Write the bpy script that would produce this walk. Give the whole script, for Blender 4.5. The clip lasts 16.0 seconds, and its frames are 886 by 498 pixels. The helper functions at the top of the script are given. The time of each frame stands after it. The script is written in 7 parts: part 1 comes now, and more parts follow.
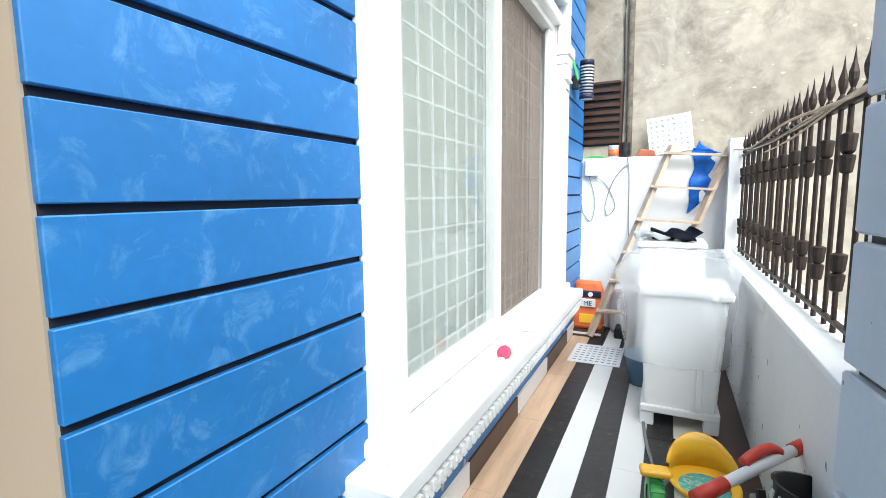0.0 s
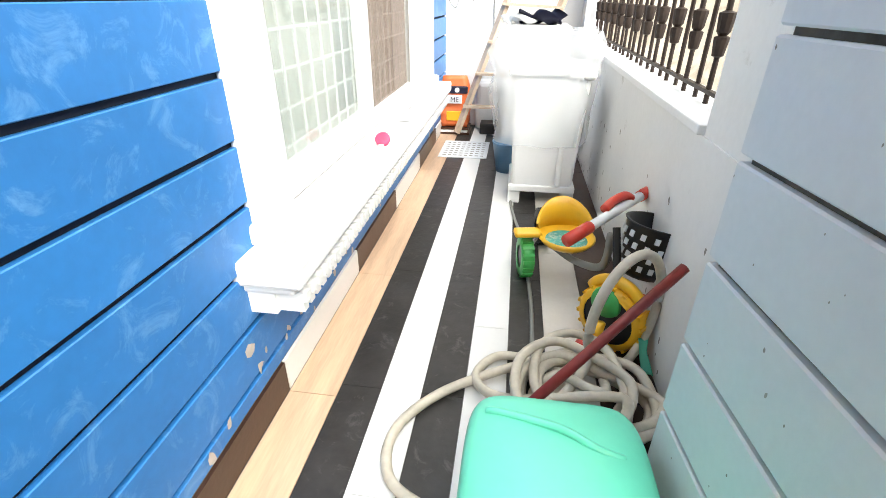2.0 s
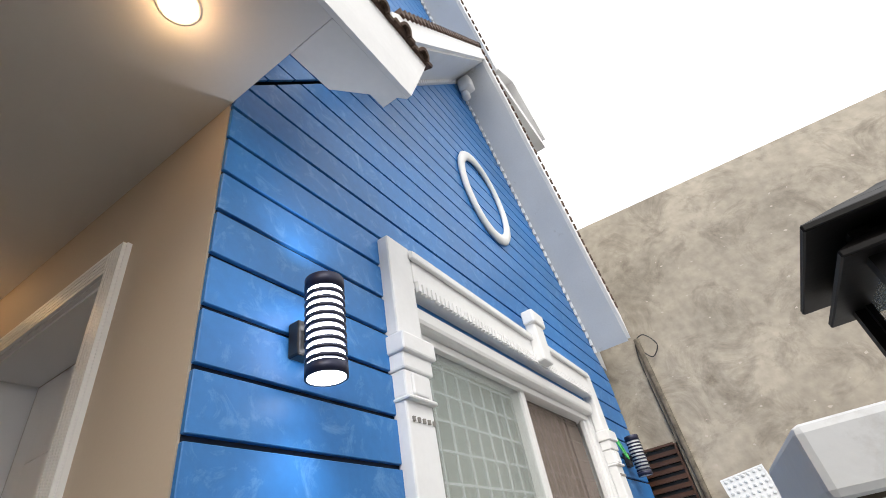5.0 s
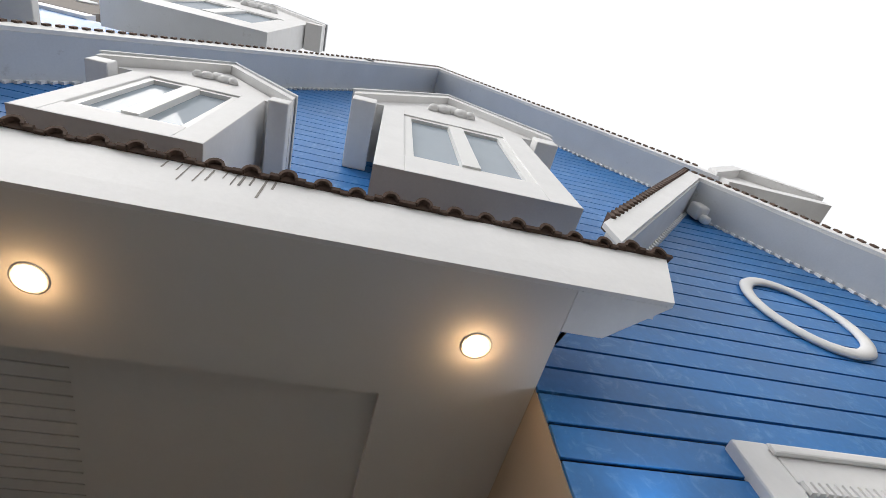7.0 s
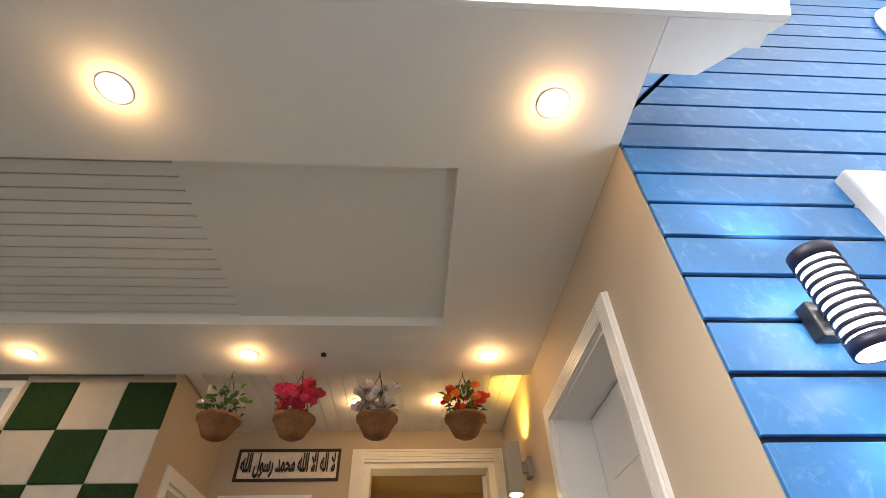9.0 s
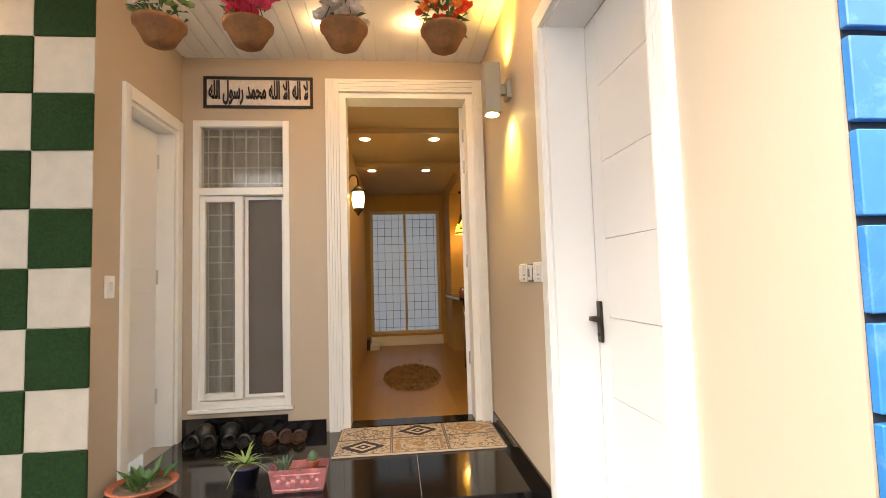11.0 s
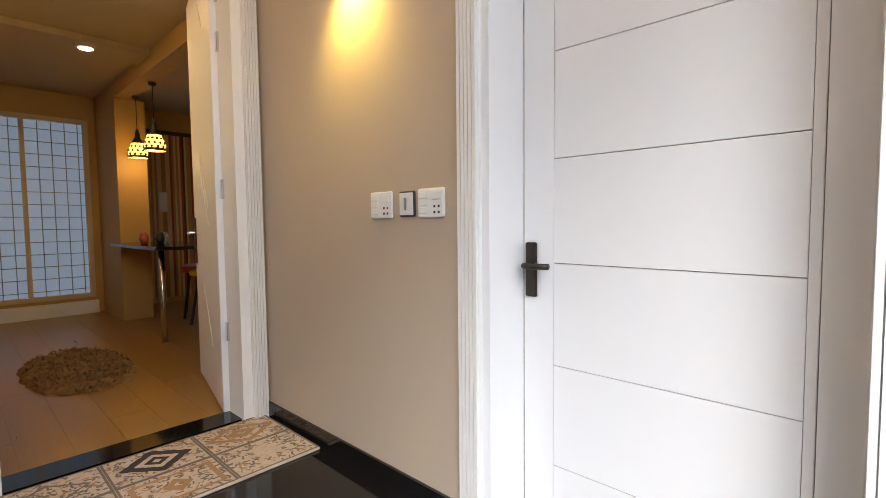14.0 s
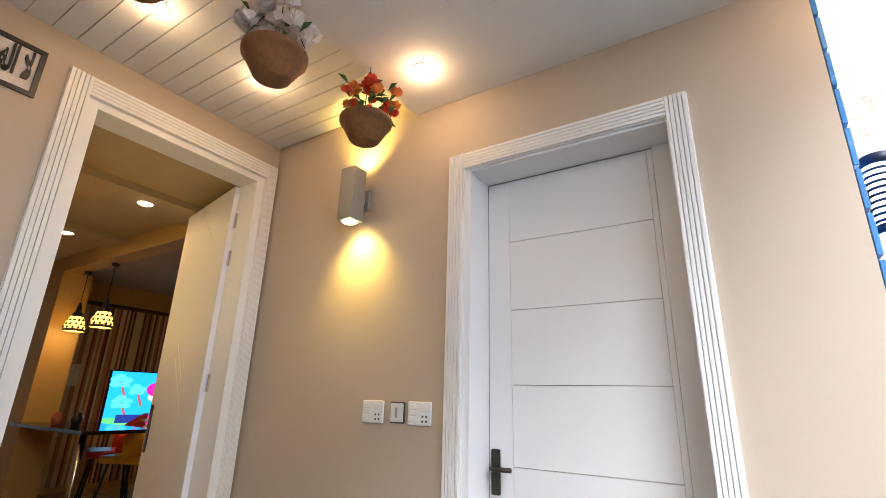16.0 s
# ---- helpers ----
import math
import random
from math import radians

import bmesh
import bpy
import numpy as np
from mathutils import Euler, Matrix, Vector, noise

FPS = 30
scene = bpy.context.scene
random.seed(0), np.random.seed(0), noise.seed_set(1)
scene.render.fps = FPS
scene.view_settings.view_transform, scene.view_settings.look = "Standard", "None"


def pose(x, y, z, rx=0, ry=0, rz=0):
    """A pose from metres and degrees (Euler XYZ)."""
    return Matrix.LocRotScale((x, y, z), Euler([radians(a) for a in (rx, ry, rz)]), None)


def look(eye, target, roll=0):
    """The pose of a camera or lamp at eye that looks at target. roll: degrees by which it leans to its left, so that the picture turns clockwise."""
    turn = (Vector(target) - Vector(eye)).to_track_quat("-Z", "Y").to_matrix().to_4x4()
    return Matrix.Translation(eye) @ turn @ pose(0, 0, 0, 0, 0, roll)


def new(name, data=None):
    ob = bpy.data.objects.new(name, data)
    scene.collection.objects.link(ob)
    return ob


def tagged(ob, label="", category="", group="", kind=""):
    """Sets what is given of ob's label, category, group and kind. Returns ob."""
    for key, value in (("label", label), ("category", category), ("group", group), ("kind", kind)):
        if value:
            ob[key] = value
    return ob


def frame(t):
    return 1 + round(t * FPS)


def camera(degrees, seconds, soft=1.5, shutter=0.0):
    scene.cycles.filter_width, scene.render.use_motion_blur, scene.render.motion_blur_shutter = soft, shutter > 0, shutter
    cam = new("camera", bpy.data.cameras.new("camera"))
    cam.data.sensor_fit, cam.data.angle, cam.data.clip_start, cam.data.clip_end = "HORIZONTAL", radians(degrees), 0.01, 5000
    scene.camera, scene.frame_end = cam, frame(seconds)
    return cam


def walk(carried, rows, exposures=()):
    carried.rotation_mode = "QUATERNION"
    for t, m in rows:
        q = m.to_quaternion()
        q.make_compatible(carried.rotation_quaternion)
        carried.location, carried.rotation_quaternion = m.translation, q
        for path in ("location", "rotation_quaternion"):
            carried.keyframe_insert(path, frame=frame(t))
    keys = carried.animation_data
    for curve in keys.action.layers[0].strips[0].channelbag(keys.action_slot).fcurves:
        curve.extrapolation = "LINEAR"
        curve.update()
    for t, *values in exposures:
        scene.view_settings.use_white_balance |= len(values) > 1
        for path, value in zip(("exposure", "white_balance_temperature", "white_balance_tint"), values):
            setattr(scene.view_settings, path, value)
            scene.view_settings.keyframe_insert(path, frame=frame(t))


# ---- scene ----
cam = camera(86.4, 16.0, 0.8)
PATH = [
    (0, (0.713, -0.317, 1.216), (-0.144, 1.476, 0.988), -0.6),
    (0.5, (0.648, -0.349, 1.203), (0.068, 1.533, 0.857), -1.0),
    (1, (0.635, -0.307, 1.142), (0.223, 1.574, 0.6), -0.6),
    (1.5, (0.624, -0.282, 1.09), (0.336, 1.543, 0.324), 0.1),
    (2, (0.616, -0.283, 1.056), (0.363, 1.46, 0.109), 0.2),
    (2.5, (0.612, -0.281, 1.027), (0.365, 1.385, -0.053), -0.4),
    (3, (0.625, -0.291, 1.116), (0.34, 1.587, 0.491), -1.3),
    (3.5, (0.701, -0.324, 1.251), (0.343, 1.642, 1.336), -3.7),
    (4, (0.752, -0.371, 1.381), (0.327, 1.463, 2.055), -5.9),
    (4.5, (0.79, -0.453, 1.417), (0.214, 1.231, 2.328), -8.0),
    (5, (0.901, -0.531, 1.461), (0.172, 0.913, 2.637), -12.0),
    (7.5, (1.149, -0.781, 1.541), (0.282, -0.547, 3.328), -7.2),
    (8, (1.151, -0.8, 1.536), (0.241, -0.63, 3.309), -5.5),
    (8.5, (1.106, -0.772, 1.533), (-0.058, -0.648, 3.154), -3.5),
    (9, (0.954, -0.726, 1.437), (-0.515, -0.614, 2.79), -2.0),
    (9.5, (0.87, -0.737, 1.346), (-0.846, -0.635, 2.368), -0.6),
    (10, (0.834, -0.744, 1.323), (-1.061, -0.672, 1.958), 0.0),
    (12.5, (0.138, -0.626, 1.203), (-1.786, -0.148, 0.935), -0.4),
    (13, (-0.05, -0.704, 1.193), (-1.899, 0.031, 0.994), -0.3),
    (13.5, (-0.302, -0.868, 1.192), (-1.984, 0.206, 1.061), -0.7),
    (14, (-0.499, -1.148, 1.235), (-1.874, 0.3, 1.12), -0.6),
    (14.5, (-0.512, -1.425, 1.286), (-1.683, 0.196, 1.27), -0.0),
    (15, (-0.418, -1.688, 1.298), (-1.503, -0.024, 1.536), 0.4),
    (15.5, (-0.383, -1.77, 1.347), (-1.427, -0.142, 1.856), 1.2),
    (16, (-0.378, -1.804, 1.359), (-1.41, -0.203, 1.969), 1.6),
]
SKY, SUN, LAMP, HALL = 0.15, 1.6, 0.55, 0.8
EXPOSURES = [(0.0, 1.4, 6200, 4), (1.0, 1.5, 6600, 6), (2.5, 2.0, 6900, 8), (3.0, 2.0, 7000, 10), (3.5, 1.7, 7100, 10), (4.0, 1.3, 7000, 10), (5.0, 0.55, 6700, 10), (7.5, 0.1, 6600, 10), (8.5, 0.2, 6800, 10),
             (9.0, 1.5, 7300, 10), (9.5, 2.3, 7700, 10), (10.0, 2.5, 7700, 12), (12.5, 2.1, 6300, 10), (14.0, 2.05, 6100, 10), (16.0, 2.0, 5900, 10)]
walk(cam, [(t, look(eye, target, roll)) for t, eye, target, roll in PATH], EXPOSURES)


# ---- light ----
world = bpy.data.worlds.new("overcast_sky")
scene.world = world
world.use_nodes = True
wn, wl = world.node_tree.nodes, world.node_tree.links
wn.clear()
w_out = wn.new("ShaderNodeOutputWorld")
w_bg = wn.new("ShaderNodeBackground")
w_sky = wn.new("ShaderNodeTexSky")
w_sky.sky_type = "NISHITA"
w_sky.sun_disc = False
w_sky.sun_elevation = radians(43)
w_sky.sun_rotation = radians(145)
w_sky.dust_density = 4.0
w_hs = wn.new("ShaderNodeHueSaturation")
w_hs.inputs["Saturation"].default_value = 0.25
w_hs.inputs["Value"].default_value = 1.0
wl.new(w_sky.outputs[0], w_hs.inputs["Color"])
w_mix = wn.new("ShaderNodeMixRGB")
w_mix.inputs[0].default_value = 0.85
w_mix.inputs[2].default_value = (7.0, 7.15, 7.4, 1)
wl.new(w_hs.outputs[0], w_mix.inputs[1])
wl.new(w_mix.outputs[0], w_bg.inputs[0])
w_bg.inputs[1].default_value = SKY
wl.new(w_bg.outputs[0], w_out.inputs[0])

sun_data = bpy.data.lights.new("sun", "SUN")
sun_data.energy = SUN
sun_data.angle = radians(40)
sun_data.color = (1.0, 0.97, 0.93)
sun_ob = new("sun", sun_data)
sun_ob.matrix_world = look((4.5, -6.5, 7.5), (0, 0, 0))

# ---- materials ----
MATS = {}


def mat(name, col, rough=0.6, metal=0.0, var=0.12, scale=3.0, bump=0.08, fine=60.0, dirt=None, dirt_amount=0.0, dirt_scale=0.0, dirt_mix=1.0, rand=0.0, emit=0.0, stretch=(1, 1, 1), spec=0.5):
    m = bpy.data.materials.new(name)
    m.use_nodes = True
    n, l = m.node_tree.nodes, m.node_tree.links
    b = n["Principled BSDF"]
    co = n.new("ShaderNodeTexCoord")
    mp = n.new("ShaderNodeMapping")
    mp.inputs["Scale"].default_value = stretch
    l.new(co.outputs["Object"], mp.inputs[0])
    big = n.new("ShaderNodeTexNoise")
    big.inputs["Scale"].default_value = scale
    big.inputs["Detail"].default_value = 6
    l.new(mp.outputs[0], big.inputs["Vector"])
    small = n.new("ShaderNodeTexNoise")
    small.inputs["Scale"].default_value = fine
    small.inputs["Detail"].default_value = 4
    l.new(mp.outputs[0], small.inputs["Vector"])
    add = n.new("ShaderNodeMath")
    add.operation = "ADD"
    l.new(big.outputs["Fac"], add.inputs[0])
    mul = n.new("ShaderNodeMath")
    mul.operation = "MULTIPLY"
    mul.inputs[1].default_value = 0.4
    l.new(small.outputs["Fac"], mul.inputs[0])
    l.new(mul.outputs[0], add.inputs[1])
    ramp = n.new("ShaderNodeValToRGB")
    ramp.color_ramp.elements[0].position = 0.45
    ramp.color_ramp.elements[1].position = 0.95
    ramp.color_ramp.elements[0].color = (*[min(1, c * (1 - var)) for c in col], 1)
    ramp.color_ramp.elements[1].color = (*[min(1, c * (1 + var)) for c in col], 1)
    l.new(add.outputs[0], ramp.inputs[0])
    last = ramp.outputs[0]
    if dirt:
        dn = n.new("ShaderNodeTexNoise")
        dn.inputs["Scale"].default_value = dirt_scale or scale * 2.3
        dn.inputs["Distortion"].default_value = 0.8 if dirt_scale else 0.0
        dn.inputs["Detail"].default_value = 9
        dn.inputs["Roughness"].default_value = 0.7
        l.new(mp.outputs[0], dn.inputs["Vector"])
        dr = n.new("ShaderNodeValToRGB")
        dr.color_ramp.elements[0].position = 0.62 - 0.25 * dirt_amount
        dr.color_ramp.elements[1].position = 0.80 - 0.20 * dirt_amount
        l.new(dn.outputs["Fac"], dr.inputs[0])
        mx = n.new("ShaderNodeMixRGB")
        mx.inputs[2].default_value = (*dirt, 1)
        dk = n.new("ShaderNodeMath")
        dk.operation = "MULTIPLY"
        dk.inputs[1].default_value = dirt_mix
        l.new(dr.outputs[0], dk.inputs[0])
        l.new(dk.outputs[0], mx.inputs[0])
        l.new(last, mx.inputs[1])
        last = mx.outputs[0]
    if rand:
        oi = n.new("ShaderNodeObjectInfo")
        rr = n.new("ShaderNodeMapRange")
        rr.inputs["To Min"].default_value = 1 - rand
        rr.inputs["To Max"].default_value = 1 + rand
        l.new(oi.outputs["Random"], rr.inputs["Value"])
        hv = n.new("ShaderNodeHueSaturation")
        l.new(rr.outputs[0], hv.inputs["Value"])
        l.new(last, hv.inputs["Color"])
        last = hv.outputs[0]
    l.new(last, b.inputs["Base Color"])
    b.inputs["Metallic"].default_value = metal
    rm = n.new("ShaderNodeMapRange")
    rm.inputs["To Min"].default_value = max(0.02, rough - 0.1)
    rm.inputs["To Max"].default_value = min(1, rough + 0.1)
    l.new(big.outputs["Fac"], rm.inputs["Value"])
    l.new(rm.outputs[0], b.inputs["Roughness"])
    b.inputs["Specular IOR Level"].default_value = spec
    if bump:
        bp = n.new("ShaderNodeBump")
        bp.inputs["Strength"].default_value = bump
        bp.inputs["Distance"].default_value = 0.01
        l.new(add.outputs[0], bp.inputs["Height"])
        l.new(bp.outputs[0], b.inputs["Normal"])
    if emit:
        b.inputs["Emission Color"].default_value = (*col, 1)
        b.inputs["Emission Strength"].default_value = emit
    MATS[name] = m
    return m


def glow(name, col, strength):
    m = bpy.data.materials.new(name)
    m.use_nodes = True
    b = m.node_tree.nodes["Principled BSDF"]
    b.inputs["Base Color"].default_value = (*col, 1)
    b.inputs["Emission Color"].default_value = (*col, 1)
    b.inputs["Emission Strength"].default_value = strength
    return m


def glass(name, col, rough, alpha, gloss=True):
    """A pane: clear, with a cloudy film of that strength, and a mirror gloss that grows at a glancing angle."""
    m = bpy.data.materials.new(name)
    m.use_nodes = True
    n, l = m.node_tree.nodes, m.node_tree.links
    n.remove(n["Principled BSDF"])
    out = n["Material Output"]
    co = n.new("ShaderNodeTexCoord")
    no = n.new("ShaderNodeTexNoise")
    no.inputs["Scale"].default_value = 1.4
    no.inputs["Detail"].default_value = 5
    l.new(co.outputs["Object"], no.inputs["Vector"])
    rm = n.new("ShaderNodeMapRange")
    rm.inputs["To Min"].default_value = max(0, alpha - 0.14)
    rm.inputs["To Max"].default_value = min(1, alpha + 0.14)
    l.new(no.outputs["Fac"], rm.inputs["Value"])
    tr = n.new("ShaderNodeBsdfTransparent")
    df = n.new("ShaderNodeBsdfDiffuse")
    df.inputs["Color"].default_value = (*col, 1)
    mx = n.new("ShaderNodeMixShader")
    l.new(rm.outputs[0], mx.inputs[0])
    l.new(tr.outputs[0], mx.inputs[1])
    l.new(df.outputs[0], mx.inputs[2])
    if not gloss:
        l.new(mx.outputs[0], out.inputs["Surface"])
        return m
    gl_ = n.new("ShaderNodeBsdfGlossy")
    gl_.inputs["Roughness"].default_value = rough
    lw = n.new("ShaderNodeLayerWeight")
    lw.inputs["Blend"].default_value = 0.5
    pw = n.new("ShaderNodeMath")
    pw.operation = "POWER"
    pw.inputs[1].default_value = 3.5
    l.new(lw.outputs["Facing"], pw.inputs[0])
    fr_ = n.new("ShaderNodeMath")
    fr_.operation = "MULTIPLY_ADD"
    fr_.inputs[1].default_value = 0.30
    fr_.inputs[2].default_value = 0.03
    l.new(pw.outputs[0], fr_.inputs[0])
    m2 = n.new("ShaderNodeMixShader")
    l.new(fr_.outputs[0], m2.inputs[0])
    l.new(mx.outputs[0], m2.inputs[1])
    l.new(gl_.outputs[0], m2.inputs[2])
    l.new(m2.outputs[0], out.inputs["Surface"])
    return m


def film(name, col, clear):
    """Crumpled milky polythene: part clear, part scattering light through."""
    m = bpy.data.materials.new(name)
    m.use_nodes = True
    n, l = m.node_tree.nodes, m.node_tree.links
    b = n["Principled BSDF"]
    b.inputs["Base Color"].default_value = (*col, 1)
    b.inputs["Roughness"].default_value = 0.25
    tl = n.new("ShaderNodeBsdfTranslucent")
    tl.inputs["Color"].default_value = (*col, 1)
    tr = n.new("ShaderNodeBsdfTransparent")
    a, c = n.new("ShaderNodeMixShader"), n.new("ShaderNodeMixShader")
    a.inputs[0].default_value = 0.5
    c.inputs[0].default_value = clear
    l.new(b.outputs[0], a.inputs[1])
    l.new(tl.outputs[0], a.inputs[2])
    l.new(a.outputs[0], c.inputs[1])
    l.new(tr.outputs[0], c.inputs[2])
    l.new(c.outputs[0], n["Material Output"].inputs["Surface"])
    return m


M_BLUE = mat("blue_paint", (0.022, 0.172, 0.47), 0.42, var=0.16, scale=1.6, bump=0.10, fine=34, dirt=(0.20, 0.42, 0.70), dirt_amount=0.36, dirt_scale=11.0, dirt_mix=0.5, rand=0.06)
M_BLUE2 = mat("blue_paint_upper", (0.022, 0.172, 0.47), 0.42, var=0.16, scale=1.6, bump=0.10, fine=34, dirt=(0.20, 0.42, 0.70), dirt_amount=0.36, dirt_scale=11.0, dirt_mix=0.5)
M_GAP = mat("joint_shadow_paint", (0.012, 0.018, 0.035), 0.8, var=0.2, bump=0)
M_PATCH = mat("bare_plaster", (0.52, 0.46, 0.40), 0.9, var=0.15, scale=20)
M_BEIGE = mat("beige_paint", (0.49, 0.405, 0.315), 0.62, var=0.035, scale=1.5, bump=0.05, fine=90)
M_WHITE = mat("white_gloss_paint", (0.80, 0.80, 0.79), 0.38, var=0.012, scale=4, bump=0.05, fine=40)
M_TRIM = mat("white_plaster_trim", (0.80, 0.80, 0.80), 0.6, var=0.04, scale=6, bump=0.14, fine=45)
M_DOOR = mat("white_lacquer", (0.80, 0.80, 0.81), 0.45, var=0.004, scale=2, bump=0.015, fine=30)
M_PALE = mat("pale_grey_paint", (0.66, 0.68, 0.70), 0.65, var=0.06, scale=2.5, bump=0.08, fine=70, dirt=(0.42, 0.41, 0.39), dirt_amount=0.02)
M_YARD = mat("yard_white_paint", (0.76, 0.76, 0.755), 0.7, var=0.05, scale=2.2, bump=0.14, fine=50, dirt=(0.34, 0.31, 0.27), dirt_amount=0.03)
M_CONC = mat("raw_plaster", (0.40, 0.355, 0.29), 0.92, var=0.38, scale=0.9, bump=0.7, fine=13, dirt=(0.17, 0.145, 0.115), dirt_amount=0.50, dirt_scale=2.4, dirt_mix=0.85)
M_GROOVE = mat("groove_grey", (0.27, 0.255, 0.235), 0.9, var=0.35, scale=8, bump=0.2)
M_CEIL = mat("ceiling_white", (0.76, 0.75, 0.74), 0.7, var=0.02, scale=3, bump=0.03)
M_GRANITE = mat("black_granite", (0.008, 0.008, 0.009), 0.06, var=0.5, scale=140, bump=0.0, fine=300, spec=0.6)
M_STONE = mat("grey_stone", (0.36, 0.36, 0.35), 0.8, var=0.22, scale=9, bump=0.5, fine=60, dirt=(0.62, 0.62, 0.60), dirt_amount=0.25, rand=0.16)
M_TBLACK = mat("black_slate_tile", (0.026, 0.024, 0.023), 0.42, var=0.45, scale=7, bump=0.35, fine=30, rand=0.15, dirt=(0.17, 0.16, 0.15), dirt_amount=0.22, dirt_scale=13.0, dirt_mix=0.6)
M_TWHITE = mat("white_tile", (0.78, 0.78, 0.77), 0.35, var=0.03, scale=4, bump=0.04, rand=0.03)
M_TWOOD = mat("light_wood_tile", (0.58, 0.40, 0.27), 0.45, var=0.2, scale=3.5, bump=0.06, fine=24, stretch=(6, 0.6, 1), rand=0.05)
M_TBEIGE = mat("beige_tile", (0.70, 0.66, 0.60), 0.4, var=0.06, scale=4, bump=0.05, rand=0.05)
M_TBROWN = mat("dark_brown_tile", (0.045, 0.022, 0.015), 0.35, var=0.3, scale=6, bump=0.1, rand=0.1)
M_GROUT = mat("grout", (0.22, 0.21, 0.20), 0.95, var=0.1)
M_PAVE = mat("driveway_tile", (0.11, 0.105, 0.10), 0.6, var=0.12, scale=2, bump=0.1)
M_LAM = mat("oak_floor", (0.31, 0.165, 0.036), 0.32, var=0.14, scale=1.6, bump=0.015, fine=14, stretch=(0.4, 5, 1), rand=0.03)
M_JOINT = mat("dirty_joint", (0.13, 0.11, 0.085), 0.95, var=0.5, scale=18, bump=0.3)
M_IRON = mat("dark_iron", (0.045, 0.032, 0.026), 0.5, metal=0.6, var=0.35, scale=20, bump=0.15)
M_BLACK = mat("black_plastic", (0.012, 0.012, 0.013), 0.4, var=0.2)
M_BLACKW = mat("black_painted_metal", (0.006, 0.005, 0.005), 0.55, metal=0.0, var=0.3, spec=0.2)
M_NAVY = mat("dark_navy_metal", (0.02, 0.022, 0.05), 0.4, metal=0.3, var=0.2)
M_GREYM = mat("grey_metal", (0.26, 0.265, 0.25), 0.5, metal=0.3, var=0.08, bump=0.05)
M_CHROME = mat("chrome", (0.7, 0.7, 0.7), 0.15, metal=1.0, var=0.02, bump=0)
M_BRONZE = mat("dark_bronze", (0.05, 0.042, 0.035), 0.35, metal=0.8, var=0.2)
M_WOOD = mat("raw_pine", (0.56, 0.44, 0.33), 0.8, var=0.25, scale=6, bump=0.2, fine=50)
M_MINT = mat("mint_plastic", (0.13, 0.62, 0.44), 0.38, var=0.05, bump=0.03)
M_PWHITE = mat("white_plastic", (0.78, 0.79, 0.80), 0.35, var=0.03, bump=0.03)
M_YELLOW = mat("yellow_plastic", (0.90, 0.50, 0.03), 0.3, var=0.06, bump=0.02)
M_RED = mat("red_plastic", (0.62, 0.05, 0.03), 0.35, var=0.1)
M_GREEN = mat("green_plastic", (0.06, 0.42, 0.10), 0.4, var=0.1)
M_STICK = mat("printed_sticker", (0.05, 0.36, 0.33), 0.4, var=0.3, scale=20, dirt=(0.75, 0.75, 0.68), dirt_amount=0.5, dirt_scale=32.0)
M_ORANGE = mat("orange_plastic", (0.75, 0.17, 0.05), 0.4, var=0.15)
M_HOSE = mat("milky_hose", (0.56, 0.51, 0.42), 0.35, var=0.2, scale=14, bump=0.08)
M_MAROON = mat("maroon_pipe", (0.20, 0.022, 0.02), 0.4, var=0.3, scale=9, bump=0.1)
M_BLUEB = mat("blue_bucket_plastic", (0.10, 0.22, 0.36), 0.4, var=0.08)
M_BLUEP = mat("blue_tarpaulin", (0.02, 0.22, 0.80), 0.35, var=0.3, scale=12, bump=0.4)
M_GRASS = mat("artificial_turf", (0.004, 0.034, 0.004), 0.95, var=0.5, scale=60, bump=1.0, fine=400, rand=0.1)
M_CHKW = mat("cream_panel", (0.46, 0.42, 0.365), 0.8, var=0.08, scale=12, bump=0.2, fine=120, rand=0.05)
M_TERRA = mat("terracotta", (0.40, 0.12, 0.065), 0.8, var=0.25, scale=9, bump=0.2, dirt=(0.55, 0.40, 0.34), dirt_amount=0.2)
M_BASKET = mat("clay_basket", (0.20, 0.085, 0.03), 0.85, var=0.35, scale=14, bump=0.5)
M_PINK = mat("pink_clay", (0.62, 0.24, 0.26), 0.6, var=0.25, scale=14, bump=0.3, dirt=(0.66, 0.55, 0.62), dirt_amount=0.35)
M_SOIL = mat("dry_soil", (0.16, 0.11, 0.075), 0.95, var=0.4, scale=30, bump=0.6)
M_LEAF = mat("green_leaf", (0.05, 0.13, 0.035), 0.5, var=0.35, scale=8, bump=0.05)
M_LEAFL = mat("pale_leaf", (0.20, 0.30, 0.10), 0.5, var=0.3, scale=8, bump=0.05)
M_CACT = mat("cactus_green", (0.06, 0.12, 0.07), 0.6, var=0.3, scale=20, bump=0.3)
M_PETR = mat("red_petal", (0.70, 0.06, 0.02), 0.6, var=0.25, scale=30)
M_PETP = mat("pink_petal", (0.72, 0.05, 0.13), 0.6, var=0.2, scale=30)
M_PETW = mat("white_petal", (0.72, 0.64, 0.60), 0.6, var=0.12, scale=30)
M_PETO = mat("orange_petal", (0.80, 0.25, 0.05), 0.6, var=0.25, scale=30)
M_GREYMAT = mat("grey_coir_mat", (0.13, 0.12, 0.115), 0.98, var=0.35, scale=120, bump=0.9, fine=300)
M_RUG = mat("shaggy_rug", (0.20, 0.115, 0.045), 0.98, var=0.5, scale=18, bump=1.0, fine=120)
M_CREAM = mat("cream_fabric", (0.52, 0.43, 0.34), 0.95, var=0.12, scale=30, bump=0.3, fine=260)
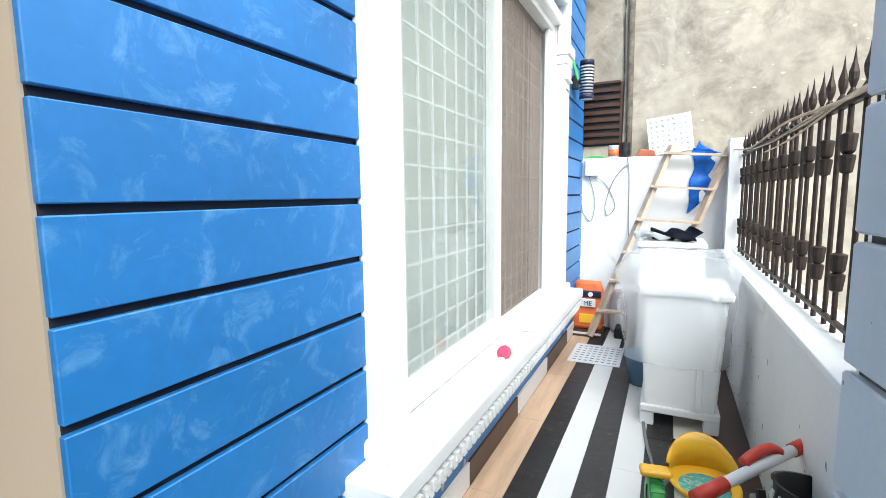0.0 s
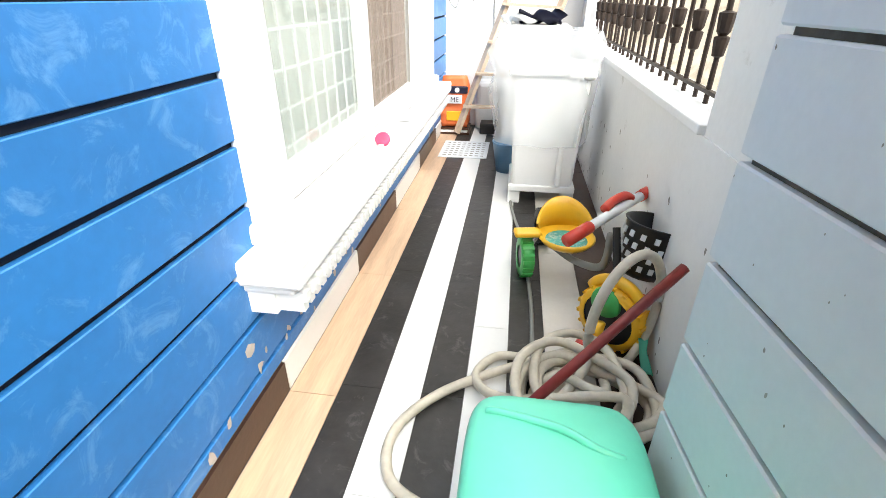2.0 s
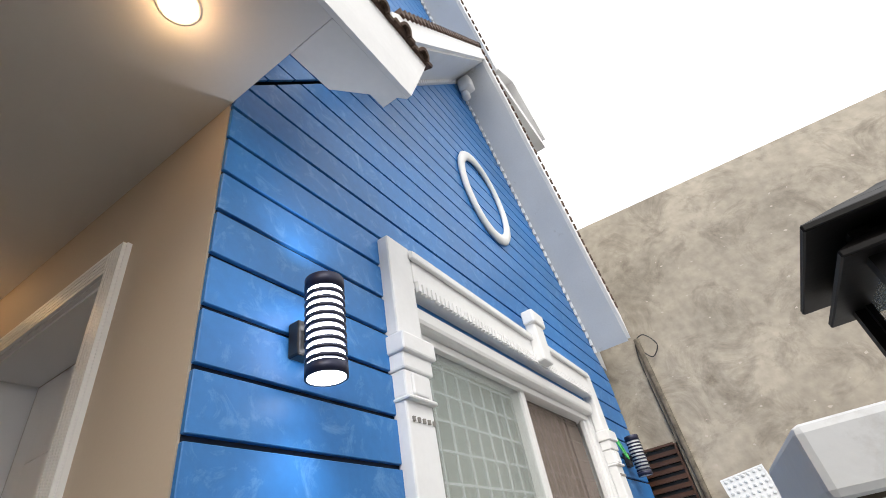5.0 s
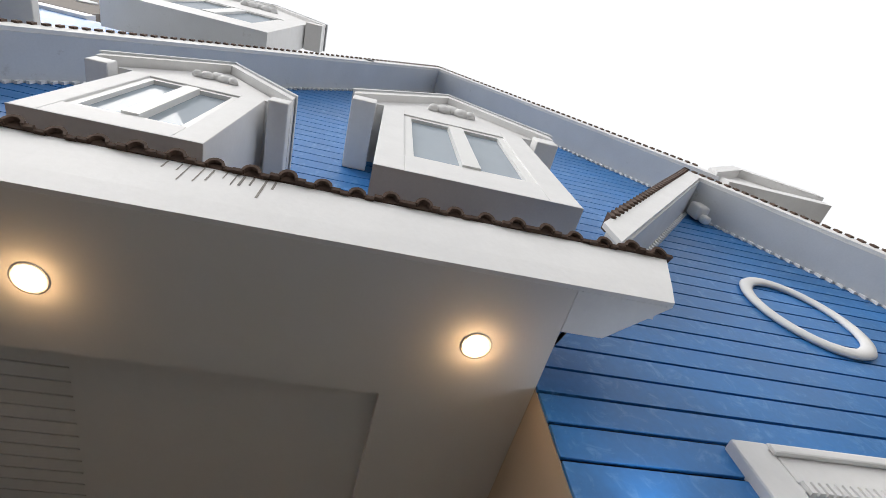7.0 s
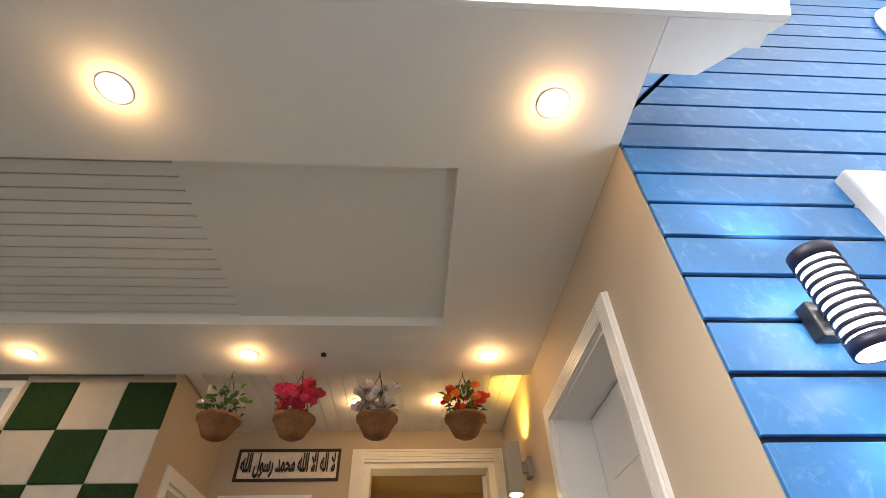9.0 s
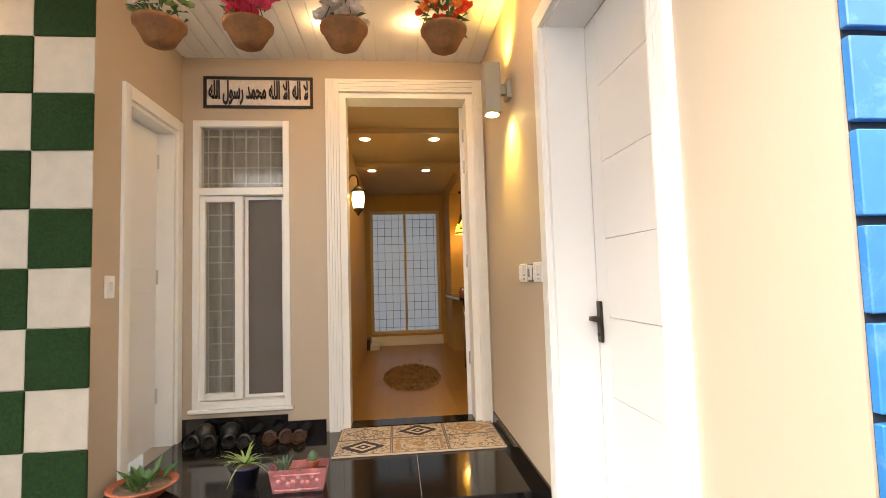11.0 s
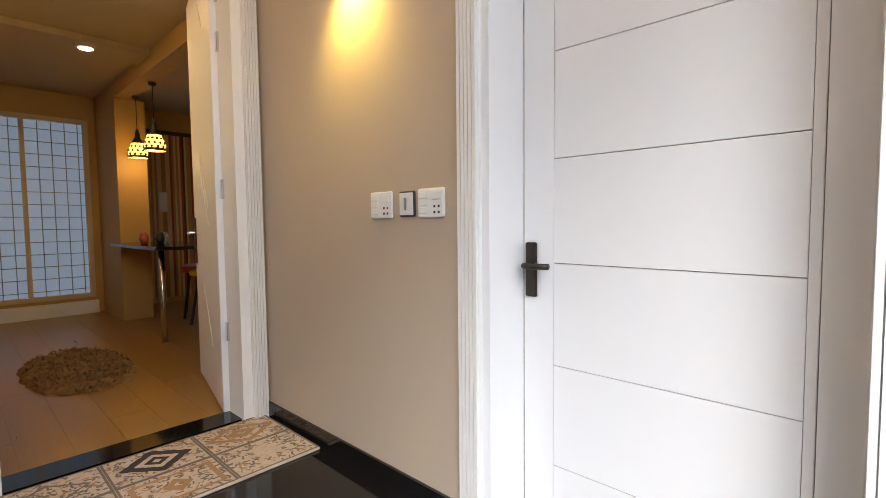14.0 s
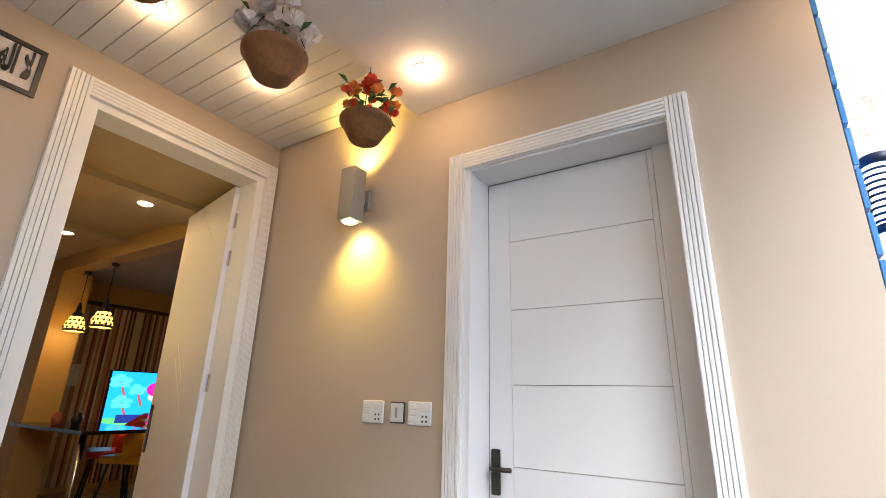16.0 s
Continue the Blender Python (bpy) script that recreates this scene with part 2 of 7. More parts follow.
M_INK = mat("dark_woven_pattern", (0.035, 0.03, 0.035), 0.95, var=0.2)
M_TAN = mat("tan_woven_pattern", (0.36, 0.22, 0.11), 0.95, var=0.2)
M_GREYP = mat("grey_woven_pattern", (0.17, 0.14, 0.12), 0.95, var=0.2)
M_TILE = mat("terracotta_roof_edge", (0.10, 0.062, 0.045), 0.8, var=0.4, scale=20, bump=0.3)
M_ALU = mat("white_aluminium", (0.78, 0.78, 0.77), 0.35, var=0.03, bump=0.02)
M_MESH = mat("brown_fly_mesh", (0.27, 0.225, 0.20), 0.8, var=0.08, scale=90, bump=0.1)
M_CURT = mat("pale_curtain", (0.40, 0.40, 0.35), 0.9, var=0.2, scale=5, bump=0.2, stretch=(8, 8, 0.3))
M_GRILL = mat("white_grille", (0.72, 0.72, 0.70), 0.5, var=0.05)
M_HALLW = mat("hall_paint", (0.50, 0.32, 0.11), 0.7, var=0.05, scale=2, bump=0.05)
M_TRUNK = mat("brown_grey_paint", (0.19, 0.165, 0.145), 0.8, var=0.15)
M_CREAMF = mat("cream_painted_frame", (0.62, 0.50, 0.32), 0.5, var=0.06)
M_DARKW = mat("dark_wood", (0.06, 0.025, 0.014), 0.4, var=0.3, scale=8)
M_GLASS = glass("window_glass", (0.52, 0.60, 0.58), 0.02, 0.26)
M_GLASSU = glass("upper_window_glass", (0.50, 0.58, 0.66), 0.02, 0.6)
M_GLASS2 = glass("entrance_glass", (0.35, 0.33, 0.30), 0.05, 0.2)
M_SCREEN = glass("fly_screen_net", (0.20, 0.18, 0.17), 0.7, 0.66, False)
M_NET = glass("brown_fly_net", (0.30, 0.245, 0.215), 0.8, 0.50, False)
M_POLY = film("milky_polythene", (0.88, 0.91, 0.94), 0.70)
M_FROST = glow("frosted_backlit_glass", (0.36, 0.47, 0.62), 0.085)
# Cream ceiling, darkened in its colour to stand for the dim, amber-lit hall.
M_HCEIL = mat("hall_ceiling_cream_dimmed", (0.44, 0.34, 0.20), 0.7, var=0.05, scale=2, bump=0.05)
M_LAMPW = glow("warm_led", (1.0, 0.62, 0.30), 12.0)
M_LAMPC = glow("cool_led", (0.86, 0.90, 1.0), 7.0)
M_LAMPY = glow("yellow_led", (1.0, 0.74, 0.28), 14.0)
M_AMBER = glow("amber_glass", (1.0, 0.50, 0.04), 2.2)
M_TVB = glow("tv_sky", (0.03, 0.36, 0.85), 0.5)
M_TVG = glow("tv_green", (0.07, 0.30, 0.08), 0.9)
M_TVN = glow("tv_navy", (0.01, 0.02, 0.12), 0.8)
M_TVBR = glow("tv_brown", (0.25, 0.05, 0.04), 0.8)
M_TVM = glow("tv_magenta", (0.42, 0.01, 0.16), 0.8)
M_TVW = glow("tv_white", (0.55, 0.55, 0.6), 0.8)
M_TVC = glow("tv_cyan", (0.06, 0.35, 0.55), 0.9)

# ---- mesh helpers ----


def box(bm, x0, x1, y0, y1, z0, z1, m=None):
    v = [bm.verts.new(p) for p in ((x0, y0, z0), (x1, y0, z0), (x1, y1, z0), (x0, y1, z0), (x0, y0, z1), (x1, y0, z1), (x1, y1, z1), (x0, y1, z1))]
    if m is not None:
        for a in v:
            a.co = m @ a.co
    for f in ((3, 2, 1, 0), (4, 5, 6, 7), (0, 1, 5, 4), (1, 2, 6, 5), (2, 3, 7, 6), (3, 0, 4, 7)):
        bm.faces.new([v[i] for i in f])
    return bm


def boxes(*rows):
    bm = bmesh.new()
    for r in rows:
        box(bm, *r)
    return bm


def soft(bm, w=0.005, seg=2):
    bmesh.ops.bevel(bm, geom=bm.edges[:], offset=w, segments=seg, affect="EDGES", profile=0.5, clamp_overlap=True)
    return bm


def prism(pts, axis, a, b, bm=None):
    """A polygon swept along an axis from a to b; pts are the other two coordinates in order."""
    bm = bm or bmesh.new()
    n = {"x": lambda p, s: (s, p[0], p[1]), "y": lambda p, s: (p[0], s, p[1]), "z": lambda p, s: (p[0], p[1], s)}[axis]
    lo = [bm.verts.new(n(p, a)) for p in pts]
    hi = [bm.verts.new(n(p, b)) for p in pts]
    k = len(pts)
    bm.faces.new(lo)
    bm.faces.new(hi[::-1])
    for i in range(k):
        bm.faces.new((lo[i], hi[i], hi[(i + 1) % k], lo[(i + 1) % k]))
    bmesh.ops.recalc_face_normals(bm, faces=bm.faces[:])
    return bm


def lathe(profile, seg=24, bm=None, centre=(0, 0, 0), m=None, squash=(1, 1), ends=True):
    """A profile of (radius, height) turned about the upright axis."""
    bm = bm or bmesh.new()
    rings = []
    for r, z in profile:
        ring = []
        for i in range(seg):
            a = 2 * math.pi * i / seg
            p = Vector((centre[0] + r * math.cos(a) * squash[0], centre[1] + r * math.sin(a) * squash[1], centre[2] + z))
            ring.append(bm.verts.new(m @ p if m is not None else p))
        rings.append(ring)
    for a, b in zip(rings, rings[1:]):
        for i in range(seg):
            bm.faces.new((a[i], a[(i + 1) % seg], b[(i + 1) % seg], b[i]))
    if ends and profile[0][0] > 1e-4:
        bm.faces.new(rings[0][::-1])
    if ends and profile[-1][0] > 1e-4:
        bm.faces.new(rings[-1])
    return bm


def tube(points, r, seg=8, bm=None, closed=False):
    """A round tube along points."""
    bm = bm or bmesh.new()
    pts = [Vector(p) for p in points]
    rings = []
    up = Vector((0, 0, 1))
    for i, p in enumerate(pts):
        d = (pts[min(i + 1, len(pts) - 1)] - pts[max(i - 1, 0)]).normalized()
        s = d.cross(up)
        if s.length < 1e-3:
            s = d.cross(Vector((1, 0, 0)))
        s.normalize()
        t = s.cross(d)
        rings.append([bm.verts.new(p + r * (math.cos(2 * math.pi * k / seg) * s + math.sin(2 * math.pi * k / seg) * t)) for k in range(seg)])
    for a, b in zip(rings, rings[1:]):
        for k in range(seg):
            bm.faces.new((a[k], a[(k + 1) % seg], b[(k + 1) % seg], b[k]))
    bm.faces.new(rings[0][::-1])
    bm.faces.new(rings[-1])
    bmesh.ops.recalc_face_normals(bm, faces=bm.faces[:])
    return bm


def curve_points(ctrl, n=10):
    """Points of a smooth curve through the control points."""
    c = [Vector(p) for p in ctrl]
    c = [c[0]] + c + [c[-1]]
    out = []
    for i in range(1, len(c) - 2):
        p0, p1, p2, p3 = c[i - 1 : i + 3]
        for k in range(n):
            t = k / n
            out.append(0.5 * (2 * p1 + (p2 - p0) * t + (2 * p0 - 5 * p1 + 4 * p2 - p3) * t * t + (3 * p1 - p0 - 3 * p2 + p3) * t**3))
    out.append(c[-2])
    return out


def mesh_of(name, bm, material, smooth=False):
    me = bpy.data.meshes.new(name)
    bm.to_mesh(me)
    bm.free()
    me.materials.append(material)
    if smooth:
        for p in me.polygons:
            p.use_smooth = True
    return me


def part(name, bm, material, parent, label="", smooth=False):
    ob = new(name, mesh_of(name, bm, material, smooth))
    ob.parent = parent
    if label:
        tagged(ob, label=label)
    return ob


def piece(name, me, parent, m):
    ob = new(name, me)
    ob.parent = parent
    ob.matrix_basis = m
    return ob


def solid(name, bm, material, label, category, kind="", group="", smooth=False):
    ob = new(name, mesh_of(name, bm, material, smooth))
    return tagged(ob, label, category, group, kind)


def thing(name, label, category, at=(0, 0, 0), group="", kind="", turn=0.0):
    ob = new(name)
    ob.empty_display_size = 0.1
    ob.matrix_basis = pose(at[0], at[1], at[2], 0, 0, turn)
    return tagged(ob, label, category, group, kind)


# ---- levels and main lines ----
CEIL_Z = 2.851
PLAT_Z = 0.217
STEP_Z = 0.085
BOARD = 0.1479
BOARD_0 = 2.829


def gable_z(y):
    return 5.69 - (1.6 if y > 2.33 else 1.18) * abs(y - 2.33)


def big_gable_z(y):
    return 9.48 - 1.297 * abs(y + 0.02)


# ---- ground ----
ground = solid("ground", boxes((-60, 60, -60, 60, -0.3, -0.02)), M_PAVE, "grey paved ground around the house", "ground", "structure")
passage = solid("floor_passage", boxes((-0.01, 1.12, 0.0, 4.1, -0.016, -0.005)), M_GROUT, "striped plank-tiled passage floor beside the house", "floor", "structure")

# ---- blue clad wall ----
wall_blue = solid("wall_blue", boxes(
    (-0.22, -0.016, 0.231, 0.82, 0, 2.6), (-0.22, -0.016, 3.06, 4.1, 0, 2.6), (-0.22, -0.016, 0.82, 3.06, 0, 0.42),
    (-0.22, -0.016, 0.231, 4.1, 2.6, 2.9), (-0.099, -0.016, 0.007, 0.231, 0, 2.9)), M_GAP, "blue board-clad side wall of the house", "wall", "structure")
part("gable_backing", prism([(-0.03, 2.9), (4.05, 2.9), (2.33, 5.72)], "x", -0.22, -0.016), M_GAP, wall_blue)
upper_wall = solid("wall_upper", prism([(-5.5, 2.95), (-0.1, 2.95), (2.2, 5.60), (2.75, 5.80), (-0.02, 9.45), (-5.0, 2.96)], "x", -0.22, -0.017), M_GAP, "blue board-clad upper gable wall", "wall", "structure")

roof_main = solid("roof_main", prism([(-4.9, 3.08), (3.9, 3.08), (2.33, 5.55), (-0.02, 9.15), (-4.9, 3.2)], "x", -8.0, -0.23), M_TILE, "brown main roof behind the front gable", "roof", "structure")
overhang = solid("upper_overhang", soft(boxes((-0.1, 1.5, -9.0, -4.25, 7.0, 7.1)), 0.01), M_TRIM, "pale grey overhanging upper storey with a plain underside", "upper storey", "structure")
part("recess", boxes((0.24, 1.45, -5.6, -5.06, 6.99, 6.998)), M_DARKW, overhang)
side_storey = solid("wall_side_storey", boxes((-2.5, -0.12, -9.0, -4.3, 3.2, 9.2)), M_BLUE2, "blue painted side storey behind the tall gable", "wall", "structure")
part("parapet", boxes((-0.6, -0.119, -7.4, -5.2, 9.75, 11.6)), M_TRUNK, side_storey)
part("ledge", boxes((-0.6, -0.08, -7.4, -5.0, 9.202, 9.45)), M_TRIM, side_storey)
part("vent_ring", lathe([(0.16, 0), (0.16, 0.02), (0.12, 0.025)], 20, None, (0, 0, 0), pose(-0.118, -5.85, 10.8, 0, 90, 0)), M_PALE, side_storey)

# ---- beige porch wall with the side door ----
wall_beige = solid("wall_beige", boxes(
    (-2.88, -1.422, 0, 0.23, 0, 3.0), (-0.52, -0.10, 0, 0.23, 0, 2.9), (-0.10, -0.018, 0, 0.006, 0, 2.9), (-1.422, -0.52, 0, 0.23, 2.43, 2.9),
    (-1.422, -0.52, 0.19, 0.23, 0.0, STEP_Z - 0.004)), M_BEIGE, "smooth beige painted porch wall", "wall", "structure")
# ---- entry wall, alcove wall, checker wall ----
wall_entry = solid("wall_entry", boxes(
    (-3.06, -2.877, -2.42, -2.14, 0, 3.0), (-3.06, -2.877, -1.465, -1.10, 0, 3.0), (-3.06, -2.8805, -0.09, 0.0, 0, 3.0),
    (-3.06, -2.877, -2.14, -1.465, 0, 0.42), (-3.06, -2.877, -2.14, -1.465, 2.48, 3.0), (-3.06, -2.877, -1.10, -0.09, 2.70, 3.0)),
    M_BEIGE, "beige painted entrance wall", "wall", "structure")
wall_alcove = solid("wall_alcove", boxes(
    (-2.877, -2.80, -2.42, -2.22, 0, 3.0), (-2.20, -1.85, -2.42, -2.22, 0, 3.0), (-2.80, -2.20, -2.42, -2.22, 2.38, 3.0)),
    M_BEIGE, "beige painted short alcove wall", "wall", "structure")
wall_checker = solid("wall_checker", boxes(
    (-2.05, -1.855, -3.10, -2.42, 0, 2.9), (-2.05, -1.855, -6.0, -3.10, 0, 2.55), (-2.05, -1.855, -6.0, -3.9, 2.55, 2.9)),
    M_CHKW, "wall of dark green turf and cream squares in a chequer", "wall", "structure")
# Unseen walls, added to close the plot and keep light off the porch ceiling.
wall_side = solid("wall_boundary", boxes((-2.05, 2.2, -6.2, -6.0, 0, 2.85), (2.0, 2.2, -6.0, 0.33, 0, 2.3)), M_YARD, "plain white unseen wall, closes the plot and blocks street light", "wall", "structure")

# ---- platform and steps ----
platform = solid("floor_porch", soft(boxes((-3.06, -1.72, -2.22, -0.002, PLAT_Z - 0.035, PLAT_Z)), 0.003), M_GRANITE, "polished black granite porch floor", "floor", "structure")
part("platform_core", boxes((-3.06, -1.76, -2.22, -0.005, 0, PLAT_Z - 0.037)), M_GROUT, platform)
part("riser", boxes((-1.759, -1.742, -0.85, -0.004, STEP_Z, PLAT_Z - 0.036)), M_GRANITE, platform)
step = solid("step_porch", soft(boxes((-1.741, -0.40, -0.86, -0.002, 0, STEP_Z)), 0.003), M_GRANITE, "polished black granite lower step", "step", "structure")
part("threshold", boxes((-1.42, -0.522, -0.001, 0.19, 0.0, STEP_Z)), M_GRANITE, step)
skirt = solid("baseboard_porch", boxes(
    (-2.876, -1.735, -0.014, -0.0015, PLAT_Z + 0.001, PLAT_Z + 0.075), (-1.735, -1.55, -0.014, -0.0015, STEP_Z + 0.001, PLAT_Z + 0.075),
    (-2.876, -2.864, -1.485, -1.22, PLAT_Z + 0.001, PLAT_Z + 0.09), (-2.876, -2.864, -2.218, -1.486, PLAT_Z + 0.001, PLAT_Z + 0.14)),
    M_GRANITE, "black granite skirting along the porch walls", "baseboard", "structure")

# ---- porch ceiling ----
ceil = bmesh.new()
X0, X1 = -1.195, -0.135
for r in ((X1, 0.437, -6.0, -0.001, CEIL_Z, CEIL_Z + 0.12), (-1.742, X0, -6.0, -0.001, CEIL_Z, CEIL_Z + 0.12), (X0, X1, -0.575, -0.001, CEIL_Z, CEIL_Z + 0.12),
          (X0, X1, -6.0, -3.6, CEIL_Z, CEIL_Z + 0.12), (X0, X1, -1.65, -0.575, CEIL_Z + 0.055, CEIL_Z + 0.13), (X0, X1, -3.6, -1.65, CEIL_Z + 0.075, CEIL_Z + 0.13)):
    box(ceil, *r)
for i in range(15):
    x = X0 + 0.03 + i * 0.07
    box(ceil, x, x + 0.062, -3.6, -1.652, CEIL_Z + 0.062, CEIL_Z + 0.076)
box(ceil, -2.878, -1.742, -2.22, -0.001, 2.962, 3.05)
for i in range(22):
    y = -2.2 + i * 0.0995
    box(ceil, -2.878, -1.742, y, y + 0.094, 2.950, 2.963)
ceiling = solid("ceiling_porch", ceil, M_CEIL, "white porch ceiling with a recessed slatted panel", "ceiling", "structure")

# ---- porch eave: cornice, end box, clay tile ends ----
cornice = prism([(0.4375, CEIL_Z), (0.455, CEIL_Z), (0.465, 2.95), (0.478, 3.18), (0.30, 3.18), (0.30, 2.98), (0.4375, 2.98)], "y", -6.0, 0.36)
for v in cornice.verts:
    if v.co.y > 0:
        v.co.y += (v.co.z - CEIL_Z) * 0.42
eave = solid("eave_trim", cornice, M_TRIM, "white cornice along the porch roof edge with grey water streaks", "eave", "structure")
part("end_box", prism([(0.262, 0.001), (0.4365, 0.001), (0.4365, 0.362), (0.262, 0.162)], "z", CEIL_Z, 3.18), M_TRIM, eave)
part("back_box", boxes((-0.0, 0.26, -6.0, -0.001, CEIL_Z + 0.125, 3.18)), M_TRIM, eave)

random.seed(31)
for i in range(11):
    yy, hh_ = -1.42 + i * 0.035 + random.uniform(-0.01, 0.01), random.uniform(0.04, 0.15)
    z1 = 3.17
    z0 = z1 - hh_
    fx = lambda z: 0.465 + (z - 2.95) * 0.013 / 0.23
    part("streak", prism([(fx(z0) + 0.0005, z0), (fx(z1) + 0.0005, z1), (fx(z1) + 0.0015, z1), (fx(z0) + 0.0015, z0)], "y", yy, yy + random.uniform(0.003, 0.009)), M_GROOVE, eave)
roof = solid("roof_porch", prism([(0.478, 3.182), (0.488, 3.20), (-0.02, 3.49), (-0.02, 3.182)], "y", -6.0, 0.0), M_TILE, "brown clay tile porch roof", "roof", "structure")
part("roof_end", prism([(0.485, 3.182), (0.488, 3.20), (0.30, 3.30), (0.27, 3.182)], "y", 0.001, 0.50), M_TILE, roof)
tile_bm = bmesh.new()
arc = [(0.034 * math.cos(math.pi * k / 8), 0.036 * math.sin(math.pi * k / 8)) for k in range(9)]
arc += [(0.024 * math.cos(math.pi * k / 8), 0.024 * math.sin(math.pi * k / 8)) for k in range(8, -1, -1)]
for k in range(8):
    q = [arc[k], arc[k + 1], arc[16 - k], arc[17 - k]]
    prism(q, "x", -0.16, 0.05, tile_bm)
box(tile_bm, -0.16, 0.046, -0.062, -0.030, -0.006, 0.008)
box(tile_bm, -0.16, 0.046, 0.030, 0.062, -0.006, 0.008)
box(tile_bm, -0.16, 0.030, -0.030, 0.030, -0.006, 0.026)
tile_me = mesh_of("roof_tile", tile_bm, M_TILE, False)
for i in range(50):
    piece("roof_tile", tile_me, roof, pose(0.455 + 0.006 * math.sin(i * 1.7), 0.455 - i * 0.124, 3.196 + 0.004 * math.sin(i * 2.3), 0, 24, 0))

# ---- verges of the two gables ----


def verge(name, half, y0, z0, slopes, depth, label):
    """Two sloping boxed soffits that meet at the ridge."""
    top = solid(name, bmesh.new(), M_TRIM, label, "roof trim", "structure")
    for side, h, slope in zip((1, -1), half, slopes):
        t = 0.20
        p = [(y0, z0), (y0 + side * h, z0 - slope * h), (y0 + side * h, z0 - slope * h + t), (y0, z0 + t)]
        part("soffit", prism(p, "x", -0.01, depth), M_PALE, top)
        q = [(y0, z0 + 0.02), (y0 + side * h, z0 - slope * h + 0.02), (y0 + side * h, z0 - slope * h + t + 0.06), (y0, z0 + t + 0.06)]
        part("fascia_board", prism(q, "x", depth + 0.001, depth + 0.03), M_TRIM, top)
        n = int(h / 0.042)
        d = bmesh.new()
        for i in range(n):
            y = y0 + side * (0.05 + i * 0.042)
            z = z0 - slope * abs(y - y0)
            box(d, 0.001, 0.022, y - 0.012, y + 0.012, z - 0.05, z + 0.012)
        tagged(part("dentil_row", d, M_TRIM, top), kind="stuff")
        c = bmesh.new()
        for i in range(int(h * math.hypot(1, slope) / 0.085)):
            y = y0 + side * (i * 0.085 / math.hypot(1, slope))
            z = z0 - slope * abs(y - y0) + t + 0.06
            box(c, depth - 0.06, depth + 0.045, y - 0.018, y + 0.018, z - 0.02, z + 0.035)
        tagged(part("tile_edge", c, M_TILE, top), kind="stuff")
    return top


verge_small = verge("verge_side_gable", (1.63, 1.80), 2.33, 5.69, (1.6, 1.18), 0.33, "white boxed verge of the small side gable")
part("scroll_bracket", soft(boxes((0.02, 0.16, 2.27, 2.39, 5.42, 5.60), (0.02, 0.10, 2.29, 2.37, 5.32, 5.42)), 0.03, 3), M_TRIM, verge_small)
verge_big = verge("verge_main_gable", (2.72, 5.0), -0.02, 9.45, (1.297, 1.297), 0.34, "white boxed verge of the tall front gable")
part("vent_hole", lathe([(0.05, 0), (0.05, 0.01)], 16, None, (0, 0, 0), pose(0.375, -1.04, 8.25, 0, 90, 0)), M_BLACK, verge_big)

# ---- bay windows over the porch ----


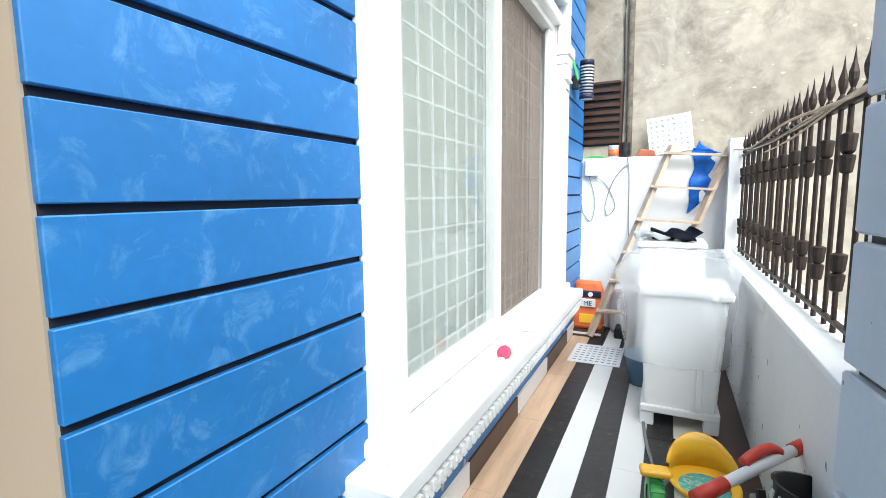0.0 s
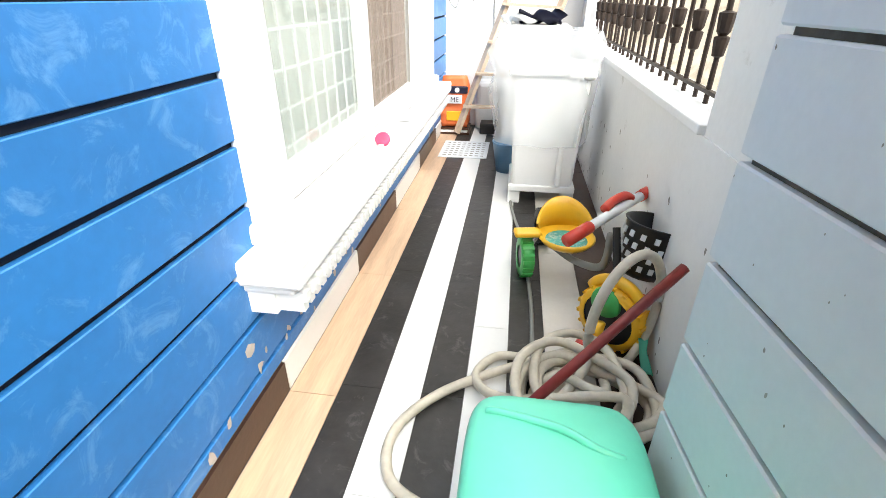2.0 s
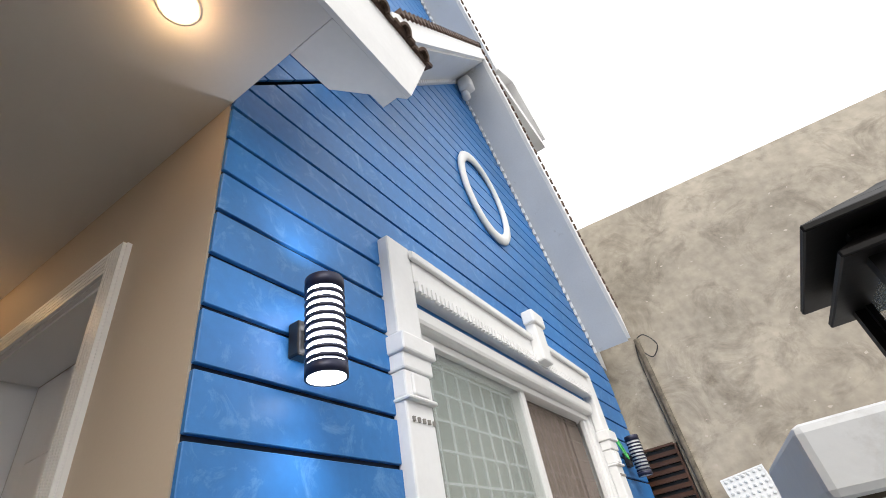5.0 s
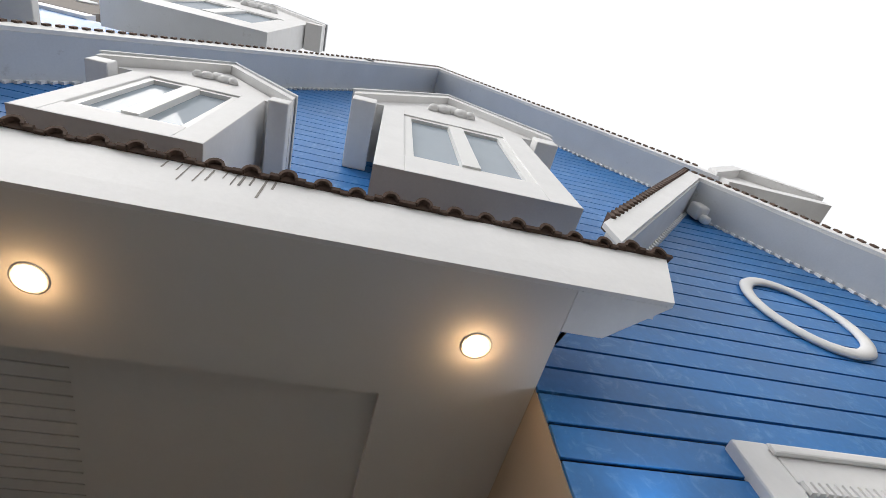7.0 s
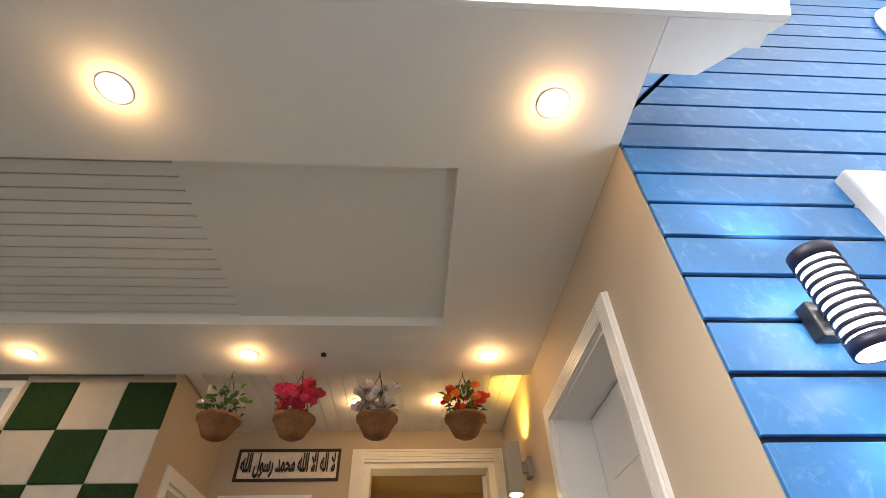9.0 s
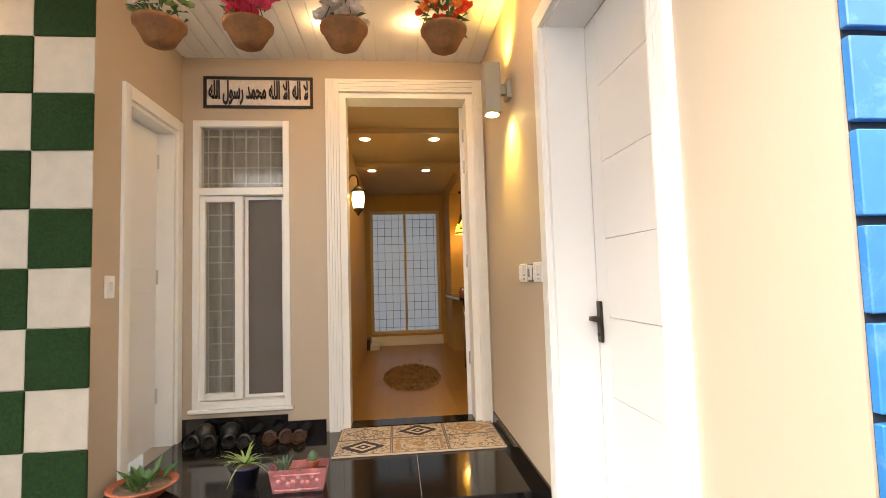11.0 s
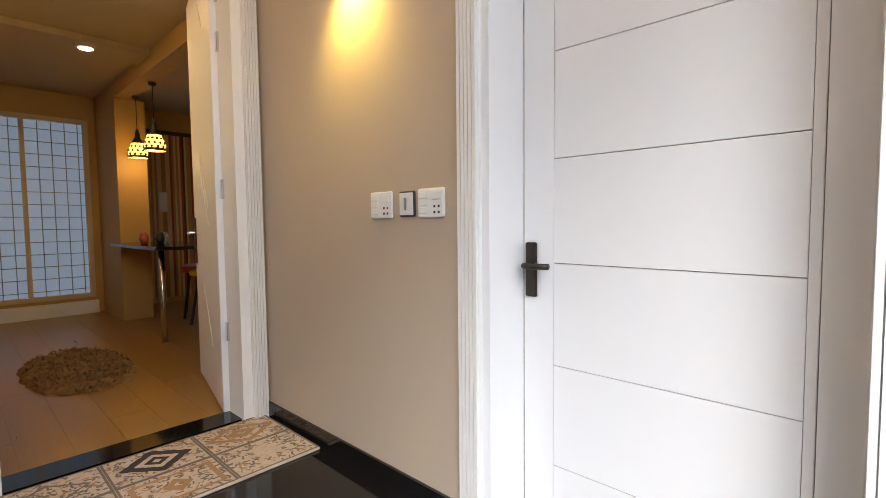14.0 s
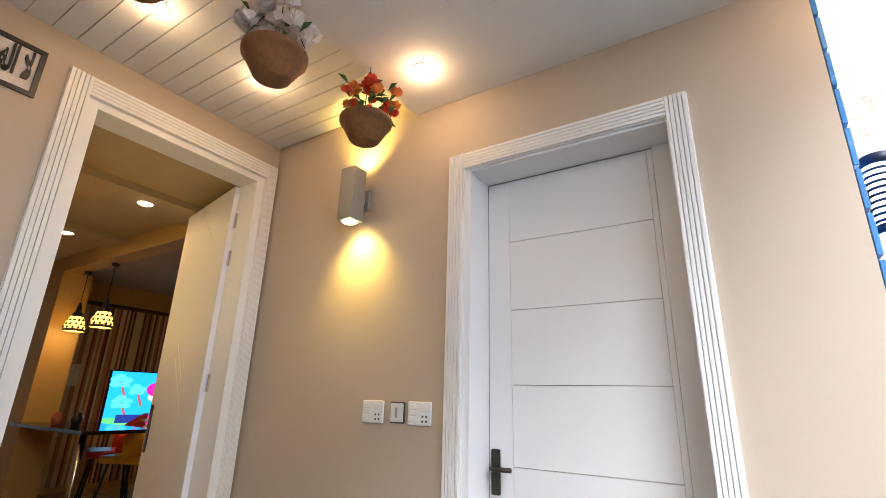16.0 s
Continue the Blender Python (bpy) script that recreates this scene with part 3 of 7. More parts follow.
def bay_window(y0, y1, z0, opening, xf, half, ze, zr, drop, label):
    """A boxed bay: body y0..y1 from z0, an opening (y, y, z, z), a gable roof of that half width, eave and ridge."""
    ob = thing("bay_window", label, "window", (0, 0, 0), "bay windows above the porch")
    c, w = (y0 + y1) / 2, y1 - y0
    iy0, iy1, iz0, iz1 = opening
    zt = ze - 0.02
    pitch = (zr - ze) / half
    for r in ((0.0, xf, y0, iy0, z0, zt), (0.0, xf, iy1, y1, z0, zt), (0.0, xf, iy0, iy1, z0, iz0), (0.0, xf, iy0, iy1, iz1, zt)):
        part("surround", soft(boxes(r), 0.004), M_TRIM, ob)
    part("pediment", prism([(c - half + 0.06, zt + 0.002), (c + half - 0.06, zt + 0.002), (c, zr - 0.09)], "x", 0.0, xf - 0.004), M_TRIM, ob)
    k = half / 0.5
    for side in (1, -1):
        e = c + side * half
        part("roof_slope", prism([(c, zr - 0.07 * k), (e, ze - 0.07 * k), (e, ze), (c, zr)], "x", 0.0, xf + 0.05), M_TRIM, ob)
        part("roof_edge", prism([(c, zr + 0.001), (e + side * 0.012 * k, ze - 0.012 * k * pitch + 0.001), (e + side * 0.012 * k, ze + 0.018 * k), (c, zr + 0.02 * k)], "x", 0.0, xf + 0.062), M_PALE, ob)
        a, b = sorted((e, e - side * 0.11 * k))
        part("eave_return", soft(boxes((0.0, xf + 0.045, a, b, ze - drop, ze - 0.075 * k)), 0.008), M_TRIM, ob)
    zo = iz1 + 0.45 * (zr - iz1)
    orn = bmesh.new()
    for dy, dz, r in ((0, 0.03, 0.05), (-0.05, 0, 0.045), (0.05, 0, 0.045), (-0.10, -0.015, 0.03), (0.10, -0.015, 0.03)):
        lathe([(r * k, 0.0), (r * 0.9 * k, 0.018 * k), (r * 0.5 * k, 0.03 * k), (0, 0.034 * k)], 14, orn, (0, 0, 0), pose(xf, c + dy * k, zo + dz * k, 0, 90, 0))
    part("ornament", orn, M_TRIM, ob, smooth=True)
    t = 0.035 * k
    m = (iy0 + iy1) / 2
    fr = part("window_frame", boxes(
        (xf - 0.05, xf - 0.01, iy0, iy0 + t, iz0, iz1), (xf - 0.05, xf - 0.01, iy1 - t, iy1, iz0, iz1), (xf - 0.05, xf - 0.01, iy0 + t, iy1 - t, iz0, iz0 + t),
        (xf - 0.05, xf - 0.01, iy0 + t, iy1 - t, iz1 - t, iz1), (xf - 0.05, xf + 0.002, m - t, m + t, iz0 + t, iz1 - t)), M_ALU, ob)
    for a, b in ((iy0 + t, m - t), (m + t, iy1 - t)):
        part("pane", boxes((xf - 0.038, xf - 0.032, a, b, iz0 + t, iz1 - t)), M_GLASSU, fr)
    part("curtain", boxes((0.0, 0.02, iy0, iy1, iz0, iz1)), M_CURT, ob)
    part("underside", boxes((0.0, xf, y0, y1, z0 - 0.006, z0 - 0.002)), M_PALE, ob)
    return ob


BAY = "white boxed bay window with a small gable roof and two panes"
bay_window(-0.75, 0.33, 3.71, (-0.60, 0.15, 3.96, 5.00), 0.45, 0.76, 5.16, 5.98, 0.26, BAY)
bay_window(-2.14, -1.43, 3.50, (-2.04, -1.555, 3.66, 4.42), 0.45, 0.52, 4.48, 5.07, 0.18, BAY)
bay_window(-4.30, -2.35, 8.25, (-4.0, -2.65, 8.9, 10.6), 0.40, 1.28, 11.2, 12.9, 0.45, BAY + ", higher up behind the tall gable")
solid("wall_attic", boxes((-2.4, -0.24, -4.3, -1.7, 3.4, 11.0)), M_PALE, "pale attic wall behind the tall gable", "wall", "structure")
dm = thing("roof_dormer", "white gabled dormer standing on the main roof", "dormer", (0, 0, 0))
part("dormer_wall", boxes((-2.4, -0.02, 3.15, 4.30, 3.0, 6.5)), M_PALE, dm)
part("pediment", prism([(3.15, 6.502), (4.30, 6.502), (3.72, 6.98)], "x", -2.3, 0.24), M_TRIM, dm)
for side in (1, -1):
    part("roof_slope", prism([(3.72, 6.95), (3.72 + side * 0.72, 6.38), (3.72 + side * 0.72, 6.55), (3.72, 7.12)], "x", -2.4, 0.34), M_TRIM, dm)
part("eave_board", boxes((-0.02, 0.30, 3.05, 4.40, 6.20, 6.36)), M_TRIM, dm)

# ---- oval ornament on the gable ----
oval = thing("oval_ornament", "white plaster oval ring on the blue gable", "wall ornament", (0.0, 2.10, 3.86))
ring = bmesh.new()
K, J = 48, 8
vs = []
for i in range(K):
    a = 2 * math.pi * i / K
    row = []
    for j in range(J):
        b = 2 * math.pi * j / J
        k = 1 + 0.045 * math.cos(b) / 0.36
        row.append(ring.verts.new((0.018 + 0.022 * math.sin(b), 0.315 * math.cos(a) * k, 0.39 * math.sin(a) * k)))
    vs.append(row)
for i in range(K):
    for j in range(J):
        ring.faces.new((vs[i][j], vs[i][(j + 1) % J], vs[(i + 1) % K][(j + 1) % J], vs[(i + 1) % K][j]))
bmesh.ops.recalc_face_normals(ring, faces=ring.faces[:])
part("ring", ring, M_TRIM, oval, smooth=True)

# ---- big side window ----
win = thing("window_1", "white sliding window with moulded plaster surround and dentil sill", "window", (0, 0, 0), kind="structure")
WY0, WY1, WZ0, WZ1 = 0.84, 3.04, 0.505, 2.34
part("surround", soft(boxes((-0.015, 0.045, 0.69, WY0, 0.505, 2.00)), 0.008), M_TRIM, win, "white moulded pilaster")
part("surround", soft(boxes((-0.015, 0.045, WY1, 3.19, 0.505, 2.00)), 0.008), M_TRIM, win, "white moulded pilaster")
for a, b in ((0.69, WY0), (WY1, 3.19)):
    part("capital", soft(boxes((-0.015, 0.075, a - 0.015, b + 0.03, 2.15, 2.22), (-0.015, 0.06, a - 0.006, b + 0.015, 2.09, 2.15), (-0.015, 0.052, a, b, 2.0, 2.09), (-0.015, 0.066, a - 0.008, b + 0.008, 1.985, 2.0)), 0.008, 2), M_TRIM, win)
    part("pilaster_head", soft(boxes((-0.015, 0.05, a, b, 2.22, 2.665)), 0.01), M_TRIM, win)
    part("base_block", soft(boxes((-0.015, 0.075, a - 0.02, b + 0.03, 0.505, 0.56)), 0.012, 2), M_TRIM, win)
    d = bmesh.new()
    for i in range(5):
        y = a + 0.02 + i * 0.028
        box(d, 0.045, 0.051, y, y + 0.012, 1.92, 1.935)
    part("bead_row", d, M_GROOVE, win)
    part("rosette", soft(boxes((0.05, 0.062, (a + b) / 2 - 0.045, (a + b) / 2 + 0.045, 2.005, 2.08)), 0.02, 2), M_TRIM, win)
part("lintel", soft(boxes((-0.015, 0.052, WY0, WY1, 2.50, 2.665), (0.052, 0.075, WY0 - 0.02, WY1 + 0.02, 2.60, 2.64)), 0.008), M_TRIM, win)
d = bmesh.new()
for i in range(66):
    y = WY0 + 0.01 + i * 0.033
    box(d, 0.045, 0.062, y, y + 0.02, 2.455, 2.50)
tagged(part("dentil_row", d, M_TRIM, win), kind="stuff")
part("lintel_soffit", boxes((-0.02, 0.043, WY0, WY1, 2.47, 2.498)), M_TRIM, win)
part("keystone", soft(boxes((0.045, 0.11, 2.03, 2.17, 2.46, 2.76), (0.045, 0.125, 2.01, 2.19, 2.70, 2.79)), 0.012, 2), M_TRIM, win)
part("shutter_box", soft(boxes((-0.10, 0.02, WY0, WY1, 2.34, 2.42)), 0.02, 2), M_ALU, win, "rounded cream shutter box")
part("lintel_shadow_board", boxes((-0.10, -0.02, WY0, WY1, 2.42, 2.47)), M_BLUE2, win)
part("reveal", boxes((-0.2, -0.016, 0.8205, 0.84, 0.46, 2.6), (-0.2, -0.016, WY1, 3.0595, 0.46, 2.6)), M_TRIM, win)
sill = part("window_sill", soft(boxes((-0.12, 0.155, 0.585, 3.30, 0.44, 0.505), (-0.015, 0.13, 0.60, 3.285, 0.415, 0.44)), 0.01, 2), M_TRIM, win)
d = bmesh.new()
for i in range(64):
    y = 0.62 + i * 0.0415
    for z0, z1, x1 in ((0.388, 0.415, 0.148), (0.358, 0.388, 0.138)):
        box(d, -0.0, x1, y, y + 0.026, z0, z1)
tagged(part("dentil_row", d, M_TRIM, sill), kind="stuff")
part("sill_bed", boxes((-0.012, 0.07, 0.61, 3.27, 0.352, 0.414)), M_TRIM, sill)
fr = part("sliding_frame", soft(boxes(
    (-0.12, -0.03, 0.845, 0.895, 0.512, 2.338), (-0.12, -0.03, 2.985, 3.035, 0.512, 2.338), (-0.12, -0.03, 0.895, 2.985, 0.512, 0.545), (-0.12, -0.03, 0.895, 2.985, 2.30, 2.338),
    (-0.11, -0.045, 1.905, 1.955, 0.545, 2.30), (-0.075, -0.03, 0.895, 1.905, 0.545, 0.60), (-0.035, -0.02, 0.895, 2.985, 0.512, 0.522), (-0.075, -0.045, 2.93, 2.985, 0.545, 2.30)), 0.003, 1), M_ALU, win, "white powder-coated aluminium frame")
gp = part("pane", boxes((-0.066, -0.060, 0.895, 1.905, 0.60, 2.30)), M_GLASS, win)
gp.visible_shadow = False
part("fly_screen", boxes((-0.10, -0.097, 1.955, 2.93, 0.545, 2.30)), M_NET, win)
g = bmesh.new()
for i in range(18):
    y = 0.9 + i * 0.115
    box(g, -0.135, -0.127, y, y + 0.009, 0.5, 2.34)
for i in range(15):
    z = 0.6 + i * 0.12
    box(g, -0.127, -0.121, 0.84, 3.04, z, z + 0.009)
tagged(part("security_grille", g, M_GRILL, win), kind="stuff")
part("curtain", boxes((-0.30, -0.28, 0.80, 3.1, 0.40, 2.5)), M_CURT, win)

# ---- cylinder wall lamps on the blue wall ----


def cylinder_lamp(y, z, lit):
    ob = thing("wall_lamp", "dark ringed cylinder wall lamp" + (" glowing white" if lit else " not lit"), "wall lamp", (0, y, z), "cylinder lamps on the blue wall")
    ob.scale = (0.92, 0.92, 0.92)
    part("bracket", soft(boxes((0.0, 0.045, -0.035, 0.035, -0.065, 0.045)), 0.006), M_BLACK, ob)
    part("arm", boxes((0.045, 0.085, -0.012, 0.012, -0.025, 0.015)), M_BLACK, ob)
    part("diffuser", lathe([(0.052, -0.135), (0.052, 0.135)], 28, None, (0.115, 0, 0)), M_LAMPC if lit else M_PALE, ob, smooth=True)
    for i in range(9):
        z0 = -0.115 + i * 0.0255
        part("louvre_ring", lathe([(0.054, z0), (0.0585, z0 + 0.001), (0.0585, z0 + 0.0105), (0.054, z0 + 0.0115)], 28, None, (0.115, 0, 0)), M_NAVY, ob, smooth=True)
    part("top_cap", lathe([(0.0585, 0.115), (0.0585, 0.155), (0.055, 0.158)], 28, None, (0.115, 0, 0)), M_NAVY, ob, smooth=True)
    part("bottom_cap", lathe([(0.053, -0.155), (0.0585, -0.155), (0.0585, -0.122), (0.053, -0.121), (0.053, -0.155)], 28, None, (0.115, 0, 0), None, (1, 1), False), M_NAVY, ob, smooth=True)
    part("lens", lathe([(0.052, -0.154), (0.052, -0.15)], 28, None, (0.115, 0, 0)), M_LAMPC if lit else M_PALE, ob)
    if lit:
        for dz, zz in ((0.19, 0.9), (-0.19, -0.9)):
            ld = bpy.data.lights.new("lamp_beam", "SPOT")
            ld.energy, ld.color, ld.spot_size, ld.spot_blend, ld.shadow_soft_size = 2.5, (0.85, 0.9, 1.0), radians(110), 0.9, 0.03
            lo = new("lamp_beam", ld)
            lo.matrix_world = look((0.12, y, z + dz), (0.03, y, z + zz))
    return ob


cylinder_lamp(0.280, 2.08, True)
cylinder_lamp(3.55, 2.08, False)

# ---- side door ----
door = thing("door_1", "closed white panelled side door in a fluted white frame", "door", (0, 0, 0), kind="structure")
DX0, DX1, DZ = -1.422, -0.52, 2.43


def flute(bm, a, b, z0, z1, upright=True):
    """A fluted board of five reeds on the wall plane y = 0."""
    n, w = 5, (b - a) / 5
    for i in range(n):
        s, e = a + i * w + 0.0015, a + (i + 1) * w - 0.0015
        if upright:
            box(bm, s, e, -0.026, -0.014, z0, z1)
        else:
            box(bm, z0, z1, -0.026, -0.014, s, e)


cas = bmesh.new()
box(cas, DX0 - 0.082, DX0, -0.015, 0.0, STEP_Z, DZ + 0.085)
box(cas, DX1, DX1 + 0.082, -0.015, 0.0, STEP_Z, DZ + 0.085)
box(cas, DX0, DX1, -0.015, 0.0, DZ, DZ + 0.085)
flute(cas, DX0 - 0.08, DX0 - 0.002, STEP_Z, DZ + 0.083)
flute(cas, DX1 + 0.002, DX1 + 0.08, STEP_Z, DZ + 0.083)
flute(cas, DZ + 0.002, DZ + 0.083, DX0 - 0.001, DX1 + 0.001, False)
part("casing", cas, M_WHITE, door, "fluted white door casing")
part("jamb", boxes((DX0, DX0 + 0.03, 0.0, 0.186, STEP_Z, DZ), (DX1 - 0.085, DX1 - 0.001, 0.172, 0.187, STEP_Z, DZ - 0.012), (DX1 - 0.004, DX1 - 0.0005, 0.0, 0.172, STEP_Z, DZ), (DX0 + 0.03, DX1 - 0.0045, 0.0, 0.186, DZ - 0.012, DZ)), M_DOOR, door)
leaf = part("door_leaf", boxes((DX0 + 0.032, DX1 - 0.087, 0.197, 0.229, STEP_Z + 0.005, DZ - 0.014)), M_GROOVE, door)
for z0, z1 in ((STEP_Z + 0.006, 0.103),) + tuple((0.106 + i * 0.3315, 0.106 + i * 0.3315 + 0.3285) for i in range(7)):
    part("panel", boxes((-1.277, -0.632, 0.186, 0.198, z0, min(z1, DZ - 0.016))), M_DOOR, leaf)
part("stile", boxes((DX0 + 0.033, -1.2785, 0.186, 0.198, STEP_Z + 0.006, DZ - 0.016), (-0.6305, DX1 - 0.088, 0.186, 0.198, STEP_Z + 0.006, DZ - 0.016)), M_DOOR, leaf)
hd = part("door_handle", soft(boxes((-1.378, -1.336, 0.172, 0.186, 0.985, 1.165)), 0.006, 2), M_BRONZE, door, "dark bronze lever handle on a long plate")
part("lever", tube([(-1.357, 0.172, 1.09), (-1.357, 0.135, 1.09), (-1.34, 0.13, 1.09), (-1.265, 0.13, 1.092)], 0.010, 10), M_BRONZE, hd, smooth=True)
part("keyhole", lathe([(0.008, 0), (0.008, 0.004)], 12, None, (0, 0, 0), pose(-1.357, 0.171, 1.02, 90, 0, 0)), M_BLACK, hd)

# ---- switches ----
for x, w in ((-1.90, 0.125), (-1.635, 0.125)):
    sw = thing("switch_plate", "white plastic switch and socket plate on the beige wall", "switch", (x, 0, 1.30), "switch plates beside the side door")
    part("plate", soft(boxes((-w / 2, w / 2, -0.012, -0.0005, -0.05, 0.05)), 0.006, 2), M_PWHITE, sw)
    for i in range(3):
        part("rocker", soft(boxes((-0.055, -0.012, -0.016, -0.012, -0.036 + i * 0.026, -0.014 + i * 0.026)), 0.002, 1), M_PWHITE, sw)
    part("rocker", soft(boxes((0.01, 0.05, -0.016, -0.012, 0.01, 0.038)), 0.002, 1), M_PWHITE, sw)
    for dx, dz in ((0.02, -0.012), (0.04, -0.012), (0.02, -0.032), (0.04, -0.032)):
        part("socket_hole", boxes((dx - 0.004, dx + 0.004, -0.0135, -0.0122, dz - 0.004, dz + 0.004)), M_BLACK, sw)
fan = thing("dimmer_switch", "small white dimmer plate with a dark rim", "switch", (-1.757, 0, 1.30))
part("rim", soft(boxes((-0.042, 0.042, -0.009, -0.0005, -0.046, 0.046)), 0.004, 1), M_BLACK, fan)
part("plate", soft(boxes((-0.036, 0.036, -0.013, -0.009, -0.04, 0.04)), 0.003, 1), M_PALE, fan)
part("knob", soft(boxes((-0.004, 0.004, -0.022, -0.013, -0.022, 0.022)), 0.002, 1), M_GREYM, fan)

# ---- grey up-and-down wall light ----
ud = thing("wall_light", "grey square up-and-down wall light glowing warm yellow", "wall light", (-2.06, 0, 2.395))
part("mount", soft(boxes((-0.045, 0.045, -0.03, 0.0, -0.06, 0.055)), 0.004), M_GREYM, ud)
part("arm", boxes((-0.02, 0.02, -0.065, -0.03, -0.03, 0.03)), M_GREYM, ud)
part("housing", soft(boxes((-0.05, 0.05, -0.16, -0.065, -0.15, 0.15)), 0.004), M_GREYM, ud)
part("lens", lathe([(0.036, -0.156), (0.036, -0.1505)], 20, None, (0, -0.112, 0)), M_LAMPY, ud)
for zz, e in ((-0.17, 7.0), (0.17, 7.0)):
    ld = bpy.data.lights.new("wall_light_beam", "SPOT")
    ld.energy, ld.color, ld.spot_size, ld.spot_blend, ld.shadow_soft_size = e, (1.0, 0.66, 0.12), radians(112), 1.0, 0.03
    lo = new("wall_light_beam", ld)
    lo.matrix_world = look((-2.06, -0.112, 2.395 + zz), (-2.06, 0.10, 2.395 + 3 * zz))

# ---- recessed ceiling lights ----


def downlight(x, y, z, power, recessed=False):
    ob = thing("ceiling_light", "round recessed ceiling light glowing warm white", "ceiling light", (x, y, z), "recessed ceiling lights")
    part("rim", lathe([(0.056, 0.0), (0.057, -0.003), (0.050, -0.004), (0.047, -0.002)], 28), M_WHITE, ob, smooth=True)
    part("lens", lathe([(0.046, -0.001), (0.044, -0.007), (0.0, -0.009)], 24), M_LAMPW, ob)
    ld = bpy.data.lights.new("downlight", "SPOT" if recessed else "POINT")
    ld.energy, ld.color, ld.shadow_soft_size = power, (1.0, 0.62, 0.30), 0.02
    if recessed:
        ld.spot_size, ld.spot_blend, ld.color = radians(165), 0.5, (1.0, 0.60, 0.22)
    lo = new("downlight", ld)
    lo.location = (x, y, z - 0.06)
    return ob


for x, y in ((0.146, -0.28), (0.146, -1.69), (0.146, -3.1), (-1.495, -0.29), (-1.50, -1.675), (-1.495, -2.89)):
    downlight(x, y, CEIL_Z, LAMP)
for x, y in ((-2.33, -0.55), (-2.33, -1.12)):
    downlight(x, y, 2.950, LAMP)
sens = solid("ceiling_sensor", lathe([(0.016, 0), (0.016, -0.012)], 16, None, (-1.49, -1.25, CEIL_Z - 0.001)), M_BLACK, "small black ceiling sensor", "sensor")

# ---- yard: pillar, parapet, fence, end wall, neighbour's wall ----


def skew(g):
    """The pillar's plan, grown by g."""
    return [(0.893 - g, 0.328 + g), (0.928 - g, -0.006 - g), (1.53 + g, 0.02 - g), (1.53 + g, 0.34 + g)]


pillar = solid("pillar_gate", prism(skew(-0.012), "z", 0, 1.515), M_JOINT, "pale grey rusticated gate pillar with recessed joints", "pillar", "structure")
zs = [0.0] + [1.308 - 0.142 * k for k in range(8, -1, -1)] + [1.470]
for a, b in zip(zs, zs[1:]):
    part("block", soft(prism(skew(0.0), "z", a + 0.005, b - 0.004), 0.003, 1), M_PALE, pillar)
part("cap", soft(prism(skew(0.0), "z", 1.470, 1.530), 0.008, 2), M_PALE, pillar)
random.seed(41)
sp_ = bmesh.new()
for i in range(40):
    k, z, r = random.random(), random.uniform(0.05, 1.3), random.uniform(0.0007, 0.0024)
    px, py = 0.893 + 0.035 * k - 0.0012, 0.325 - 0.33 * k
    v = [sp_.verts.new((px + 0.106 * r * math.cos(6.283 * n_ / 6), py - r * math.cos(6.283 * n_ / 6), z + r * random.uniform(1, 2.2) * math.sin(6.283 * n_ / 6))) for n_ in range(6)]
    sp_.faces.new(v)
tagged(part("paint_specks", sp_, M_GROOVE, pillar), kind="stuff")
parapet = solid("wall_parapet", boxes((1.11, 1.30, 0.346, 4.1, 0, 0.735), (1.115, 1.295, 0.346, 1.03, 0.735, 1.50), (1.115, 1.295, 3.90, 4.1, 0.735, 1.62)), M_YARD, "low white painted boundary wall with stains", "wall", "structure")
sp_ = bmesh.new()
for i in range(90):
    y, z, r = random.uniform(0.4, 3.9), 0.02 + 0.5 * random.random() ** 2.2, random.uniform(0.002, 0.010)
    v = [sp_.verts.new((1.1092, y + r * random.uniform(0.5, 1.2) * math.cos(6.283 * n_ / 7), z + 1.6 * r * random.uniform(0.5, 1.4) * math.sin(6.283 * n_ / 7))) for n_ in range(7)]
    sp_.faces.new(v)
tagged(part("dirt_specks", sp_, M_GROOVE, parapet), kind="stuff")
part("coping", soft(boxes((1.095, 1.32, 1.031, 3.899, 0.735, 0.762)), 0.004), M_TRIM, parapet)
end_wall = solid("wall_end", soft(boxes((-0.2, 1.31, 4.101, 4.22, 0, 1.525)), 0.006), M_YARD, "white painted end wall of the passage", "wall", "structure")
conc = solid("wall_neighbour", prism([(-6.0, 0), (7.0, 0), (7.0, 4.42), (0.3, 4.70), (-6.0, 4.95)], "y", 4.36, 4.6), M_CONC, "tall raw grey-brown plastered wall of the neighbour", "wall", "structure")
random.seed(61)
fl_ = bmesh.new()
for i in range(170):
    x, z, r = random.uniform(-0.3, 4.0), random.uniform(1.5, 4.3), random.uniform(0.004, 0.02)
    v = [fl_.verts.new((x + r * random.uniform(0.4, 1.4) * math.cos(6.283 * k / 6), 4.359, z + 0.6 * r * random.uniform(0.4, 1.4) * math.sin(6.283 * k / 6))) for k in range(6)]
    fl_.faces.new(v)
tagged(part("plaster_flecks", fl_, M_PATCH, conc), kind="stuff")
vent = thing("wall_vent", "dark brown louvred wall vent", "vent", (0.10, 4.36, 1.92))
part("backing", boxes((-0.19, 0.19, -0.004, -0.001, -0.27, 0.28)), M_BLACK, vent)
for i in range(8):
    part("slat", boxes((-0.18, 0.18, -0.035, -0.008, -0.25 + i * 0.066, -0.215 + i * 0.066)), M_DARKW, vent)
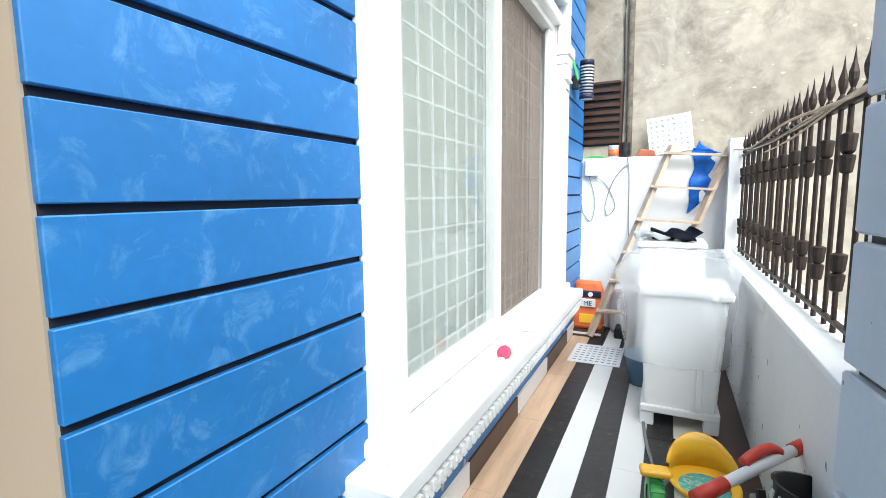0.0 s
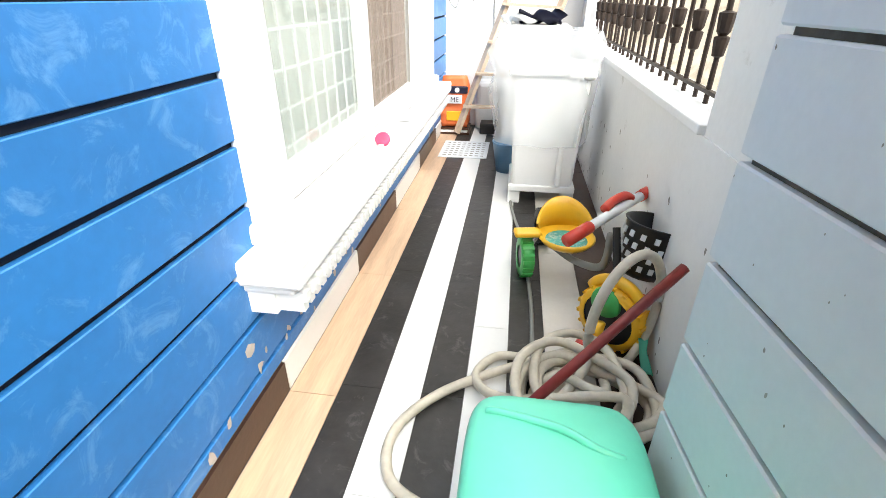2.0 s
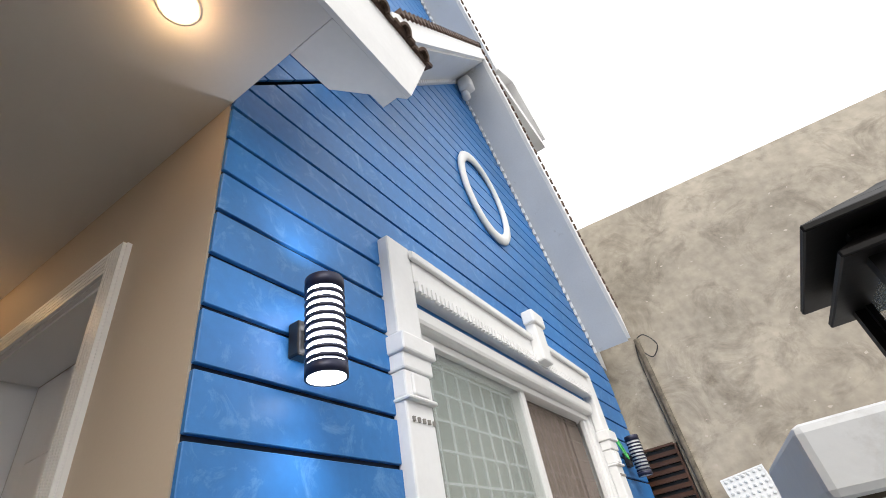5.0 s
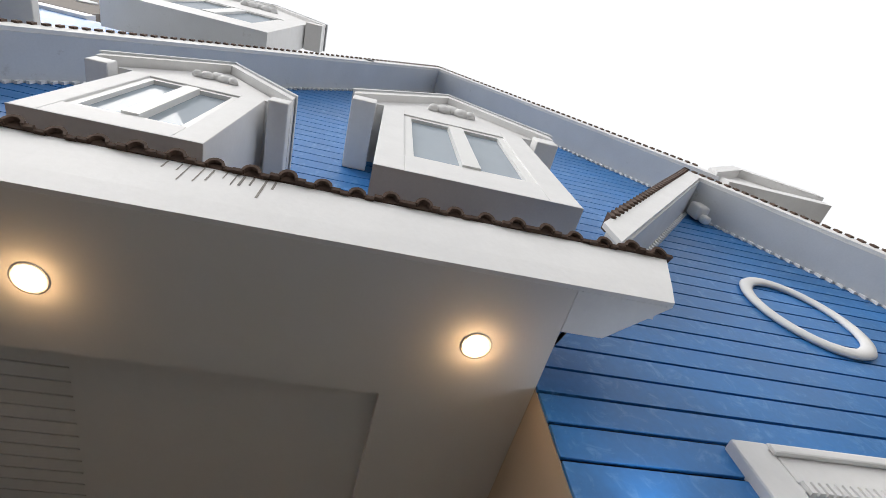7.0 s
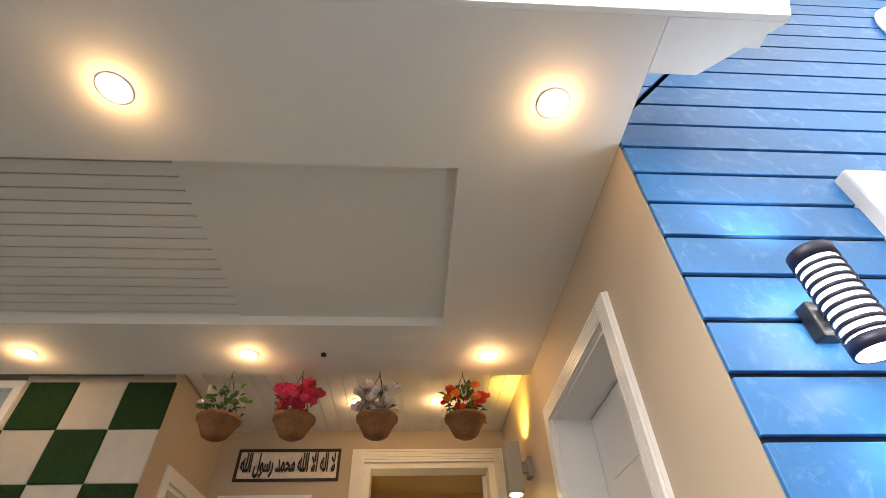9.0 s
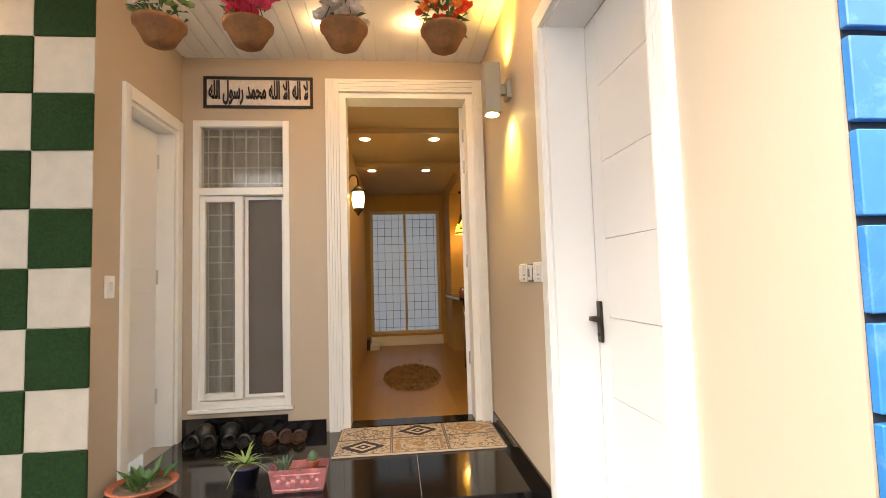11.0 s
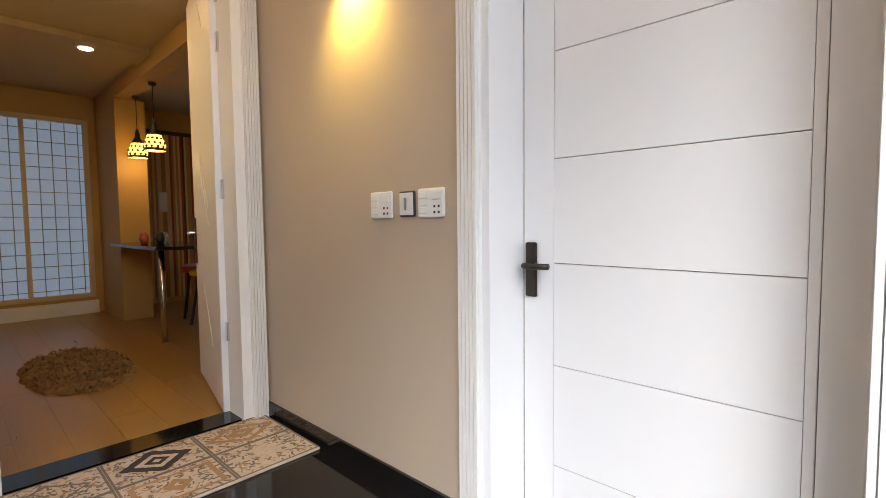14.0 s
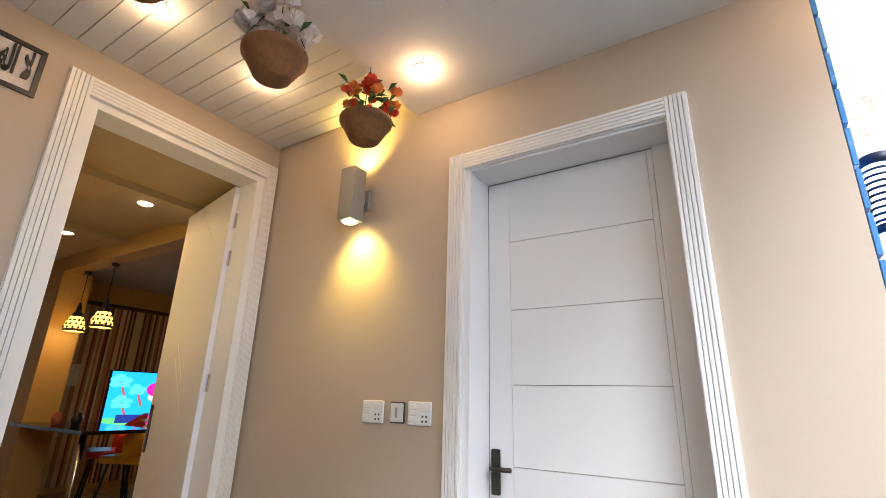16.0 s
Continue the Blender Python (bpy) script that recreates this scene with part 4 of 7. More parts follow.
part("frame", boxes((-0.20, -0.18, -0.04, -0.005, -0.28, 0.29), (0.18, 0.20, -0.04, -0.005, -0.28, 0.29), (-0.18, 0.18, -0.04, -0.005, 0.285, 0.305)), M_DARKW, vent)
solid("drain_pipe", tube([(0.37, 4.33, 0.0), (0.365, 4.33, 1.6), (0.355, 4.33, 3.2)], 0.026, 10), M_JOINT, "weathered grey pipe down the neighbour's wall", "pipe", smooth=True)
solid("wall_cable", tube(curve_points([(0.30, 4.34, 1.53), (0.31, 4.34, 2.2), (0.31, 4.34, 3.05), (0.42, 4.32, 3.22), (0.52, 4.31, 3.08), (0.44, 4.32, 2.98), (0.37, 4.33, 3.06)], 8), 0.006, 6), M_BLACK, "thin dark cable looped on the raw wall", "cable")

fence = thing("fence", "dark iron spear fence on the low wall with knotted bars", "fence", (1.205, 0, 0.762))
TIP = [(0.008, 0.735), (0.015, 0.748), (0.006, 0.765), (0.013, 0.79), (0.014, 0.81), (0.005, 0.845), (0.0, 0.893)]


def collar(z):
    """Two stacked cups round a bar."""
    return [(0.008, z - 0.060), (0.017, z - 0.055), (0.022, z - 0.012), (0.022, z - 0.004), (0.012, z), (0.020, z + 0.010), (0.024, z + 0.052), (0.024, z + 0.060), (0.009, z + 0.066)]


plain_me = mesh_of("bar", lathe([(0.008, 0.0)] + TIP, 8), M_IRON, False)
cup_me = mesh_of("bar", lathe([(0.0085, 0.0)] + collar(0.193) + collar(0.566) + TIP, 10), M_IRON, False)
for i in range(25):
    piece("bar", cup_me if i % 2 == 0 else plain_me, fence, pose(0.004 * (i % 2), 1.10 + i * 0.1145, 0))
for z0, z1, w in ((0.715, 0.733, 0.011), (0.03, 0.042, 0.009)):
    part("rail", boxes((-w, w, 1.035, 3.895, z0, z1)), M_IRON, fence)
for a, b, k in ((1.05, 2.3, 0), (1.25, 2.9, 1), (1.7, 3.6, 2)):
    part("straw_strand", tube([(-0.014 - 0.003 * math.sin(9 * t), a + (b - a) * t, 0.728 + 0.012 * math.sin(5 * t + k) - 0.05 * t * (k == 1)) for t in [q / 12 for q in range(13)]], 0.0045, 5), M_WOOD, fence)
solid("rope", tube(curve_points([(1.13, 4.06, 1.55), (1.18, 3.4, 1.50), (1.185, 2.4, 1.53), (1.185, 1.5, 1.49), (1.18, 1.1, 1.50)], 8), 0.006, 6), M_WOOD, "frayed straw rope tied along the fence", "rope")

# gate lantern on the pillar
lan = thing("gate_lantern", "black square lantern with a two-tier roof and filigree panels", "lantern", (1.20, 0.225, 1.531))
part("base", soft(boxes((-0.11, 0.11, -0.11, 0.11, 0, 0.025)), 0.004), M_BLACKW, lan)
for sx in (-1, 1):
    for sy in (-1, 1):
        part("post", boxes((sx * 0.095 - 0.010, sx * 0.095 + 0.010, sy * 0.095 - 0.010, sy * 0.095 + 0.010, 0.025, 0.19)), M_BLACKW, lan)
part("pane", boxes((-0.085, -0.080, -0.085, 0.085, 0.026, 0.18)), M_GLASS, lan)
part("pane", boxes((-0.085, 0.085, -0.085, -0.080, 0.026, 0.18)), M_GLASS, lan)
random.seed(3)
fil = bmesh.new()
for i in range(26):
    y, z = random.uniform(-0.075, 0.075), random.uniform(0.035, 0.10)
    tube([(-0.088, y + 0.012 * math.cos(a), z + 0.012 * math.sin(a)) for a in (0, 1, 2, 3, 4, 5)], 0.003, 4, fil)
    tube([(y + 0.012 * math.cos(a), -0.088, z + 0.012 * math.sin(a)) for a in (0, 1, 2, 3, 4, 5)], 0.003, 4, fil)
part("filigree", fil, M_BLACKW, lan)
for s, z in ((0.132, 0.155), (0.150, 0.192)):
    tier = part("roof_tier", soft(boxes((-s, s, -s, s, z, z + 0.010)), 0.002, 1), M_BLACKW, lan)
    part("tier_slope", lathe([(s * 1.38, z + 0.0105), (s * 0.95, z + 0.036)], 4, None, (0, 0, 0), pose(0, 0, 0, 0, 0, 45)), M_BLACKW, tier)
part("roof_cap", lathe([(0.14, 0.229), (0.05, 0.262), (0.02, 0.275), (0.0, 0.28)], 4, None, (0, 0, 0), pose(0, 0, 0, 0, 0, 45)), M_BLACKW, lan)
for sy in (-0.085, 0.075):
    part("glazing_bar", boxes((-0.092, -0.084, sy, sy + 0.01, 0.026, 0.155)), M_BLACKW, lan)
part("glazing_bar", boxes((-0.092, -0.084, -0.075, 0.075, 0.108, 0.116)), M_BLACKW, lan)

# ---- yard things ----
meter = thing("junction_box", "small grey junction box with a hanging looped cable", "junction box", (0.085, 4.10, 1.44))
part("case", soft(boxes((-0.06, 0.06, -0.05, 0.0, -0.075, 0.075)), 0.01, 2), M_PALE, meter)
part("cable", tube(curve_points([(-0.02, -0.03, -0.075), (0.03, -0.015, -0.30), (0.0, -0.012, -0.47), (-0.07, -0.012, -0.40), (-0.08, -0.012, -0.33)], 8), 0.004, 5), M_GREYM, meter)
part("cable", tube(curve_points([(0.02, -0.03, -0.075), (0.12, -0.012, -0.15), (0.20, -0.012, -0.33), (0.14, -0.012, -0.42), (0.12, -0.012, -0.32), (0.18, -0.012, -0.12), (0.27, -0.012, -0.0), (0.31, -0.012, 0.0)], 8), 0.004, 5), M_GREYM, meter)
part("cable", tube(curve_points([(0.29, -0.012, 0.085), (0.31, -0.012, -0.1), (0.32, -0.012, -0.6), (0.36, -0.012, -1.0)], 6), 0.004, 5), M_GREYM, meter)

tray = thing("led_tray", "white square plastic panel with rows of round cups", "plastic panel", (0.72, 4.165, 1.527), turn=0)
TM = pose(0, 0, 0.0, -10, -7, 0)
part("sheet", soft(box(bmesh.new(), -0.17, 0.17, -0.012, 0.012, 0.02, 0.34, TM), 0.006, 2), M_PWHITE, tray)
cups = bmesh.new()
for i in range(7):
    for j in range(7):
        lathe([(0.014, 0.0), (0.012, 0.012), (0.006, 0.014)], 10, cups, (0, 0, 0), TM @ pose(-0.135 + i * 0.045, -0.012, 0.05 + j * 0.044, 90, 0, 0))
tagged(part("cup_grid", cups, M_PALE, tray), kind="stuff")
part("rim", box(box(box(box(bmesh.new(), -0.17, -0.155, -0.02, -0.0125, 0.02, 0.34, TM), 0.155, 0.17, -0.02, -0.0125, 0.02, 0.34, TM), -0.155, 0.155, -0.02, -0.0125, 0.02, 0.033, TM), -0.155, 0.155, -0.02, -0.0125, 0.327, 0.34, TM), M_PWHITE, tray)
can = thing("paint_tin", "small white tin with an orange band", "tin", (0.255, 4.16, 1.526))
part("body", lathe([(0.045, 0), (0.045, 0.10), (0.048, 0.105), (0.040, 0.108)], 20), M_PWHITE, can, smooth=True)
part("band", lathe([(0.0465, 0.015), (0.0465, 0.07)], 20), M_ORANGE, can, smooth=True)
can2 = thing("black_jar", "black glossy jar on the wall top", "jar", (0.345, 4.16, 1.526))
part("body", lathe([(0.045, 0), (0.047, 0.06), (0.044, 0.12), (0.046, 0.125)], 20), M_BLACK, can2, smooth=True)
solid("clay_shard", soft(prism([(0.43, 1.5265), (0.60, 1.5265), (0.585, 1.575), (0.47, 1.59)], "y", 4.12, 4.20), 0.012, 2), M_TERRA, "broken terracotta piece on the wall top", "shard")
solid("green_cloth", soft(prism([(0.0, 1.5265), (0.21, 1.5265), (0.15, 1.545), (0.06, 1.55)], "y", 4.11, 4.20), 0.006, 2), M_GREEN, "green plastic strip lying on the wall top", "plastic strip")


def cloth(name, pts, material, label, category, nu=14, nv=14, amp=0.02, seed=1):
    """A crumpled sheet between four corners."""
    random.seed(seed)
    a, b, c, d = [Vector(p) for p in pts]
    bm = bmesh.new()
    rows = []
    for i in range(nu + 1):
        r = []
        for j in range(nv + 1):
            u, v = i / nu, j / nv
            p = a * (1 - u) * (1 - v) + b * u * (1 - v) + c * u * v + d * (1 - u) * v
            p = p + amp * Vector((noise.noise(p * 9 + Vector((seed, 0, 0))), noise.noise(p * 9 + Vector((0, seed, 3))), noise.noise(p * 9 + Vector((5, 0, seed)))))
            r.append(bm.verts.new(p))
        rows.append(r)
    for i in range(nu):
        for j in range(nv):
            bm.faces.new((rows[i][j], rows[i + 1][j], rows[i + 1][j + 1], rows[i][j + 1]))
    bmesh.ops.solidify(bm, geom=bm.faces[:], thickness=0.003)
    return solid(name, bm, material, label, category, smooth=True)


cloth("blue_tarpaulin", [(0.86, 4.085, 1.05), (0.98, 4.085, 1.15), (1.04, 4.09, 1.56), (0.88, 4.09, 1.58)], M_BLUEP, "crumpled bright blue plastic sheet behind the ladder", "plastic sheet", amp=0.05, seed=4)
cloth("blue_plastic", [(0.90, 4.13, 1.545), (1.10, 4.13, 1.545), (1.08, 4.20, 1.56), (0.92, 4.20, 1.63)], M_BLUEP, "crumpled blue plastic bag on the wall top", "plastic bag", amp=0.07, seed=7)
cloth("dark_cloth", [(0.62, 3.2, 0.93), (0.92, 3.2, 0.93), (0.88, 3.5, 0.93), (0.62, 3.5, 0.93)], M_NAVY, "dark navy crumpled cloth on a stack", "cloth", amp=0.11, seed=9)
cloth("grey_cloth", [(0.52, 3.2, 0.905), (0.68, 3.2, 0.905), (0.68, 3.5, 0.905), (0.52, 3.5, 0.905)], M_PALE, "pale crumpled cloth with dark marks", "cloth", amp=0.09, seed=12)
stack = thing("storage_crate", "white crate behind the bin", "crate", (0.74, 3.33, 0))
part("body", soft(boxes((-0.20, 0.20, -0.2, 0.2, 0.0, 0.88)), 0.02, 2), M_PWHITE, stack)
part("rim", soft(boxes((-0.21, 0.21, -0.21, 0.21, 0.85, 0.885)), 0.008, 2), M_PWHITE, stack)

lad = thing("ladder", "raw timber ladder leaning on the end wall", "ladder", (0, 0, 0))


def beam(bm, p, q, w, t):
    """A squared timber from p to q."""
    p, q = Vector(p), Vector(q)
    m = Matrix.Translation(p) @ (q - p).to_track_quat("Z", "Y").to_matrix().to_4x4()
    return box(bm, -w / 2, w / 2, -t / 2, t / 2, 0, (q - p).length, m)


L0, L1, R0, R1 = Vector((0.15, 3.72, 0.02)), Vector((0.715, 4.06, 1.60)), Vector((0.58, 3.74, 0.02)), Vector((1.13, 4.06, 1.56))
part("rail", beam(bmesh.new(), L0, L1, 0.068, 0.03), M_WOOD, lad)
part("rail", beam(bmesh.new(), R0, R1, 0.068, 0.03), M_WOOD, lad)
for k in (0.14, 0.30, 0.45, 0.62, 0.79, 0.96):
    off = Vector((0, -0.03, 0))
    part("rung", beam(bmesh.new(), L0.lerp(L1, k) + off - Vector((0.03, 0, 0)), R0.lerp(R1, k) + off + Vector((0.02, 0, 0)), 0.078, 0.018), M_WOOD, lad)

bag = thing("pet_food_bag", "orange and black printed bag standing folded open", "bag", (0.12, 3.86, 0.055))
bb = bmesh.new()
for z0, z1, w0, w1, t0, t1 in ((0, 0.12, 0.115, 0.125, 0.06, 0.065), (0.12, 0.30, 0.125, 0.118, 0.065, 0.05), (0.30, 0.41, 0.118, 0.10, 0.05, 0.03)):
    v = [bb.verts.new(p) for p in ((-w0, -t0, z0), (w0, -t0, z0), (w0, t0, z0), (-w0, t0, z0), (-w1, -t1, z1), (w1, -t1, z1), (w1, t1, z1), (-w1, t1, z1))]
    for f in ((3, 2, 1, 0), (4, 5, 6, 7), (0, 1, 5, 4), (1, 2, 6, 5), (2, 3, 7, 6), (3, 0, 4, 7)):
        bb.faces.new([v[i] for i in f])
bmesh.ops.remove_doubles(bb, verts=bb.verts[:], dist=0.0005)
bmesh.ops.subdivide_edges(bb, edges=bb.edges[:], cuts=3, use_grid_fill=True)
for v in bb.verts:
    v.co += 0.016 * Vector((noise.noise(v.co * 14), noise.noise(v.co * 14 + Vector((3, 0, 0))), 0))
part("sack", bb, M_ORANGE, bag, smooth=True)
part("dark_band", soft(boxes((-0.108, 0.108, -0.072, -0.05, 0.275, 0.335)), 0.01, 2), M_NAVY, bag)
part("label", soft(boxes((-0.062, 0.062, -0.080, -0.06, 0.195, 0.265)), 0.006, 2), M_PWHITE, bag)
txt = bpy.data.curves.new("lettering", "FONT")
txt.body, txt.size, txt.align_x, txt.extrude = "ME", 0.055, "CENTER", 0.001
txt.materials.append(M_BLACK)
to = new("lettering", txt)
to.parent = bag
to.matrix_basis = pose(0, -0.083, 0.21, 90, 0, 0)
part("badge", lathe([(0.02, 0), (0.02, 0.004)], 16, None, (0, 0, 0), pose(0.02, -0.072, 0.305, 90, 0, 0)), M_PWHITE, bag)
part("print_patch", soft(boxes((-0.07, 0.09, -0.072, -0.058, 0.05, 0.13)), 0.02, 2), M_YELLOW, bag)
for i, (w, m_) in enumerate(((0.17, M_DARKW), (0.15, M_PWHITE), (0.16, M_DARKW))):
    solid("book", boxes((0.11 - w, 0.11 + w * 0.85, 3.74 + 0.01 * i, 3.97, i * 0.017, i * 0.017 + 0.016)), m_, "flat old board lying under the bag", "board", group="boards under the bag")
solid("black_tray", soft(boxes((0.34, 0.52, 3.78, 3.98, 0.0, 0.09)), 0.01, 2), M_BLACK, "small black plastic tub by the ladder", "tub")
solid("cement_bag", soft(boxes((0.28, 0.55, 3.93, 4.08, 0.0, 0.42)), 0.05, 3), M_PALE, "grey dusty sack leaning on the end wall", "sack")

grate = thing("drain_grate", "perforated pale metal drain cover in the floor", "drain cover", (0.265, 3.30, 0.0))
part("plate", soft(boxes((-0.18, 0.18, -0.22, 0.22, 0.001, 0.007)), 0.002, 1), M_PALE, grate)
hb = bmesh.new()
for i in range(8):
    for j in range(7):
        box(hb, -0.15 + i * 0.04, -0.126 + i * 0.04, -0.18 + j * 0.055, -0.165 + j * 0.055, 0.0072, 0.0085)
tagged(part("slot_grid", hb, M_GROOVE, grate), kind="stuff")

bin_ = thing("storage_bin", "tall white plastic storage bin under milky polythene", "bin", (0.80, 2.28, 0))
bbm = bmesh.new()
v = [bbm.verts.new(p) for p in ((-0.165, 0, 0.07), (0.165, 0, 0.07), (0.165, 0.36, 0.07), (-0.165, 0.36, 0.07), (-0.195, -0.02, 0.70), (0.195, -0.02, 0.70), (0.195, 0.40, 0.70), (-0.195, 0.40, 0.70))]
for f in ((3, 2, 1, 0), (4, 5, 6, 7), (0, 1, 5, 4), (1, 2, 6, 5), (2, 3, 7, 6), (3, 0, 4, 7)):
    bbm.faces.new([v[i] for i in f])
part("body", soft(bbm, 0.02, 3), M_PWHITE, bin_)
part("base_band", soft(boxes((-0.185, 0.185, -0.012, 0.38, 0.075, 0.115)), 0.008, 2), M_PWHITE, bin_)
for sx in (-1, 1):
    for y in (0.0, 0.30):
        part("foot", soft(boxes((sx * 0.15 - 0.035, sx * 0.15 + 0.035, y, y + 0.07, 0.0, 0.078)), 0.008, 2), M_PWHITE, bin_)
part("rib", soft(boxes((0.07, 0.10, -0.028, 0.0, 0.12, 0.66)), 0.01, 2), M_PWHITE, bin_)
part("lid", soft(boxes((-0.215, 0.075, -0.04, 0.42, 0.70, 0.755), (0.08, 0.215, -0.04, 0.42, 0.69, 0.735)), 0.012, 2), M_PWHITE, bin_)
poly = bmesh.new()
rings = []
for k, (z, sx, sy) in enumerate(((0.34, 0.205, 0.235), (0.45, 0.212, 0.24), (0.58, 0.218, 0.245), (0.70, 0.225, 0.255), (0.78, 0.24, 0.27), (0.84, 0.245, 0.275), (0.885, 0.20, 0.23), (0.90, 0.12, 0.15), (0.89, 0.02, 0.02))):
    ring_ = []
    for i in range(44):
        a = 2 * math.pi * i / 44
        c, s = math.cos(a), math.sin(a)
        p = Vector((sx * math.copysign(abs(c) ** 0.55, c), 0.19 + sy * math.copysign(abs(s) ** 0.55, s), z))
        w = 0.045 * noise.noise(p * 8) + 0.03 * noise.noise(p * 21)
        left = max(0.0, -c) * 0.09 * (1 - abs(z - 0.5))
        ring_.append(poly.verts.new(p + Vector((c * w - left, s * w, 0.6 * w))))
    rings.append(ring_)
for a, b in zip(rings, rings[1:]):
    for i in range(44):
        poly.faces.new((a[i], a[(i + 1) % 44], b[(i + 1) % 44], b[i]))
cover = part("polythene_cover", poly, M_POLY, bin_, "milky crumpled polythene bag", smooth=True)
buck = thing("bucket", "blue-grey plastic bucket half hidden behind the bin", "bucket", (0.60, 2.86, 0))
part("body", lathe([(0.075, 0.0), (0.105, 0.19), (0.112, 0.20), (0.10, 0.20), (0.07, 0.01)], 24), M_BLUEB, buck, smooth=True)

# mint storage tub
tub = thing("storage_tub", "mint green lidded plastic tub", "storage box", (0.727, 0.10, 0))
part("body", soft(boxes((-0.13, 0.125, -0.24, 0.235, 0.0, 0.40)), 0.03, 3), M_MINT, tub)
lid = bmesh.new()
rings = []
for k, z in ((1.0, 0.372), (1.035, 0.376), (1.04, 0.396), (1.0, 0.408), (0.93, 0.414), (0.80, 0.424), (0.5, 0.431), (0.2, 0.433)):
    row = []
    for i in range(56):
        a = 2 * math.pi * i / 56
        c, q = math.cos(a), math.sin(a)
        row.append(lid.verts.new((-0.003 + 0.145 * k * math.copysign(abs(c) ** 0.32, c), 0.265 * k * math.copysign(abs(q) ** 0.32, q), z)))
    rings.append(row)
for a, b in zip(rings, rings[1:]):
    for i in range(56):
        lid.faces.new((a[i], a[(i + 1) % 56], b[(i + 1) % 56], b[i]))
lid.faces.new(rings[-1])
lid_ob = part("lid", lid, M_MINT, tub, "domed mint lid with raised ridges", smooth=True)
for y0, y1 in ((0.215, 0.15), (-0.10, -0.06)):
    pts_ = [(-0.118, y0, 0.4165), (-0.10, y0 - 0.006, 0.424), (0.0, (y0 + y1) / 2, 0.431), (0.06, y1, 0.4285), (0.10, y1 - 0.006, 0.420)]
    part("ridge", tube(curve_points(pts_, 5), 0.007, 8), M_MINT, lid_ob, smooth=True)

# child's tricycle
tri = thing("tricycle", "child's yellow plastic tricycle with green wheels and black basket", "tricycle", (0.86, 1.50, 0), turn=10)


def wheel(p, r, w, tyre, name, ax=0.0, hub=0.56):
    m = pose(p[0], p[1], p[2], 0, 90, ax)
    t = part(name, lathe([(r * hub, -w / 2), (r * 0.93, -w / 2), (r, -w / 3), (r, w / 3), (r * 0.93, w / 2), (r * hub, w / 2)], 26, None, (0, 0, 0), m, (1, 1), False), tyre, tri, smooth=True)
    part("rim", lathe([(r * (hub + 0.01), -w * 0.42), (r * (hub + 0.01), w * 0.42)], 22, None, (0, 0, 0), m), M_BLACK, t)
    tr = bmesh.new()
    for i in range(18):
        a = 2 * math.pi * i / 18
        box(tr, -0.006, 0.006, -w * 0.45, w * 0.45, r - 0.004, r + 0.005, pose(p[0], p[1], p[2], 0, 0, 90 + ax) @ pose(0, 0, 0, 0, math.degrees(a), 0))
    part("tread", tr, tyre, t)
    return t


wheel((-0.15, 0.02, 0.085), 0.085, 0.05, M_GREEN, "rear_wheel")
wheel((-0.015, 0.31, 0.085), 0.085, 0.05, M_BLACK, "rear_wheel")
wheel((0.055, -0.45, 0.115), 0.115, 0.07, M_YELLOW, "front_wheel", 38, 0.78)
part("rear_axle", tube([(-0.16, 0.02, 0.085), (0.0, 0.31, 0.085)], 0.009, 8), M_GREYM, tri)
part("frame_tube", tube(curve_points([(-0.01, 0.06, 0.10), (0.02, -0.1, 0.13), (0.05, -0.30, 0.22), (0.05, -0.33, 0.36)], 6), 0.014, 10), M_GREYM, tri, smooth=True)
st = bmesh.new()
lathe([(0.02, 0.0), (0.11, 0.005), (0.135, 0.03), (0.125, 0.04), (0.10, 0.018), (0.0, 0.012)], 28, st, (0.0, -0.02, 0.17), None, (0.86, 0.95))
part("seat", st, M_YELLOW, tri, smooth=True)
bk = bmesh.new()
K = 16
row0, row1, row2, row3 = [], [], [], []
for i in range(K + 1):
    a = math.pi * (0.08 + 0.84 * i / K)
    h = 0.05 + 0.085 * math.sin(math.pi * i / K)
    for row, rr, zz in ((row0, 0.116, 0.19), (row1, 0.124, 0.19 + h), (row2, 0.114, 0.19 + h), (row3, 0.106, 0.19)):
        row.append(bk.verts.new((rr * math.cos(a), -0.02 + rr * math.sin(a), zz)))
for ra, rb in ((row0, row1), (row1, row2), (row2, row3), (row3, row0)):
    for i in range(K):
        bk.faces.new((ra[i], ra[i + 1], rb[i + 1], rb[i]))
bmesh.ops.recalc_face_normals(bk, faces=bk.faces[:])
part("backrest", bk, M_YELLOW, tri, smooth=True)
part("seat_wing", soft(boxes((-0.21, -0.10, -0.035, 0.025, 0.195, 0.222)), 0.012, 3), M_YELLOW, tri)
part("seat_sticker", lathe([(0.085, 0.0), (0.083, 0.003)], 22, None, (0, -0.03, 0.186)), M_STICK, tri, "turquoise printed seat sticker")
part("mudguard", tube([(0.055 + 0.108 * math.cos(a) * 0.61, -0.45 - 0.108 * math.cos(a) * 0.79, 0.135 + 0.115 * math.sin(a)) for a in [0.6 + 0.2 * q for q in range(11)]], 0.020, 8), M_YELLOW, tri, smooth=True)
part("green_cover", lathe([(0.055, 0.0), (0.05, 0.012), (0.0, 0.014)], 20, None, (0, 0, 0), pose(0.022, -0.455, 0.175, 0, -90, 38)), M_GREEN, tri, smooth=True)
part("crank", tube([(0.005, -0.49, 0.12), (-0.01, -0.50, 0.045)], 0.014, 8), M_YELLOW, tri, smooth=True)
part("steering_post", tube([(0.055, -0.43, 0.24), (0.05, -0.36, 0.40)], 0.013, 8), M_BLACK, tri)
